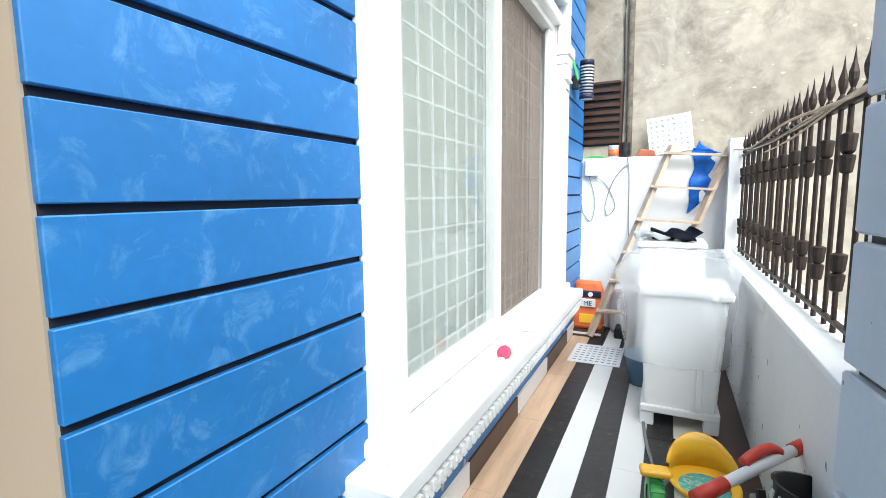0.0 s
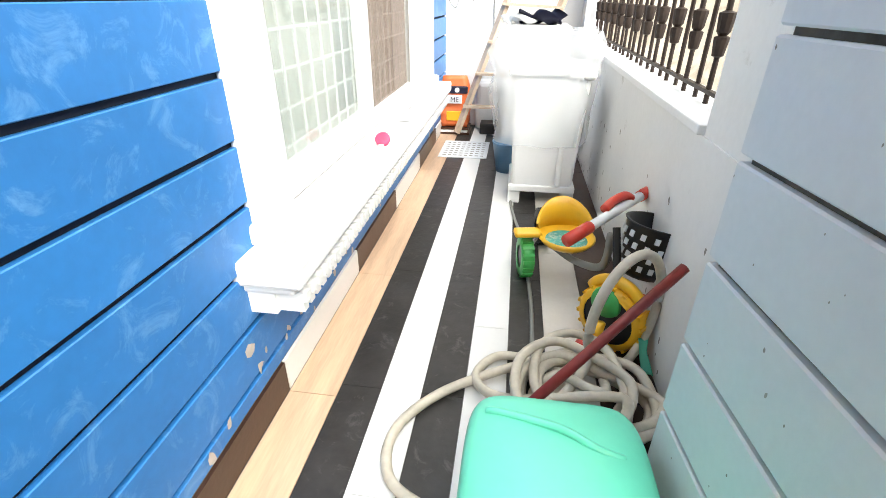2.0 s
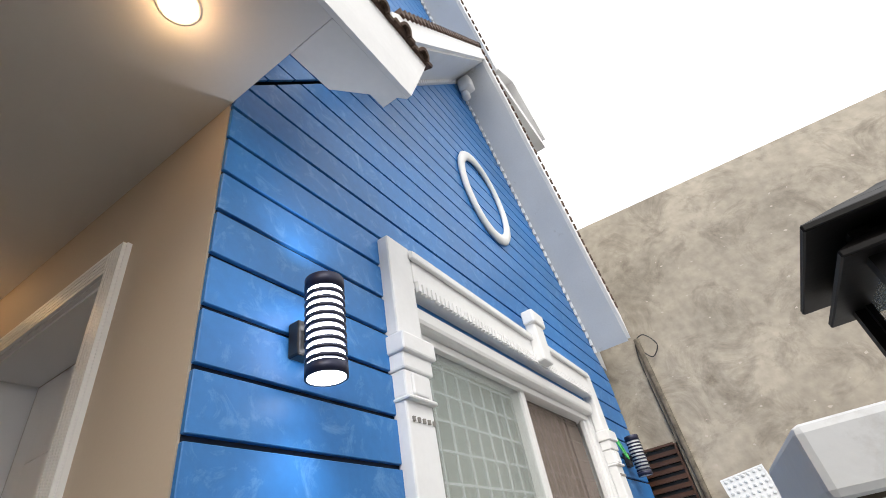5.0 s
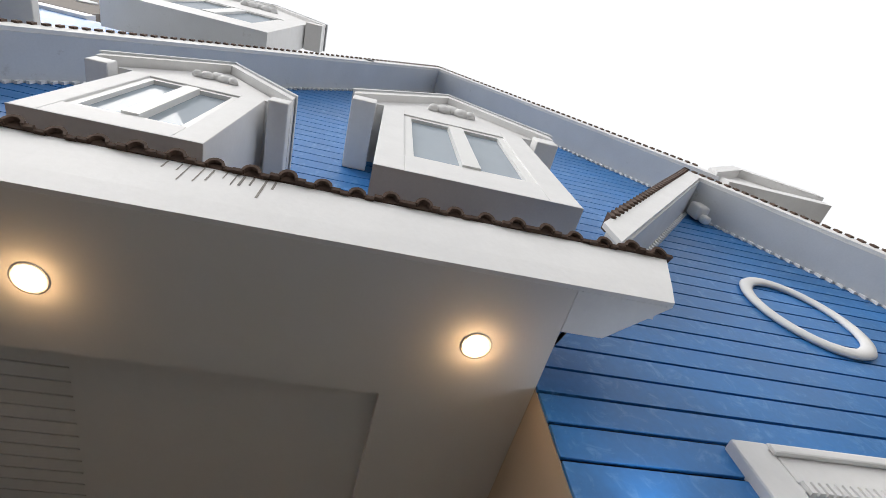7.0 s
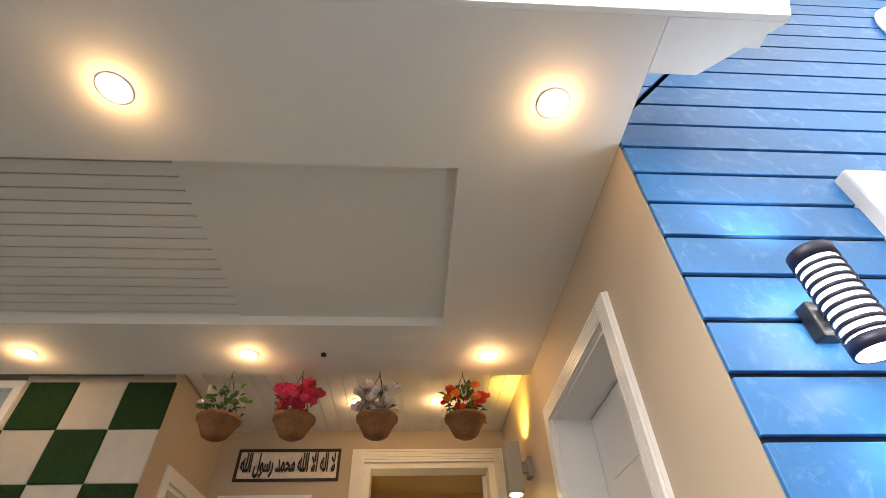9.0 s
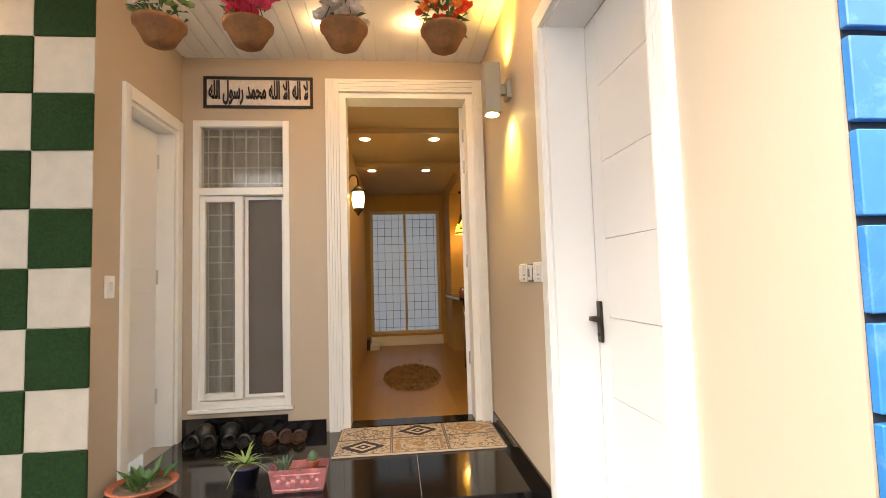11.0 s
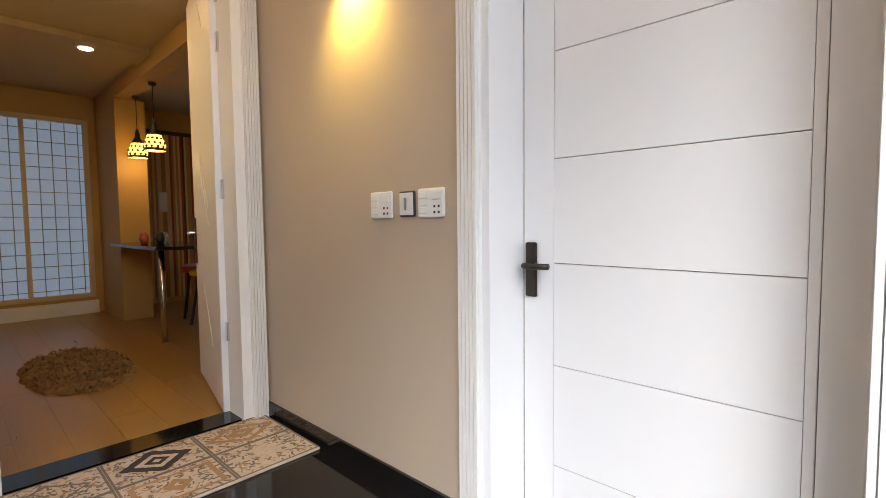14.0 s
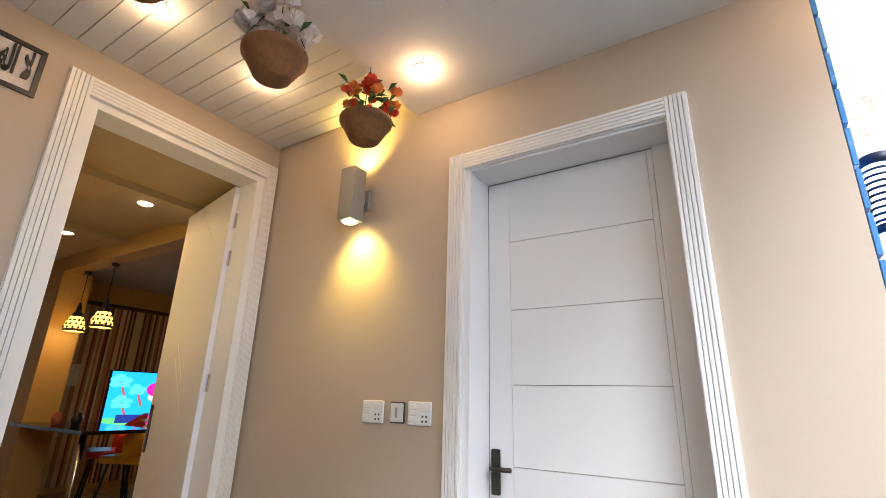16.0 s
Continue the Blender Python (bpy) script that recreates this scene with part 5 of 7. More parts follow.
H0, H1 = Vector((-0.09, -0.40, 0.395)), Vector((0.235, -0.14, 0.435))
part("handlebar", tube([H0.lerp(H1, 0.1), H0.lerp(H1, 0.9)], 0.017, 12), M_PWHITE, tri, smooth=True)
part("grip", tube([H0 - 0.12 * (H1 - H0), H0.lerp(H1, 0.16)], 0.021, 12), M_RED, tri, smooth=True)
part("grip", tube([H0.lerp(H1, 0.88), H1 + 0.05 * (H1 - H0)], 0.021, 12), M_RED, tri, smooth=True)
part("handle_clamp", tube(curve_points([(0.03, -0.285, 0.43), (0.07, -0.25, 0.445), (0.12, -0.215, 0.45), (0.15, -0.205, 0.435)], 5), 0.016, 10), M_RED, tri, smooth=True)
for dx, dy, dz in ((-0.045, -0.52, 0.045), (0.17, -0.40, 0.14)):
    part("pedal", lathe([(0.014, -0.035), (0.024, -0.025), (0.024, 0.025), (0.014, 0.035)], 12, None, (0, 0, 0), pose(dx, dy, dz, 0, 90, -30)), M_RED, tri, smooth=True)
bs = bmesh.new()
BM = pose(0.16, -0.38, 0.235, 0, 12, 12) @ Matrix.Diagonal((1.3, 1.3, 1.2, 1))
lathe([(0.05, 0.0), (0.062, 0.02), (0.085, 0.15), (0.09, 0.155), (0.082, 0.155), (0.058, 0.02), (0.0, 0.014)], 22, bs, (0, 0, 0), BM, (1.15, 0.85))
bask = part("basket", bs, M_BLACK, tri, smooth=True)
hh = bmesh.new()
for k in range(4):
    for i in range(16):
        a = 2 * math.pi * (i + 0.5 * (k % 2)) / 16
        r = 0.0665 + 0.0055 * k
        box(hh, -0.006, 0.006, -0.0015, 0.0015, -0.008, 0.008, BM @ Matrix.Translation((1.15 * r * math.cos(a), 0.85 * r * math.sin(a), 0.035 + k * 0.03)) @ pose(0, 0, 0, 0, 0, math.degrees(a) + 90))
part("basket_holes", hh, M_PALE, bask)

# hose, pole, cable
random.seed(5)
hose_pts = [(0.62, 0.36, 0.018), (0.50, 0.37, 0.018), (0.38, 0.44, 0.018), (0.36, 0.58, 0.018), (0.46, 0.73, 0.02), (0.66, 0.86, 0.03), (0.86, 0.93, 0.05)]
for k in range(7):
    cx, cy = 0.86 + 0.05 * random.uniform(-1, 1), 0.74 + 0.05 * random.uniform(-1, 1)
    rx, ry = 0.13 + 0.06 * random.random(), 0.12 + 0.07 * random.random()
    for i in range(7):
        a = 2 * math.pi * i / 7 + 0.8
        hose_pts.append((cx + rx * math.cos(a), cy + ry * math.sin(a), 0.025 + 0.016 * k + 0.02 * random.random()))
hose_pts += [(0.66, 0.70, 0.06), (0.56, 0.80, 0.03), (0.62, 0.92, 0.02), (0.74, 0.90, 0.03), (0.90, 0.70, 0.12)]
for i in range(13):
    a = math.radians(250 + 27 * i)
    hose_pts.append((0.985 + 0.115 * math.cos(a), 0.90 + 0.10 * math.cos(a) + 0.02 * i / 13, 0.225 + 0.205 * math.sin(a)))
hose_pts += [(0.80, 0.72, 0.06), (0.70, 0.66, 0.035), (0.62, 0.62, 0.02)]
solid("garden_hose", tube(curve_points(hose_pts, 6), 0.0145, 10), M_HOSE, "coiled milky plastic garden hose heaped on the floor", "hose", smooth=True)
solid("maroon_pole", tube([(0.60, 0.50, 0.10), (1.06, 0.79, 0.47)], 0.0135, 12), M_MAROON, "chipped maroon metal pole leaning on the low wall", "pole", smooth=True)
solid("floor_cable", tube(curve_points([(0.625, 2.42, 0.008), (0.655, 2.1, 0.008), (0.70, 1.8, 0.008), (0.735, 1.3, 0.008), (0.735, 0.95, 0.008)], 8), 0.008, 8), M_GREYM, "flat grey cable running along the floor", "cable", smooth=True)
cloth("green_wrapper", [(1.05, 0.88, 0.02), (1.09, 0.88, 0.02), (1.095, 0.98, 0.11), (1.06, 0.97, 0.11)], M_MINT, "crumpled green wrapper by the low wall", "wrapper", amp=0.03, seed=21)
solid("red_scrap", soft(boxes((0.60, 0.615, 0.49, 0.56, 0.001, 0.06)), 0.004), M_MAROON, "small maroon scrap by the tub", "scrap")
# on the window sill
toy = thing("pink_toy", "small pink toy hand mirror on the sill", "toy", (0.09, 1.60, 0.506))
part("disc", lathe([(0.03, 0), (0.032, 0.012), (0.024, 0.018)], 20, None, (0, 0, 0), pose(0, 0, 0.02, 50, 0, 0)), M_PETP, toy, smooth=True)
part("handle", soft(boxes((-0.012, 0.012, -0.09, -0.03, 0.0, 0.012)), 0.004), M_PETW, toy)
sc = thing("tool_bundle", "pale plastic tools lying on the sill", "tools", (0.04, 2.35, 0.506))
part("rod", tube([(0.0, -0.30, 0.014), (0.02, 0.25, 0.014)], 0.010, 8), M_PALE, sc)
part("rod", tube([(0.05, -0.22, 0.012), (0.0, 0.30, 0.02)], 0.008, 8), M_PWHITE, sc)
part("head", soft(boxes((-0.02, 0.09, -0.34, -0.29, 0.001, 0.02)), 0.006), M_PALE, sc)
solid("hung_cord", tube(curve_points([(0.03, 3.32, 2.20), (0.07, 3.36, 2.05), (0.05, 3.42, 2.12), (0.03, 3.38, 2.22), (0.06, 3.34, 2.08), (0.04, 3.44, 2.10), (0.012, 3.36, 2.28)], 8), 0.006, 6), M_GREEN, "coil of green cord hung on the blue wall", "cord coil")

# ---- porch: entrance window ----
ew = thing("window_2", "tall white entrance window with a transom and iron grille behind", "window", (0, 0, 0), kind="structure")
EY0, EY1, EZ0, EZ1 = -2.14, -1.465, 0.42, 2.48
part("window_frame", soft(boxes(
    (-2.96, -2.868, EY0, EY0 + 0.045, EZ0, EZ1), (-2.96, -2.868, EY1 - 0.045, EY1, EZ0, EZ1), (-2.96, -2.868, EY0 + 0.045, EY1 - 0.045, EZ1 - 0.045, EZ1),
    (-2.96, -2.868, EY0 + 0.045, EY1 - 0.045, EZ0, EZ0 + 0.05), (-2.96, -2.868, EY0 + 0.045, EY1 - 0.045, 1.93, 1.985)), 0.003, 1), M_ALU, ew)
part("sash", soft(boxes((-2.93, -2.885, -2.10, -2.06, 0.475, 1.925), (-2.93, -2.885, -1.855, -1.80, 0.475, 1.925), (-2.93, -2.885, -2.06, -1.855, 0.475, 0.52), (-2.93, -2.885, -2.06, -1.855, 1.885, 1.925)), 0.003, 1), M_ALU, ew)
part("sash", boxes((-2.955, -2.935, -1.80, -1.775, 0.475, 1.925), (-2.955, -2.935, -1.535, -1.512, 0.475, 1.925), (-2.955, -2.935, -1.775, -1.535, 0.475, 0.495), (-2.955, -2.935, -1.775, -1.535, 1.905, 1.925)), M_ALU, ew)
part("window_sill", soft(boxes((-2.876, -2.845, EY0 - 0.02, EY1 + 0.02, 0.395, 0.42)), 0.004), M_TRIM, ew)
gl = part("pane", boxes((-2.912, -2.908, -2.06, -1.855, 0.52, 1.885)), M_GLASS2, ew)
gl2 = part("pane", boxes((-2.912, -2.908, EY0 + 0.045, EY1 - 0.045, 1.985, EZ1 - 0.045)), M_GLASS2, ew)
part("fly_screen", boxes((-2.948, -2.945, -1.775, -1.535, 0.495, 1.905)), M_SCREEN, ew)
g = bmesh.new()
for i in range(7):
    y = EY0 + 0.06 + i * 0.09
    box(g, -2.995, -2.987, y, y + 0.008, EZ0, EZ1)
for i in range(17):
    z = EZ0 + 0.08 + i * 0.118
    box(g, -2.987, -2.981, EY0, EY1, z, z + 0.008)
tagged(part("security_grille", g, M_GRILL, ew), kind="stuff")
cur = bmesh.new()
cols = [[cur.verts.new((-3.13 + 0.025 * math.sin(i * 1.1), -2.3 + i * 0.02, z)) for z in (0.25, 2.6)] for i in range(50)]
for a, b in zip(cols, cols[1:]):
    cur.faces.new((a[0], b[0], b[1], a[1]))
part("curtain", cur, M_CURT, ew, smooth=True)

# ---- main door ----
md = thing("door_2", "open white entrance door in a fluted white frame", "door", (0, 0, 0), kind="structure")
MY0, MY1, MZ = -1.10, -0.09, 2.70
c = bmesh.new()
for a, b in ((MY0 - 0.098, MY0), (MY1, MY1 + 0.075)):
    box(c, -2.876, -2.864, a, b, PLAT_Z, MZ + 0.10)
    n = 5
    for i in range(n):
        w = (b - a) / n
        box(c, -2.865, -2.852, a + i * w + 0.002, a + (i + 1) * w - 0.002, PLAT_Z, MZ + 0.098)
box(c, -2.876, -2.864, MY0, MY1, MZ, MZ + 0.10)
for i in range(5):
    box(c, -2.865, -2.852, MY0 - 0.001, MY1 + 0.001, MZ + 0.002 + i * 0.0195, MZ + 0.0185 + i * 0.0195)
part("casing", c, M_WHITE, md, "fluted white door casing")
part("jamb", boxes((-3.055, -2.876, MY0, MY0 + 0.05, PLAT_Z, MZ), (-3.055, -2.876, MY1 - 0.05, MY1, PLAT_Z, MZ), (-3.055, -2.876, MY0 + 0.05, MY1 - 0.05, MZ - 0.04, MZ)), M_WHITE, md)
LM = pose(-3.05, -0.150, PLAT_Z + 0.012, 0, 0, 168)
lf = part("door_leaf", soft(box(bmesh.new(), 0.0, 0.86, -0.02, 0.022, 0.0, 2.425, LM), 0.004), M_DOOR, md, "open white lacquered door leaf")
for z in (0.35, 1.05, 1.15, 2.15):
    d = bmesh.new()
    for i in range(5):
        x = 0.30 + i * 0.05
        mm = LM @ pose(x, 0.0225, z + 0.06 * i, 0, 35, 0)
        box(d, -0.003, 0.003, -0.001, 0.002, -0.06, 0.06, mm)
    part("carved_lines", d, M_TRIM, lf)
lh = part("door_handle", soft(box(bmesh.new(), 0.775, 0.81, 0.022, 0.034, 0.75, 1.05, LM), 0.005, 2), M_DARKW, md, "dark brown lever handle plate")
part("lever", tube([LM @ Vector((0.79, 0.03, 0.95)), LM @ Vector((0.79, 0.075, 0.95)), LM @ Vector((0.68, 0.08, 0.95))], 0.009, 8), M_CHROME, lh)
for z in (0.45, 1.2, 1.95, 2.2):
    part("hinge", soft(boxes((-3.045, -3.02, -0.152, -0.138, PLAT_Z + z - 0.05, PLAT_Z + z + 0.05)), 0.003), M_CHROME, md)
part("threshold", boxes((-3.06, -2.90, MY0 + 0.05, MY1 - 0.05, PLAT_Z + 0.001, PLAT_Z + 0.012)), M_GRANITE, md)

# ---- calligraphy panel ----
cal = thing("calligraphy_panel", "black Arabic calligraphy on cream in a black border", "wall sign", (-2.877, -1.677, 2.69))
part("border", boxes((0.001, 0.012, -0.39, -0.37, -0.118, 0.118), (0.001, 0.012, 0.37, 0.39, -0.118, 0.118), (0.001, 0.012, -0.37, 0.37, 0.098, 0.118), (0.001, 0.012, -0.37, 0.37, -0.118, -0.098)), M_BLACK, cal)
part("ground_panel", boxes((0.0005, 0.0009, -0.37, 0.37, -0.098, 0.098)), M_PETW, cal)
WORDS = "\uFEEA\uFEE0\uFEDF\uFE8D \uFEDD\uFEEE\uFEB3\uFEAD \uFEAA\uFEE4\uFEA4\uFEE3 \uFEEA\uFEE0\uFEDF\uFE8D \uFEFB\uFE8D \uFEEA\uFEDF\uFE8D \uFEFB"
tx = bpy.data.curves.new("lettering", "FONT")
tx.body, tx.size, tx.align_x, tx.extrude, tx.offset = WORDS, 0.2, "CENTER", 0.004, 0.0055
tmp = new("lettering", tx)
bpy.context.view_layer.update()
tw, th = tmp.dimensions[0], tmp.dimensions[1]
lo_y = min(c[1] for c in tmp.bound_box)
mid_x = sum(c[0] for c in tmp.bound_box) / 8
tme = bpy.data.meshes.new_from_object(tmp)
bpy.data.objects.remove(tmp)
tme.transform(Matrix.Diagonal((0.71 / tw, 0.185 / th, 1, 1)) @ Matrix.Translation((-mid_x, -lo_y - th / 2, 0)))
tme.materials.clear()
tme.materials.append(M_BLACK)
lt = new("lettering", tme)
lt.parent = cal
lt.matrix_basis = pose(0.006, 0, 0, 90, 0, 90)

# ---- alcove door ----
ad = thing("door_3", "white side door of the alcove standing slightly open", "door", (0, 0, 0), kind="structure")
part("casing", soft(boxes((-2.865, -2.795, -2.221, -2.200, PLAT_Z, 2.455), (-2.20, -2.13, -2.221, -2.200, PLAT_Z, 2.455), (-2.795, -2.20, -2.221, -2.200, 2.375, 2.455)), 0.004), M_WHITE, ad, "moulded white door casing")
part("jamb", boxes((-2.80, -2.77, -2.42, -2.2215, PLAT_Z, 2.38), (-2.23, -2.20, -2.42, -2.2215, PLAT_Z, 2.38), (-2.77, -2.23, -2.42, -2.2215, 2.35, 2.38)), M_WHITE, ad)
al = part("door_leaf", boxes((-2.768, -2.232, -2.375, -2.335, PLAT_Z + 0.01, 2.345)), M_DOOR, ad)
part("panel_bead", soft(boxes((-2.68, -2.32, -2.336, -2.328, 0.45, 1.25), (-2.68, -2.32, -2.336, -2.328, 1.4, 2.2)), 0.01, 2), M_DOOR, al)
for z in (0.5, 1.3, 2.1):
    part("hinge", boxes((-2.795, -2.765, -2.335, -2.32, z, z + 0.1)), M_CHROME, ad)
bell = thing("bell_switch", "small white bell switch on the beige wall", "switch", (-2.03, -2.22, 1.29))
part("plate", soft(boxes((-0.04, 0.04, 0.0005, 0.012, -0.06, 0.06)), 0.005, 2), M_PWHITE, bell)
part("button", soft(boxes((-0.015, 0.015, 0.012, 0.016, -0.025, 0.025)), 0.003, 1), M_PALE, bell)
cw = thing("window_3", "small high white window in the chequered wall", "window", (0, 0, 0), kind="structure")
part("window_frame", soft(boxes((-1.90, -1.835, -3.14, -3.09, 2.55, 2.86), (-1.90, -1.835, -3.9, -3.14, 2.55, 2.59), (-1.90, -1.835, -3.9, -3.14, 2.81, 2.86)), 0.004), M_ALU, cw)
part("pane", boxes((-1.88, -1.875, -3.9, -3.14, 2.59, 2.81)), M_GLASSU, cw)

# ---- hanging flower pots ----


def bloom(bm, p, r, n=7):
    for i in range(n):
        a = 2 * math.pi * i / n + random.random()
        tilt = random.uniform(0.3, 1.1)
        d = Vector((math.cos(a) * math.cos(tilt), math.sin(a) * math.cos(tilt), math.sin(tilt)))
        s = Vector((-math.sin(a), math.cos(a), 0))
        q = Vector(p)
        v = [bm.verts.new(q + r * k) for k in (d * 0.1 - s * 0.25, d * 0.1 + s * 0.25, d * 0.75 + s * 0.55, d * 1.05 + Vector((0, 0, 0.15)), d * 0.75 - s * 0.55)]
        bm.faces.new(v)


def leaf(bm, p, d, length, width):
    p, d = Vector(p), Vector(d).normalized()
    s = d.cross(Vector((0, 0, 1)))
    s = s.normalized() if s.length > 0.01 else Vector((1, 0, 0))
    mid = p + d * length * 0.5 + Vector((0, 0, 0.012))
    v = [bm.verts.new(q) for q in (p, mid + s * width, p + d * length, mid - s * width)]
    bm.faces.new(v)


def hanging_pot(y, petals, second, label, seed, greens, blooms, size):
    random.seed(seed)
    ob = thing("hanging_pot", label, "hanging pot", (-1.70, y, 2.443), "hanging flower pots")
    part("bowl", lathe([(0.04, 0.0), (0.068, 0.015), (0.098, 0.07), (0.106, 0.088), (0.118, 0.098), (0.120, 0.118), (0.106, 0.125), (0.095, 0.10), (0.0, 0.095)], 26), M_BASKET, ob, smooth=True)
    for k in range(3):
        a = 2.1 * k + 0.4
        part("cord", tube([(0.115 * math.cos(a), 0.115 * math.sin(a), 0.13), (0.0, 0.0, 0.386)], 0.0022, 5), M_BLACK, ob)
    part("hook", tube([(0, 0, 0.384), (0, 0, 0.3845 + (CEIL_Z - 2.443 - 0.3845) - 0.001)], 0.004, 6), M_GREYM, ob)
    lv, fl, fl2 = bmesh.new(), bmesh.new(), bmesh.new()
    for i in range(greens):
        a, r = random.uniform(0, 6.28), random.uniform(0.0, 0.11)
        z = 0.11 + random.uniform(0, 0.16)
        leaf(lv, (r * math.cos(a), r * math.sin(a), z), (math.cos(a), math.sin(a), random.uniform(-0.4, 0.9)), random.uniform(0.035, 0.07), 0.013)
    for i in range(blooms):
        a, r = random.uniform(0, 6.28), 0.13 * math.sqrt(random.random())
        p = (r * math.cos(a), r * math.sin(a), 0.16 + random.uniform(0, 0.15) * (1.2 - r * 5))
        bloom(fl if i % 3 else fl2, p, size * random.uniform(0.8, 1.2), 10)
    tagged(part("foliage", lv, M_LEAF, ob), kind="stuff")
    tagged(part("blossom", fl, petals, ob), kind="stuff")
    tagged(part("blossom", fl2, second, ob), kind="stuff")


hanging_pot(-1.815, M_PETW, M_LEAFL, "round clay hanging pot with white artificial flowers", 1, 70, 18, 0.026)
hanging_pot(-1.40, M_PETP, M_PETP, "round clay hanging pot with bright pink artificial flowers", 2, 16, 42, 0.046)
hanging_pot(-0.935, M_PETW, M_PETW, "round clay hanging pot with cream artificial flowers", 3, 12, 46, 0.042)
hanging_pot(-0.43, M_PETR, M_PETO, "round clay hanging pot with red artificial roses", 4, 66, 22, 0.034)

# ---- mats and plants on the platform ----
mat_ = thing("door_mat", "patterned cream rug runner with medallion squares at the door", "mat", (-2.605, -0.575, PLAT_Z + 0.001))
part("base", soft(boxes((-0.275, 0.275, -0.54, 0.54, -0.0, 0.012)), 0.004, 2), M_CREAM, mat_)
random.seed(8)


def flat_ring(bm, cx, cy, ra, rb, n=24, wob=0.0, z=0.0125):
    o = [bm.verts.new((cx + ra * (1 + wob * math.cos(8 * 6.283 * i / n)) * math.cos(6.283 * i / n), cy + ra * (1 + wob * math.cos(8 * 6.283 * i / n)) * math.sin(6.283 * i / n), z)) for i in range(n)]
    q = [bm.verts.new((cx + rb * math.cos(6.283 * i / n), cy + rb * math.sin(6.283 * i / n), z)) for i in range(n)]
    for i in range(n):
        bm.faces.new((o[i], o[(i + 1) % n], q[(i + 1) % n], q[i]))


def flat_diamond(bm, cx, cy, sx, sy, inner, z):
    n = 32
    o, q = [], []
    for i in range(n):
        a = 6.2832 * i / n
        k = (0.72 + 0.28 * abs(math.cos(2 * a))) * (1 + 0.10 * math.cos(8 * a))
        o.append(bm.verts.new((cx + sx * k * math.cos(a), cy + sy * k * math.sin(a), z)))
        q.append(bm.verts.new((cx + inner * sx * k * math.cos(a), cy + inner * sy * k * math.sin(a), z)))
    for i in range(n):
        bm.faces.new((o[i], o[(i + 1) % n], q[(i + 1) % n], q[i]))


for i in range(2):
    for j in range(3):
        cx, cy = -0.135 + i * 0.27, -0.36 + j * 0.36
        style = {(0, 0): "plain", (0, 1): "ink", (0, 2): "oval", (1, 0): "ink", (1, 1): "frame", (1, 2): "flower"}[(i, j)]
        flecks = [bmesh.new(), bmesh.new(), bmesh.new()]
        for k in range(210):
            px, py = cx + random.uniform(-0.122, 0.122), cy + random.uniform(-0.165, 0.165)
            w, h, a = random.uniform(0.004, 0.016), random.uniform(0.002, 0.005), random.uniform(0, 180)
            box(flecks[k % 3], -w, w, -h, h, 0.0121, 0.0124, pose(px, py, 0, 0, 0, a))
        for f, m_ in zip(flecks, (M_GREYP, M_TAN, M_GREYP)):
            tagged(part("woven_flecks", f, m_, mat_), kind="stuff")
        b = bmesh.new()
        if style == "ink":
            flat_diamond(b, cx, cy, 0.105, 0.125, 0.62, 0.0128)
            flat_diamond(b, cx, cy, 0.04, 0.045, 0.4, 0.0128)
            part("medallion", b, M_INK, mat_)
            c_ = bmesh.new()
            flat_diamond(c_, cx, cy, 0.064, 0.076, 0.02, 0.0126)
            part("medallion_core", c_, M_CREAM, mat_)
        elif style == "oval":
            flat_diamond(b, cx, cy, 0.10, 0.15, 0.75, 0.0128)
            flat_diamond(b, cx, cy, 0.05, 0.07, 0.3, 0.0128)
            part("medallion", b, M_TAN, mat_)
        elif style == "frame":
            for r in ((-0.10, 0.10, -0.15, -0.13), (-0.10, 0.10, 0.13, 0.15), (-0.10, -0.085, -0.13, 0.13), (0.085, 0.10, -0.13, 0.13)):
                box(b, cx + r[0], cx + r[1], cy + r[2], cy + r[3], 0.0126, 0.0129)
            flat_diamond(b, cx, cy, 0.05, 0.05, 0.35, 0.0128)
            part("medallion", b, M_TAN, mat_)
        elif style == "flower":
            for k in range(8):
                a = 45 * k
                box(b, 0.012, 0.075, -0.011, 0.011, 0.0126, 0.0129, pose(cx, cy, 0, 0, 0, a))
            part("medallion", b, M_CREAM, mat_)
        else:
            flat_diamond(b, cx, cy, 0.09, 0.12, 0.86, 0.0128)
            part("medallion", b, M_GREYP, mat_)
        e = bmesh.new()
        for r in ((cx - 0.134, cx + 0.134, cy - 0.179, cy - 0.170), (cx - 0.134, cx + 0.134, cy + 0.170, cy + 0.179), (cx - 0.134, cx - 0.126, cy - 0.170, cy + 0.170), (cx + 0.126, cx + 0.134, cy - 0.170, cy + 0.170)):
            box(e, *r, 0.0121, 0.0130)
        part("square_border", e, M_GREYP, mat_)
gm = solid("coir_mat", soft(boxes((-1.715, -1.28, -0.745, -0.075, STEP_Z + 0.001, STEP_Z + 0.014)), 0.005, 2), M_GREYMAT, "dark grey fibre doormat on the black step", "mat")

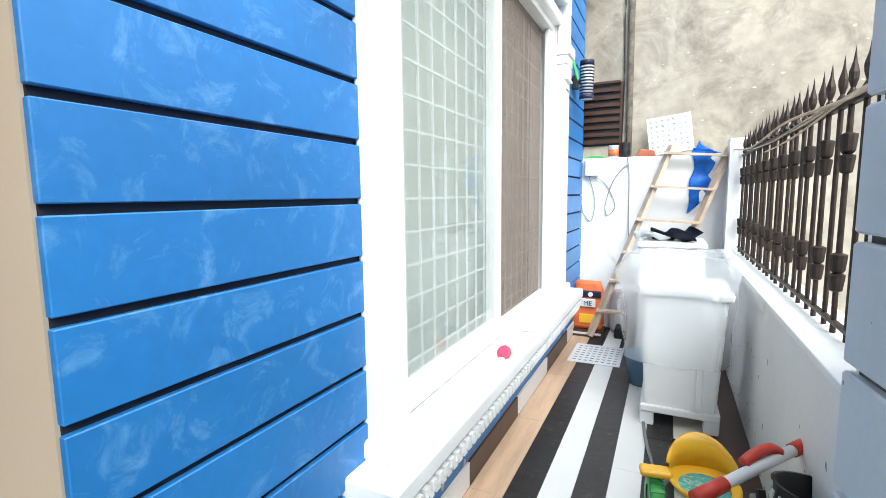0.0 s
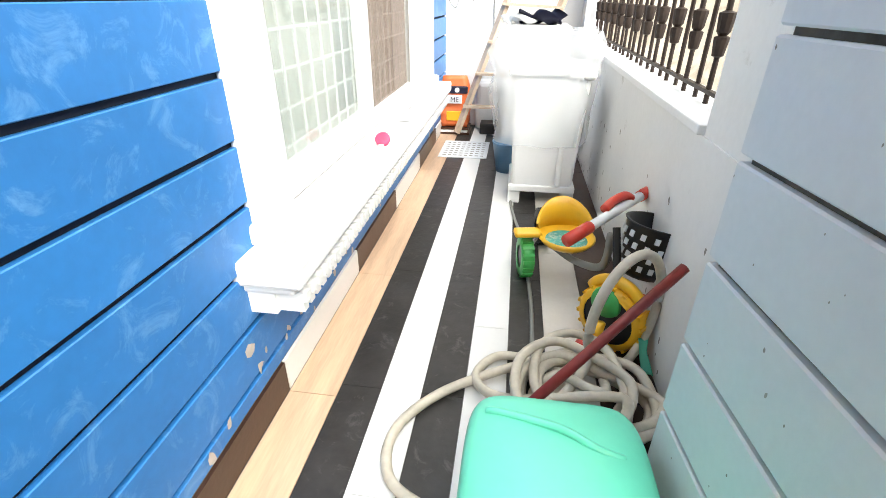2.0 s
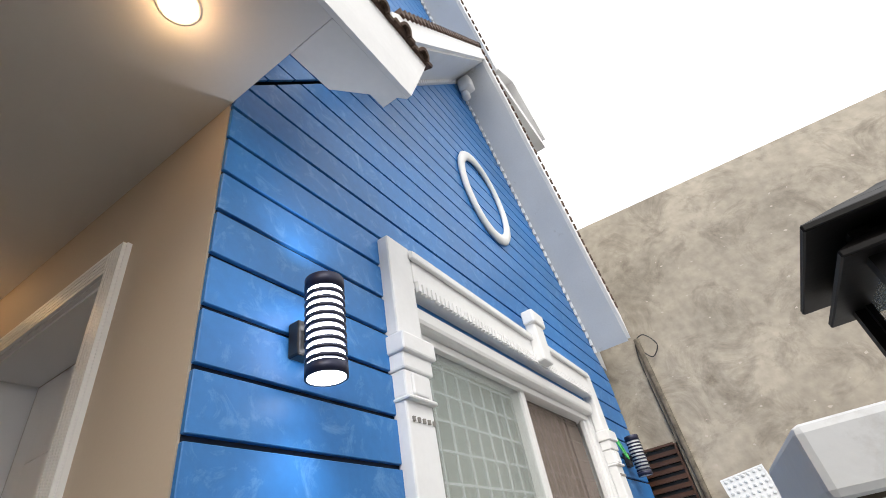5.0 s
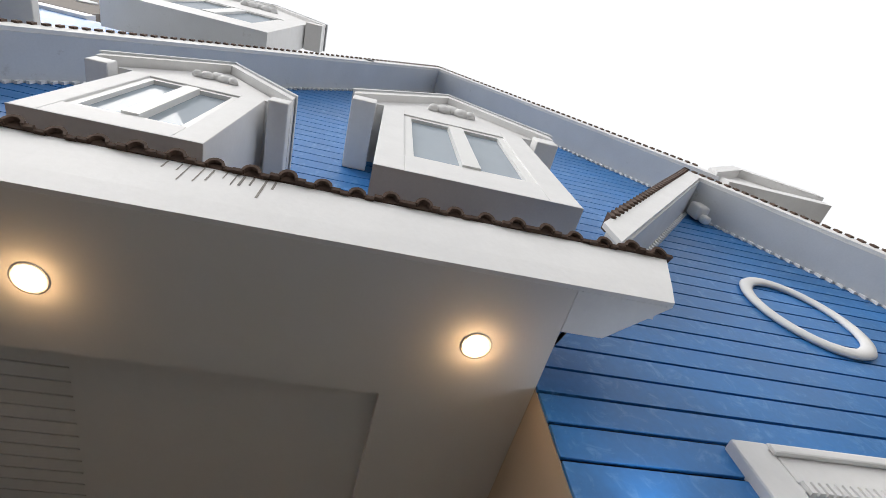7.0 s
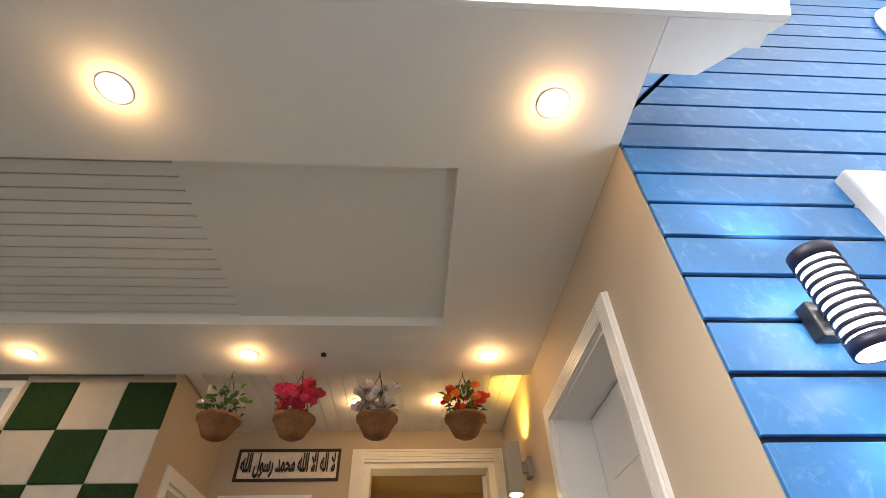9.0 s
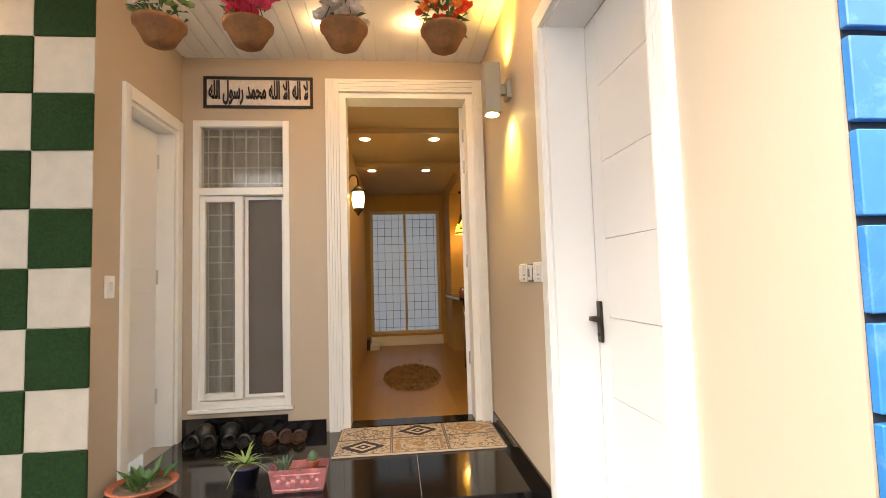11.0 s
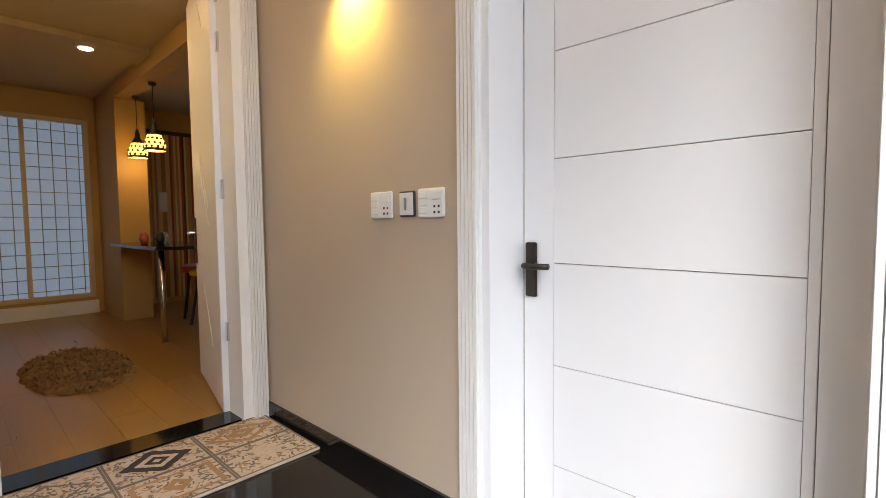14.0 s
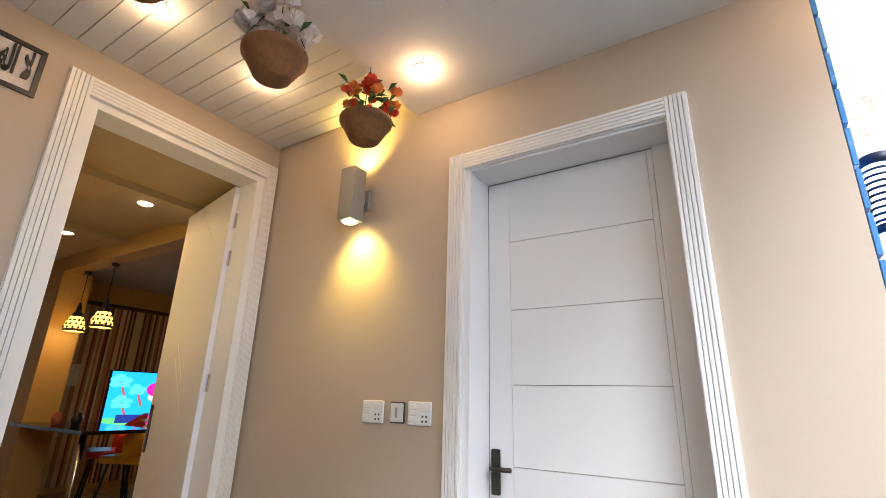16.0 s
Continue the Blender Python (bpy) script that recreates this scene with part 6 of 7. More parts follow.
trough = thing("planter", "pink moulded clay trough with small cacti", "planter", (-1.955, -1.225, PLAT_Z))
tm = bmesh.new()
v = [tm.verts.new(p) for p in ((-0.05, -0.125, 0), (0.05, -0.125, 0), (0.05, 0.125, 0), (-0.05, 0.125, 0), (-0.065, -0.145, 0.12), (0.065, -0.145, 0.12), (0.065, 0.145, 0.12), (-0.065, 0.145, 0.12))]
for f in ((3, 2, 1, 0), (0, 1, 5, 4), (1, 2, 6, 5), (2, 3, 7, 6), (3, 0, 4, 7)):
    tm.faces.new([v[i] for i in f])
bmesh.ops.solidify(tm, geom=tm.faces[:], thickness=0.012)
part("body", tm, M_PINK, trough)
rel = bmesh.new()
for i in range(9):
    lathe([(0.012, 0), (0.008, 0.006), (0.0, 0.008)], 10, rel, (0, 0, 0), pose(0.059, -0.095 + i * 0.024, 0.06 + 0.018 * math.sin(i * 2), 0, 90, 0))
box(rel, 0.0585, 0.065, -0.115, 0.115, 0.02, 0.026, pose(0, 0, 0, 0, 4, 0))
box(rel, 0.0605, 0.067, -0.115, 0.115, 0.095, 0.101, pose(0, 0, 0, 0, 4, 0))
part("relief", rel, M_PINK, trough)
part("soil", boxes((-0.05, 0.05, -0.128, 0.128, 0.02, 0.085)), M_SOIL, trough)
cac = thing("potted_cactus", "tiny cactus in a small clay pot set in the trough", "cactus", (-1.95, -1.155, PLAT_Z + 0.086))
part("pot", lathe([(0.022, 0), (0.034, 0.055), (0.037, 0.06), (0.03, 0.058), (0.02, 0.01)], 18), M_TERRA, cac, smooth=True)
part("cactus", lathe([(0.018, 0.04), (0.026, 0.06), (0.026, 0.08), (0.012, 0.10), (0, 0.102)], 14), M_CACT, cac, smooth=True)
random.seed(6)
agb = bmesh.new()
for i in range(26):
    a = random.uniform(0, 6.28)
    leaf(agb, (-0.01 + 0.02 * math.cos(a), -0.085 + 0.02 * math.sin(a), 0.085), (math.cos(a) * 0.6, math.sin(a) * 0.6, 1.2), random.uniform(0.05, 0.09), 0.008)
part("succulent", agb, M_CACT, trough)

sp = thing("spider_plant", "spiky pale green plant in a dark pot", "plant", (-2.02, -1.52, PLAT_Z))
part("pot", lathe([(0.055, 0), (0.075, 0.10), (0.085, 0.105), (0.085, 0.12), (0.072, 0.12), (0.05, 0.02)], 22), M_NAVY, sp, smooth=True)
part("soil", lathe([(0.07, 0.10), (0.0, 0.105)], 16), M_SOIL, sp)
random.seed(9)
lv = bmesh.new()
for i in range(26):
    a = random.uniform(0, 6.28)
    L = random.uniform(0.14, 0.26)
    up = random.uniform(0.25, 1.5)
    p = Vector((0.01 * math.cos(a), 0.01 * math.sin(a), 0.12))
    d = Vector((math.cos(a), math.sin(a), up)).normalized()
    s = Vector((-math.sin(a), math.cos(a), 0)) * 0.008
    prev = None
    for k in range(6):
        t = k / 5
        q = p + d * L * t + Vector((0, 0, -0.22 * L * t * t * 2.2))
        w = s * (1 - t * 0.92)
        cur_ = (lv.verts.new(q - w), lv.verts.new(q + w))
        if prev:
            lv.faces.new((prev[0], prev[1], cur_[1], cur_[0]))
        prev = cur_
part("leaves", lv, M_LEAFL, sp)
dish = thing("planter_dish", "low terracotta dish with green succulents", "planter", (-2.0, -2.02, PLAT_Z))
part("dish", lathe([(0.09, 0), (0.15, 0.05), (0.165, 0.06), (0.155, 0.065), (0.08, 0.02)], 28), M_TERRA, dish, smooth=True)
part("soil", lathe([(0.14, 0.05), (0.0, 0.055)], 20), M_SOIL, dish)
lv = bmesh.new()
for i in range(34):
    a, r = random.uniform(0, 6.28), random.uniform(0, 0.10)
    leaf(lv, (r * math.cos(a), r * math.sin(a), 0.05), (math.cos(a), math.sin(a), random.uniform(0.4, 2.2)), random.uniform(0.06, 0.13), 0.02)
part("leaves", lv, M_LEAF, dish)


def clay_pot(x, y):
    ob = thing("clay_pot", "weathered terracotta flower pot with dry soil", "flower pot", (x, y, 0), "pots below the platform")
    part("body", lathe([(0.085, 0), (0.115, 0.13), (0.135, 0.135), (0.14, 0.17), (0.125, 0.175), (0.108, 0.14)], 28), M_TERRA, ob, smooth=True)
    part("soil", lathe([(0.112, 0.145), (0.0, 0.152)], 18), M_SOIL, ob)


clay_pot(-1.52, -1.02)
clay_pot(-1.54, -1.78)


def shoe(x, y, m_, turn, label):
    ob = thing("sandal", label, "sandal", (x, y, PLAT_Z + 0.001), "sandals by the entrance wall", turn=turn)
    part("sole", soft(prism([(-0.12, -0.03), (-0.05, -0.042), (0.07, -0.04), (0.12, 0.0), (0.07, 0.042), (-0.05, 0.036), (-0.12, 0.03)], "z", 0.0, 0.022), 0.006, 2), m_, ob)
    part("strap", tube(curve_points([(0.03, -0.042, 0.015), (0.03, -0.02, 0.06), (0.03, 0.02, 0.06), (0.03, 0.042, 0.015)], 5), 0.012, 6), m_, ob)


for i, (x, y) in enumerate(((-2.76, -2.08), (-2.74, -1.97), (-2.73, -1.84), (-2.72, -1.73), (-2.75, -1.58), (-2.76, -1.48), (-2.74, -1.38))):
    shoe(x, y, M_BLACK if i < 4 else M_DARKW, 8 * (i % 3), "black rubber sandal on the granite floor")
for y in (-2.03, -1.86):
    solid("leaned_shoe", lathe([(0.055, 0), (0.07, 0.04), (0.06, 0.09), (0.03, 0.115), (0.0, 0.12)], 18, None, (-2.815, y, PLAT_Z + 0.001)), M_BLACK, "black shoe standing on its heel against the wall", "shoe", group="shoes against the wall", smooth=True)

# ---- hall behind the entrance ----
HZ = 2.72
hallf = solid("floor_hall", boxes((-7.6, -3.06, -2.6, 3.0, PLAT_Z - 0.12, PLAT_Z - 0.006)), M_GROUT, "oak plank hall floor", "floor", "structure")
hw = solid("wall_hall", boxes((-6.75, -3.06, -1.35, -1.17, PLAT_Z - 0.006, 3.0), (-7.50, -7.30, -1.9, -1.08, PLAT_Z - 0.006, 3.0), (-7.50, -7.30, -1.08, 0.02, PLAT_Z - 0.006, 0.42), (-7.50, -7.30, -1.08, 0.02, 2.40, 3.0),
    (-7.50, -7.30, 0.02, 0.12, PLAT_Z - 0.006, 3.0), (-6.60, -6.40, 0.121, 0.40, PLAT_Z - 0.006, 2.56), (-6.60, -3.06, 0.12, 0.28, 2.56, 3.0), (-3.30, -3.06, 0.12, 0.28, PLAT_Z - 0.006, 2.55),
    (-7.6, -3.06, 3.0, 3.2, 0, 3.0), (-7.6, -7.4, 0.1, 3.0, 0, 3.0), (-7.5, -6.60, 0.121, 0.30, 0, 3.0), (-3.26, -3.06, 0.281, 3.0, 0, 3.0), (-7.5, -6.75, -1.95, -1.9, 0, 3.0), (-6.75, -6.65, -1.95, -1.35, 0, 3.0)), M_HALLW, "warm beige hall walls", "wall", "structure")
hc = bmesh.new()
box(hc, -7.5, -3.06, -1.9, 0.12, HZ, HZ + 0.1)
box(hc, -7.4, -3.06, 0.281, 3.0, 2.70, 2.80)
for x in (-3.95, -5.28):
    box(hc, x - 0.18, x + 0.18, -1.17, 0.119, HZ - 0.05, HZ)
solid("ceiling_hall", hc, M_HCEIL, "cream hall ceiling with shallow beams, dimness put into its colour", "ceiling", "structure")
for x, y in ((-3.95, -0.975), (-3.95, -0.295), (-5.28, -0.975), (-5.28, -0.295)):
    downlight(x, y, HZ - 0.05, HALL, True)
hwin = thing("window_4", "white sliding window with grille and daylight behind", "window", (0, 0, 0), kind="structure")
part("window_frame", boxes((-7.33, -7.265, -1.12, -1.07, 0.40, 2.44), (-7.33, -7.265, -0.01, 0.04, 0.40, 2.44), (-7.33, -7.265, -1.07, -0.01, 0.40, 0.45), (-7.33, -7.265, -1.07, -0.01, 2.39, 2.44), (-7.32, -7.27, -0.56, -0.52, 0.45, 2.39)), M_CREAMF, hwin)
part("pane", boxes((-7.32, -7.315, -1.07, -0.56, 0.45, 2.39)), M_FROST, hwin)
part("pane", boxes((-7.32, -7.315, -0.52, -0.01, 0.45, 2.39)), M_FROST, hwin)
g = bmesh.new()
for i in range(9):
    y = -1.0 + i * 0.118
    box(g, -7.314, -7.308, y, y + 0.008, 0.45, 2.39)
for i in range(14):
    z = 0.50 + i * 0.138
    box(g, -7.314, -7.308, -1.07, -0.01, z, z + 0.008)
tagged(part("grille", g, M_GREYM, hwin), kind="stuff")
part("base_step", boxes((-7.299, -7.24, -1.15, 0.06, PLAT_Z - 0.005, 0.36)), M_WHITE, hwin)
random.seed(77)
rg = bmesh.new()
ring_a, ring_b = [], []
for i in range(72):
    a = 2 * math.pi * i / 72
    k = 1 + 0.09 * noise.noise(Vector((2.2 * math.cos(a), 2.2 * math.sin(a), 1.0))) + random.uniform(-0.05, 0.05)
    ring_a.append(rg.verts.new((0.66 * k * math.cos(a), 0.31 * k * math.sin(a), 0.004)))
    ring_b.append(rg.verts.new((0.60 * k * math.cos(a), 0.28 * k * math.sin(a), 0.026)))
for i in range(72):
    rg.faces.new((ring_a[i], ring_a[(i + 1) % 72], ring_b[(i + 1) % 72], ring_b[i]))
rg.faces.new(ring_b)
rg.faces.new(ring_a[::-1])
rug = thing("hall_rug", "round brown shaggy rug on the hall floor", "rug", (-4.66, -0.55, PLAT_Z - 0.003))
part("pile", rg, M_RUG, rug)
tf = bmesh.new()
for i in range(1500):
    a, r = random.uniform(0, 6.283), math.sqrt(random.random())
    x, y, b_ = 0.64 * r * math.cos(a), 0.30 * r * math.sin(a), random.uniform(0, 6.283)
    dx, dy = 0.03 * math.cos(b_), 0.03 * math.sin(b_)
    q = [tf.verts.new(p) for p in ((x - dy * 0.25, y + dx * 0.25, 0.02), (x + dy * 0.25, y - dx * 0.25, 0.02), (x + dx, y + dy, random.uniform(0.03, 0.05)))]
    tf.faces.new(q)
tagged(part("shag", tf, M_RUG, rug), kind="stuff")
stair = thing("stair", "dark wooden stair going up behind the hall wall", "stair", (0, 0, 0))
for i in range(4):
    part("tread", soft(boxes((-7.20, -6.80, -1.36 - 0.2 * i, -1.12 - 0.2 * i, PLAT_Z - 0.005 + 0.17 * i, PLAT_Z + 0.165 + 0.17 * i)), 0.01), M_DARKW, stair)
part("tread_base", boxes((-7.20, -6.78, -1.119, -0.98, PLAT_Z - 0.005, PLAT_Z + 0.07)), M_WHITE, stair)
wlan = thing("hall_wall_lantern", "ornate dark wall lantern with glowing glass", "wall lantern", (-3.82, -1.17, 2.05))
part("backplate", soft(boxes((-0.03, 0.03, 0.0, 0.015, -0.16, 0.16)), 0.01, 2), M_BRONZE, wlan)
part("arm", tube(curve_points([(0, 0.01, 0.08), (0, 0.06, 0.22), (0, 0.12, 0.22), (0, 0.13, 0.13)], 6), 0.008, 8), M_BRONZE, wlan)
part("hood", lathe([(0.02, 0.13), (0.065, 0.08), (0.07, 0.07)], 16, None, (0, 0.13, 0)), M_BRONZE, wlan, smooth=True)
part("glass", lathe([(0.05, 0.07), (0.058, 0.0), (0.042, -0.08)], 16, None, (0, 0.13, 0)), M_LAMPY, wlan, smooth=True)
part("finial", lathe([(0.045, -0.08), (0.05, -0.1), (0.02, -0.13), (0.0, -0.16)], 16, None, (0, 0.13, 0)), M_BRONZE, wlan, smooth=True)

# ---- dining corner seen past the door ----
stripes = thing("striped_panel", "wall panel of narrow red, brown and cream vertical stripes", "wall panel", (-7.40, 0, 0))
random.seed(13)
strip_mats = [mat("stripe_red", (0.30, 0.06, 0.03), 0.7), mat("stripe_cream", (0.62, 0.48, 0.30), 0.7), mat("stripe_brown", (0.07, 0.03, 0.018), 0.7), mat("stripe_tan", (0.38, 0.22, 0.11), 0.7)]
strip_me = [mesh_of("stripe", boxes((0.002, 0.012, 0.0, 0.024, 0.28, 2.40)), m_) for m_ in strip_mats]
for i in range(92):
    piece("stripe", strip_me[random.choice((0, 1, 1, 2, 3, 3))], stripes, pose(0, 0.56 + i * 0.0255, 0))
part("top_rail", boxes((0.002, 0.03, 0.55, 2.92, 2.40, 2.45)), M_DARKW, stripes)
tv = thing("television", "large television on the wall showing a bright cartoon beach", "television", (-7.385, 1.76, 1.27))
TVM = pose(0, 0, 0, 0, 0, 90)


def on_tv(name, rows, material, m=None):
    b_ = bmesh.new()
    for r_ in rows:
        box(b_, *r_, TVM @ m if m is not None else TVM)
    return part(name, b_, material, tv)


on_tv("body", [(-0.56, 0.56, -0.06, -0.012, -0.35, 0.35)], M_BLACK)
on_tv("screen", [(-0.545, 0.545, -0.064, -0.0605, -0.335, 0.335)], M_TVB)
on_tv("beach", [(-0.545, 0.545, -0.066, -0.0645, -0.335, -0.24)], M_TVG)
on_tv("boat", [(-0.40, 0.0, -0.068, -0.0665, -0.30, -0.20)], M_TVN)


def blob(name, x, z, rx, rz, material, depth):
    b_ = bmesh.new()
    lathe([(1.0, 0.0), (0.98, 0.0015), (0.0, 0.002)], 24, b_, (0, 0, 0), TVM @ pose(x, depth, z, 90, 0, 0) @ Matrix.Diagonal((rx, rz, 1, 1)))
    part(name, b_, material, tv)


for x, z, k in ((-0.42, 0.20, 1.0), (-0.36, -0.06, 0.95), (-0.20, 0.10, 0.8)):
    on_tv("palm_trunk", [(-0.014, 0.014, -0.0675, -0.0665, -0.26 * k, 0.0)], M_TVBR, pose(x, 0, z, 0, -22, 0))
    for dx, dz in ((-0.07, 0.03), (0.07, 0.03), (-0.02, 0.07), (0.05, -0.03), (-0.07, -0.03)):
        blob("palm_leaf", x + dx * k, z + dz * k, 0.065 * k, 0.032 * k, M_TVC, -0.069)
blob("cartoon_hat", 0.05, 0.12, 0.14, 0.09, M_TVM, -0.070)
blob("cartoon_face", 0.06, 0.02, 0.11, 0.055, M_TVW, -0.069)
blob("cartoon_base", 0.02, -0.27, 0.17, 0.07, M_TVM, -0.070)
counter = thing("bar_counter", "dark stone bar counter on a chrome leg", "counter", (0, 0, 0))
part("top", soft(boxes((-6.39, -4.87, 0.03, 0.62, 1.02, 1.05)), 0.006, 2), M_GRANITE, counter)
part("leg", tube([(-5.05, 0.12, PLAT_Z), (-5.05, 0.12, 1.02)], 0.025, 12), M_CHROME, counter, smooth=True)
for i, (x, y, m_) in enumerate(((-5.85, 0.2, M_TERRA), (-5.7, 0.3, M_BLACK), (-5.9, 0.4, M_GLASS))):
    solid("counter_jar", lathe([(0.03, 0), (0.045, 0.05), (0.03, 0.10), (0.02, 0.11)], 14, None, (x, y, 1.051)), m_, "small jar standing on the bar counter", "jar", group="jars on the counter", smooth=True)


def pendant(x, y):
    ob = thing("pendant_lamp", "dark pendant lamp with a glowing amber mosaic shade", "pendant lamp", (x, y, 2.555), "pendant lamps over the counter")
    part("canopy", lathe([(0.035, 0.0), (0.03, -0.02), (0.008, -0.03)], 16), M_BLACK, ob, smooth=True)
    part("cord", tube([(0, 0, -0.02), (0, 0, -0.34)], 0.004, 6), M_BLACK, ob)
    part("cap", lathe([(0.010, -0.33), (0.022, -0.38), (0.026, -0.42), (0.050, -0.46), (0.056, -0.48)], 20), M_BLACK, ob, smooth=True)
    sh = part("shade", lathe([(0.056, -0.48), (0.085, -0.55), (0.092, -0.61), (0.088, -0.625)], 24), M_AMBER, ob, smooth=True)
    part("rim", lathe([(0.0885, -0.628), (0.094, -0.62), (0.094, -0.605), (0.090, -0.60)], 24, None, (0, 0, 0), None, (1, 1), False), M_DARKW, sh)
    mo = bmesh.new()
    for k, (rr, zz) in enumerate(((0.072, -0.515), (0.088, -0.557), (0.0935, -0.592))):
        for i in range(12):
            a = 6.283 * (i + 0.5 * k) / 12
            box(mo, -0.012, 0.012, -0.002, 0.003, -0.011, 0.011, pose(rr * math.cos(a), rr * math.sin(a), zz, 0, 0, math.degrees(a) - 90) @ pose(0, 0, 0, 0, 45, 0))
    tagged(part("mosaic", mo, M_DARKW, sh), kind="stuff")
    ld = bpy.data.lights.new("pendant_bulb", "POINT")
    ld.energy, ld.color, ld.shadow_soft_size = 0.5, (1.0, 0.66, 0.26), 0.03
    lo = new("pendant_bulb", ld)
    lo.location = (x, y, 2.555 - 0.66)


pendant(-6.18, 0.265)
pendant(-5.54, 0.245)
chd = thing("crystal_lamp", "small dark ceiling lamp with hanging glass drops", "ceiling lamp", (-4.85, 0.75, 2.70))
part("plate", soft(boxes((-0.12, 0.12, -0.07, 0.07, -0.02, 0.0)), 0.005), M_BLACK, chd)
random.seed(52)
for i in range(9):
    x, y, L = random.uniform(-0.1, 0.1), random.uniform(-0.06, 0.06), random.uniform(0.12, 0.34)
    dr = part("drop", lathe([(0.004, -L + 0.05), (0.018, -L), (0.014, -L - 0.03), (0.0, -L - 0.04)], 10, None, (x, y, 0)), M_CHROME, chd, smooth=True)
    part("wire", tube([(x, y, -0.02), (x, y, -L + 0.05)], 0.0015, 4), M_BLACK, dr)


def tub_chair(x, y, turn, m_, label):
    ob = thing("dining_chair", label, "chair", (x, y, PLAT_Z - 0.005), "chairs at the counter", turn=turn)
    part("seat", soft(boxes((-0.23, 0.23, -0.22, 0.22, 0.50, 0.57)), 0.03, 3), m_, ob)
    bk_ = bmesh.new()
    rows_ = []
    for i in range(15):
        a = math.pi * (0.02 + 0.96 * i / 14)
        h = 0.16 + 0.20 * math.sin(math.pi * i / 14)
        rows_.append([bk_.verts.new((rr * math.cos(a), rr * math.sin(a), z)) for rr, z in ((0.23, 0.55), (0.27, 0.57 + h), (0.25, 0.57 + h), (0.205, 0.55))])
    for a, b in zip(rows_, rows_[1:]):
        for k in range(4):
            bk_.faces.new((a[k], a[(k + 1) % 4], b[(k + 1) % 4], b[k]))
    bmesh.ops.recalc_face_normals(bk_, faces=bk_.faces[:])
    part("backrest", bk_, m_, ob, smooth=True)
    for sx in (-1, 1):
        for sy in (-1, 1):
            part("leg", tube([(0.16 * sx, 0.15 * sy, 0.50), (0.22 * sx, 0.21 * sy, 0.0)], 0.013, 8), M_BLACK, ob)


tub_chair(-5.55, 0.82, -60, M_YELLOW, "mustard yellow upholstered tub chair with thin black legs")
tub_chair(-6.15, 0.86, -20, M_RED, "dark red upholstered tub chair with thin black legs")
solid("intercom", soft(boxes((-7.386, -7.35, 0.76, 0.86, 1.40, 1.66)), 0.01, 2), M_PWHITE, "white intercom handset on the striped panel", "intercom")

# ---- pieces of walls and floors ----
# blue boards of the side wall
for k in range(-24, 19):
    zt = BOARD_0 - BOARD * k - 0.0075
    zb = zt - BOARD + 0.015
    zb = max(zb, 0.115)
    if zt - zb < 0.03:
        continue
    if zb > 5.6:
        continue
    spans = []
    if zt < 2.9:
        spans = [(0.0, 4.1)]
        lo, hi = 0.69, 3.19
        if zb < 2.665 and zt > 0.36:
            if zt > 2.665 or zb < 0.36:
                spans = [(0.0, lo, zb, zt), (hi, 4.1, zb, zt)]
                if zt > 2.665:
                    spans.append((lo, hi, max(zb, 2.667), zt))
                else:
                    spans.append((lo, hi, zb, 0.35))
            else:
                spans = [(0.0, lo), (hi, 4.1)]
    else:
        h0, h1 = (5.69 - zb) / 1.6, max(0.0, (5.69 - zt) / 1.6)
        left0, left1 = 2.33 - (5.69 - zb) / 1.18, 2.33 - max(0.0, 5.69 - zt) / 1.18
        left0, left1 = max(left0, 0.002), max(left1, 0.002)
        p = [(max(left0, -0.5), zb), (2.33 + h0, zb), (2.33 + h1, zt), (max(left1, -0.5), zt)]
        b = prism(p, "x", -0.0155, 0.0)
        ob = part("board", b, M_BLUE, wall_blue)
        continue
    for s in spans:
        a, e = s[0], s[1]
        b0, b1 = (s[2], s[3]) if len(s) == 4 else (zb, zt)
        if b1 - b0 < 0.012:
            continue
        part("board", soft(boxes((-0.0155, 0.0, a + (0.002 if a == 0.0 else -0.01), e + (0.01 if e < 4 else 0), b0, b1)), 0.002, 1), M_BLUE, wall_blue)
# boards of the upper wall
ub = bmesh.new()
z = 2.98
while z < 9.2:
    zt = z + BOARD - 0.012
    y0, y1 = -0.02 - (9.45 - z) / 1.297, -0.02 + (9.45 - z) / 1.297
    if z < 5.55:
        y1 = 2.33 - (5.69 - z) / 1.18 - 0.03
    y0 = max(y0, -5.45)
    t0, t1 = max(y0 + (BOARD - 0.012) / 1.297, -5.45) if y0 > -5.45 else -5.45, y1 + ((BOARD - 0.012) / 1.18 if z < 5.55 else -(BOARD - 0.012) / 1.297)
    if t1 > t0:
        prism([(y0, z), (y1, z), (t1, zt), (t0, zt)], "x", -0.0165, -0.001, ub)
    z += BOARD
tagged(part("board_field", ub, M_BLUE2, upper_wall), kind="stuff")
# paint chips at the foot of the wall
random.seed(17)
chips = bmesh.new()
for i in range(34):
    y, z, r = random.uniform(0.1, 3.4), random.uniform(0.12, 0.30), random.uniform(0.006, 0.022)
    n = 7
    v = [chips.verts.new((0.0008, y + r * random.uniform(0.5, 1.3) * math.cos(6.283 * k / n), z + 1.3 * r * random.uniform(0.5, 1.3) * math.sin(6.283 * k / n))) for k in range(n)]
    chips.faces.new(v)
tagged(part("paint_chips", chips, M_PATCH, wall_blue), kind="stuff")
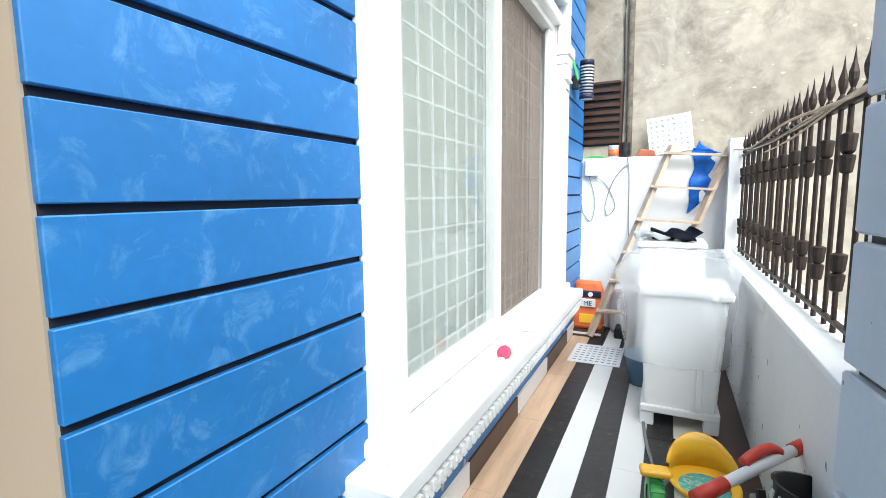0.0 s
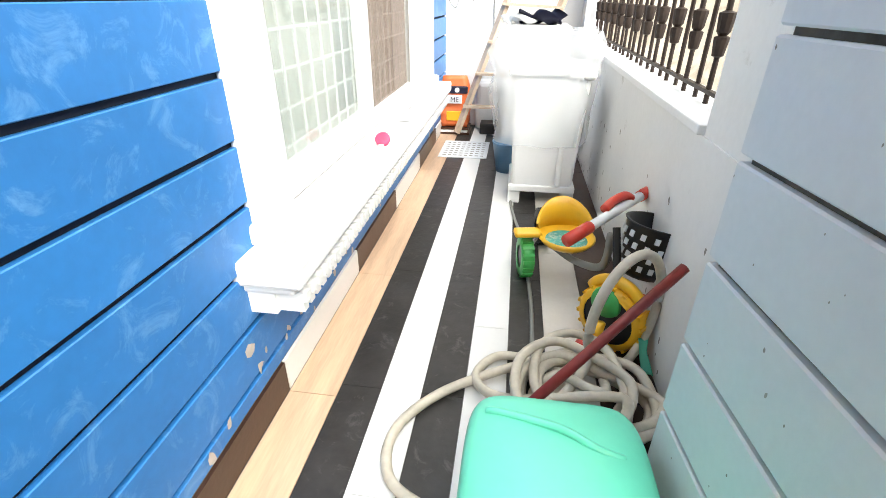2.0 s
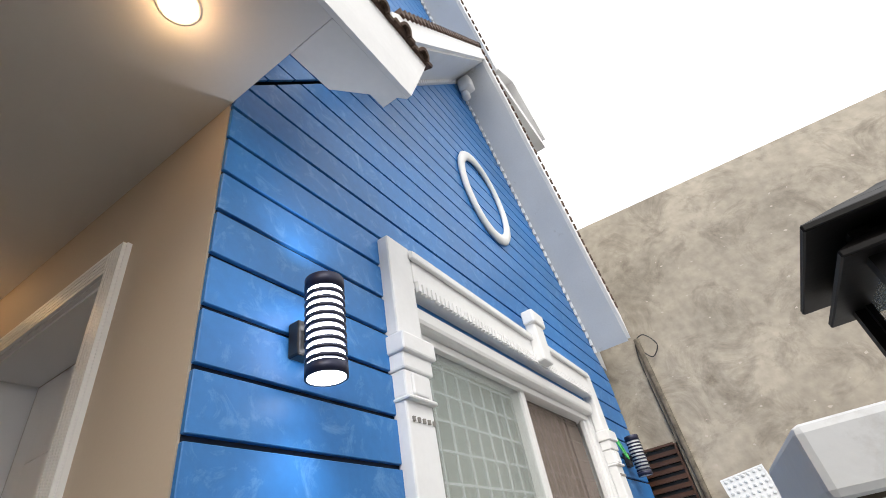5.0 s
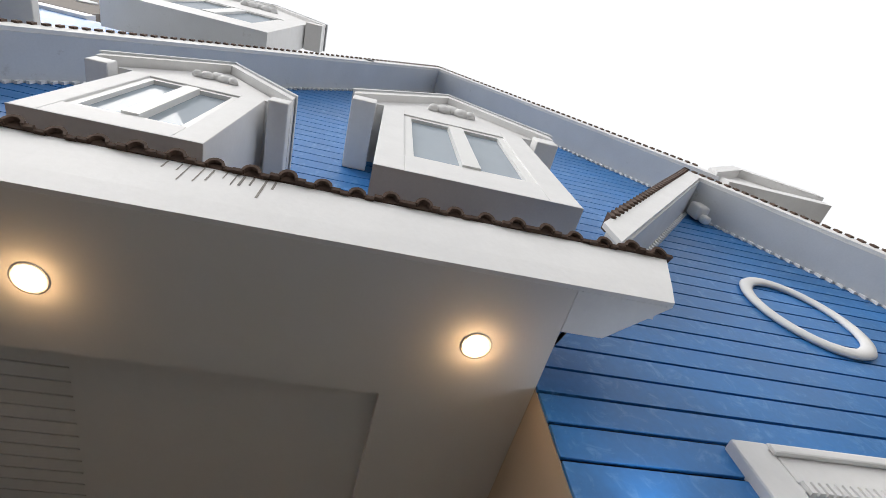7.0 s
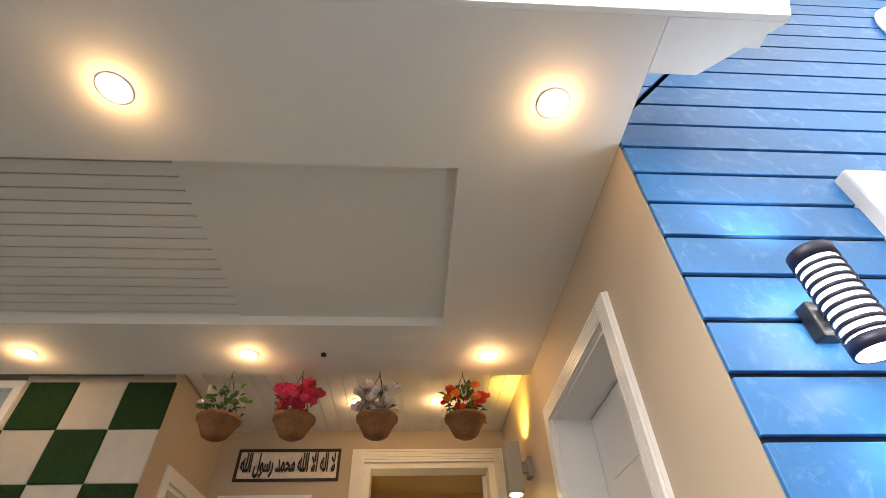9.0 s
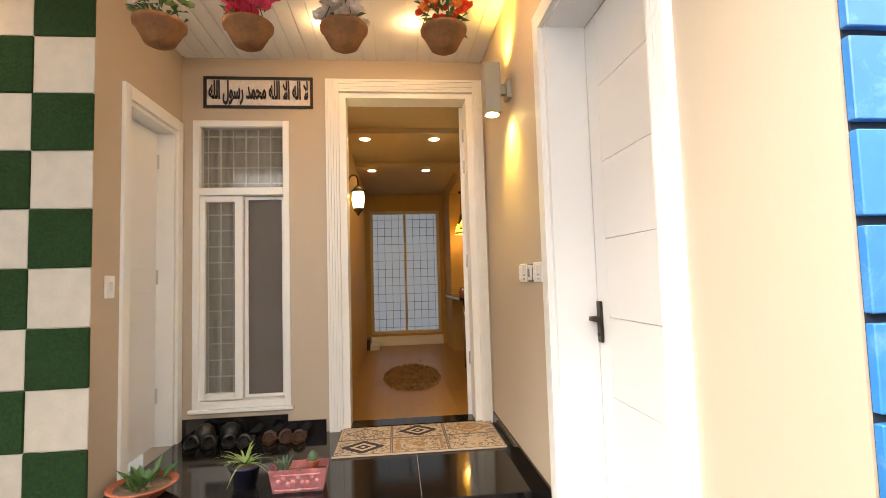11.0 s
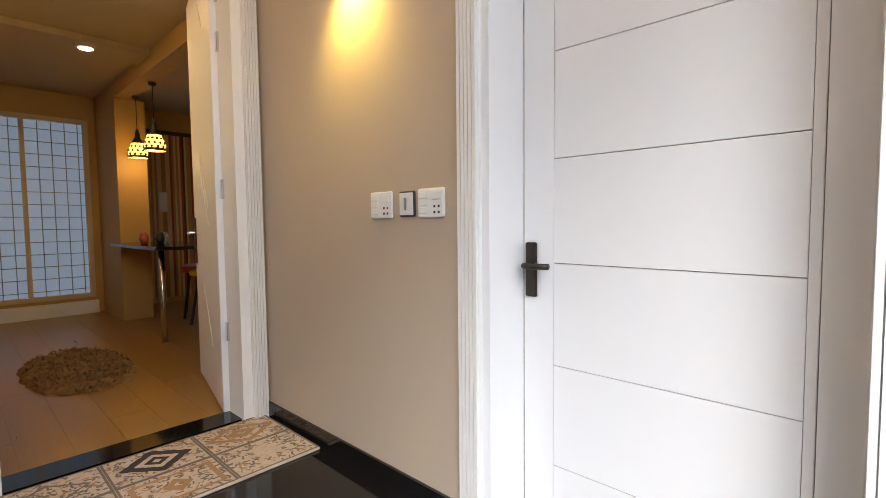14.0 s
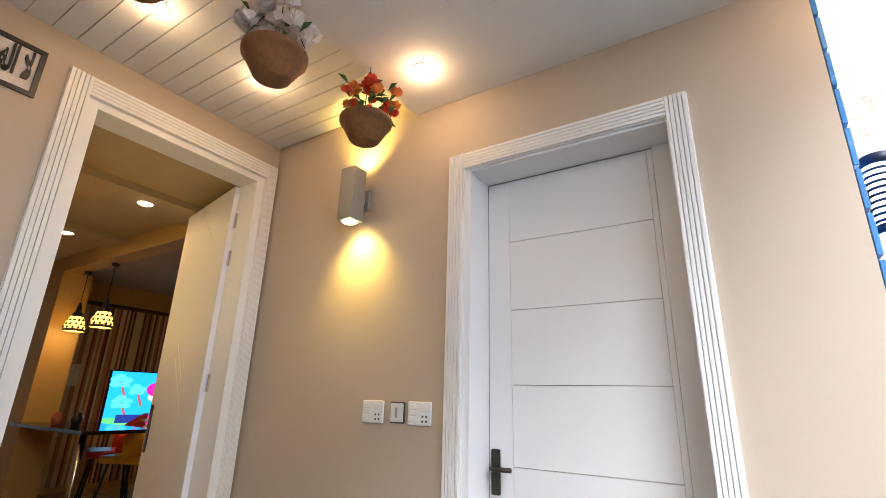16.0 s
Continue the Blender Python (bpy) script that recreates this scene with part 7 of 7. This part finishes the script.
# skirting tiles
skb = solid("baseboard_yard", boxes((-0.013, -0.004, 0.0, 4.1, 0.0, 0.108)), M_GROUT, "alternating white and dark brown skirting tiles", "baseboard", "structure")
for i in range(6):
    part("tile", boxes((-0.004, 0.006, max(0.002, -0.0 + i * 0.70 + 0.003), min(4.098, (i + 1) * 0.70 - 0.002), 0.001, 0.108)), M_TBROWN if i % 2 == 0 else M_TWHITE, skb)
# floor planks
cols_ = [(0.008, 0.152, M_TWOOD, 0.0), (0.154, 0.278, M_TBLACK, 0.05), (0.280, 0.402, M_TWHITE, 0.40), (0.404, 0.529, M_TBLACK, 0.05), (0.531, 0.654, M_TWHITE, 0.40), (0.656, 0.778, M_TBLACK, 0.05), (0.780, 0.93, M_TBEIGE, 0.30), (0.932, 1.108, M_TBROWN, 0.1)]
for a, b, m_, off in cols_:
    y = -0.7 + off
    while y < 4.1:
        s, e = max(y, 0.0), min(y + 0.697, 4.1)
        if e - s > 0.02:
            part("plank", boxes((a, b, s + 0.001, e - 0.001, -0.006, 0.0)), m_, passage)
        y += 0.697
# hall planks
for i in range(22):
    y = -1.17 + i * 0.19
    for j in range(-1, 5):
        x = -3.06 - (j + 1) * 1.25 + 0.4 * (i % 3) - 0.4
        s, e = max(x, -7.4), min(x + 1.248, -3.06)
        if e - s > 0.05:
            part("plank", boxes((s, e, y, y + 0.1885, PLAT_Z - 0.006, PLAT_Z - 0.003)), M_LAM, hallf)
# platform tile joints
part("tile_joint", boxes((-2.86, -1.722, -0.602, -0.599, PLAT_Z, PLAT_Z + 0.0006)), M_GREYM, platform)
# stone cladding of the platform front
random.seed(23)
clad = solid("platform_front", boxes((-1.742, -1.735, -2.22, -0.862, 0.0, PLAT_Z - 0.036)), M_GROUT, "grey split-stone cladding on the platform front", "cladding", "structure")
z = 0.002
r = 0
while z < PLAT_Z - 0.05:
    y = -2.22 + 0.13 * (r % 2)
    while y < -0.862:
        w = random.uniform(0.16, 0.30)
        part("stone", soft(boxes((-1.7345, -1.722 + random.uniform(-0.006, 0.004), max(y, -2.219), min(y + w, -0.863), z, min(z + 0.056, PLAT_Z - 0.037))), 0.003, 1), M_STONE, clad)
        y += w + 0.003
    z += 0.058
    r += 1
# chequer squares
for i in range(9):
    for j in range(10):
        y1 = -2.196 - i * 0.289
        z1 = 2.850 - j * 0.2925
        if i >= 3 and j == 0:
            continue
        green = (i + j) % 2 == 0
        z0 = max(z1 - 0.290, 0.0)
        part("square", soft(boxes((-1.8548, -1.838 if green else -1.845, y1 - 0.287, y1, z0, z1)), 0.004, 1), M_GRASS if green else M_CHKW, wall_checker)
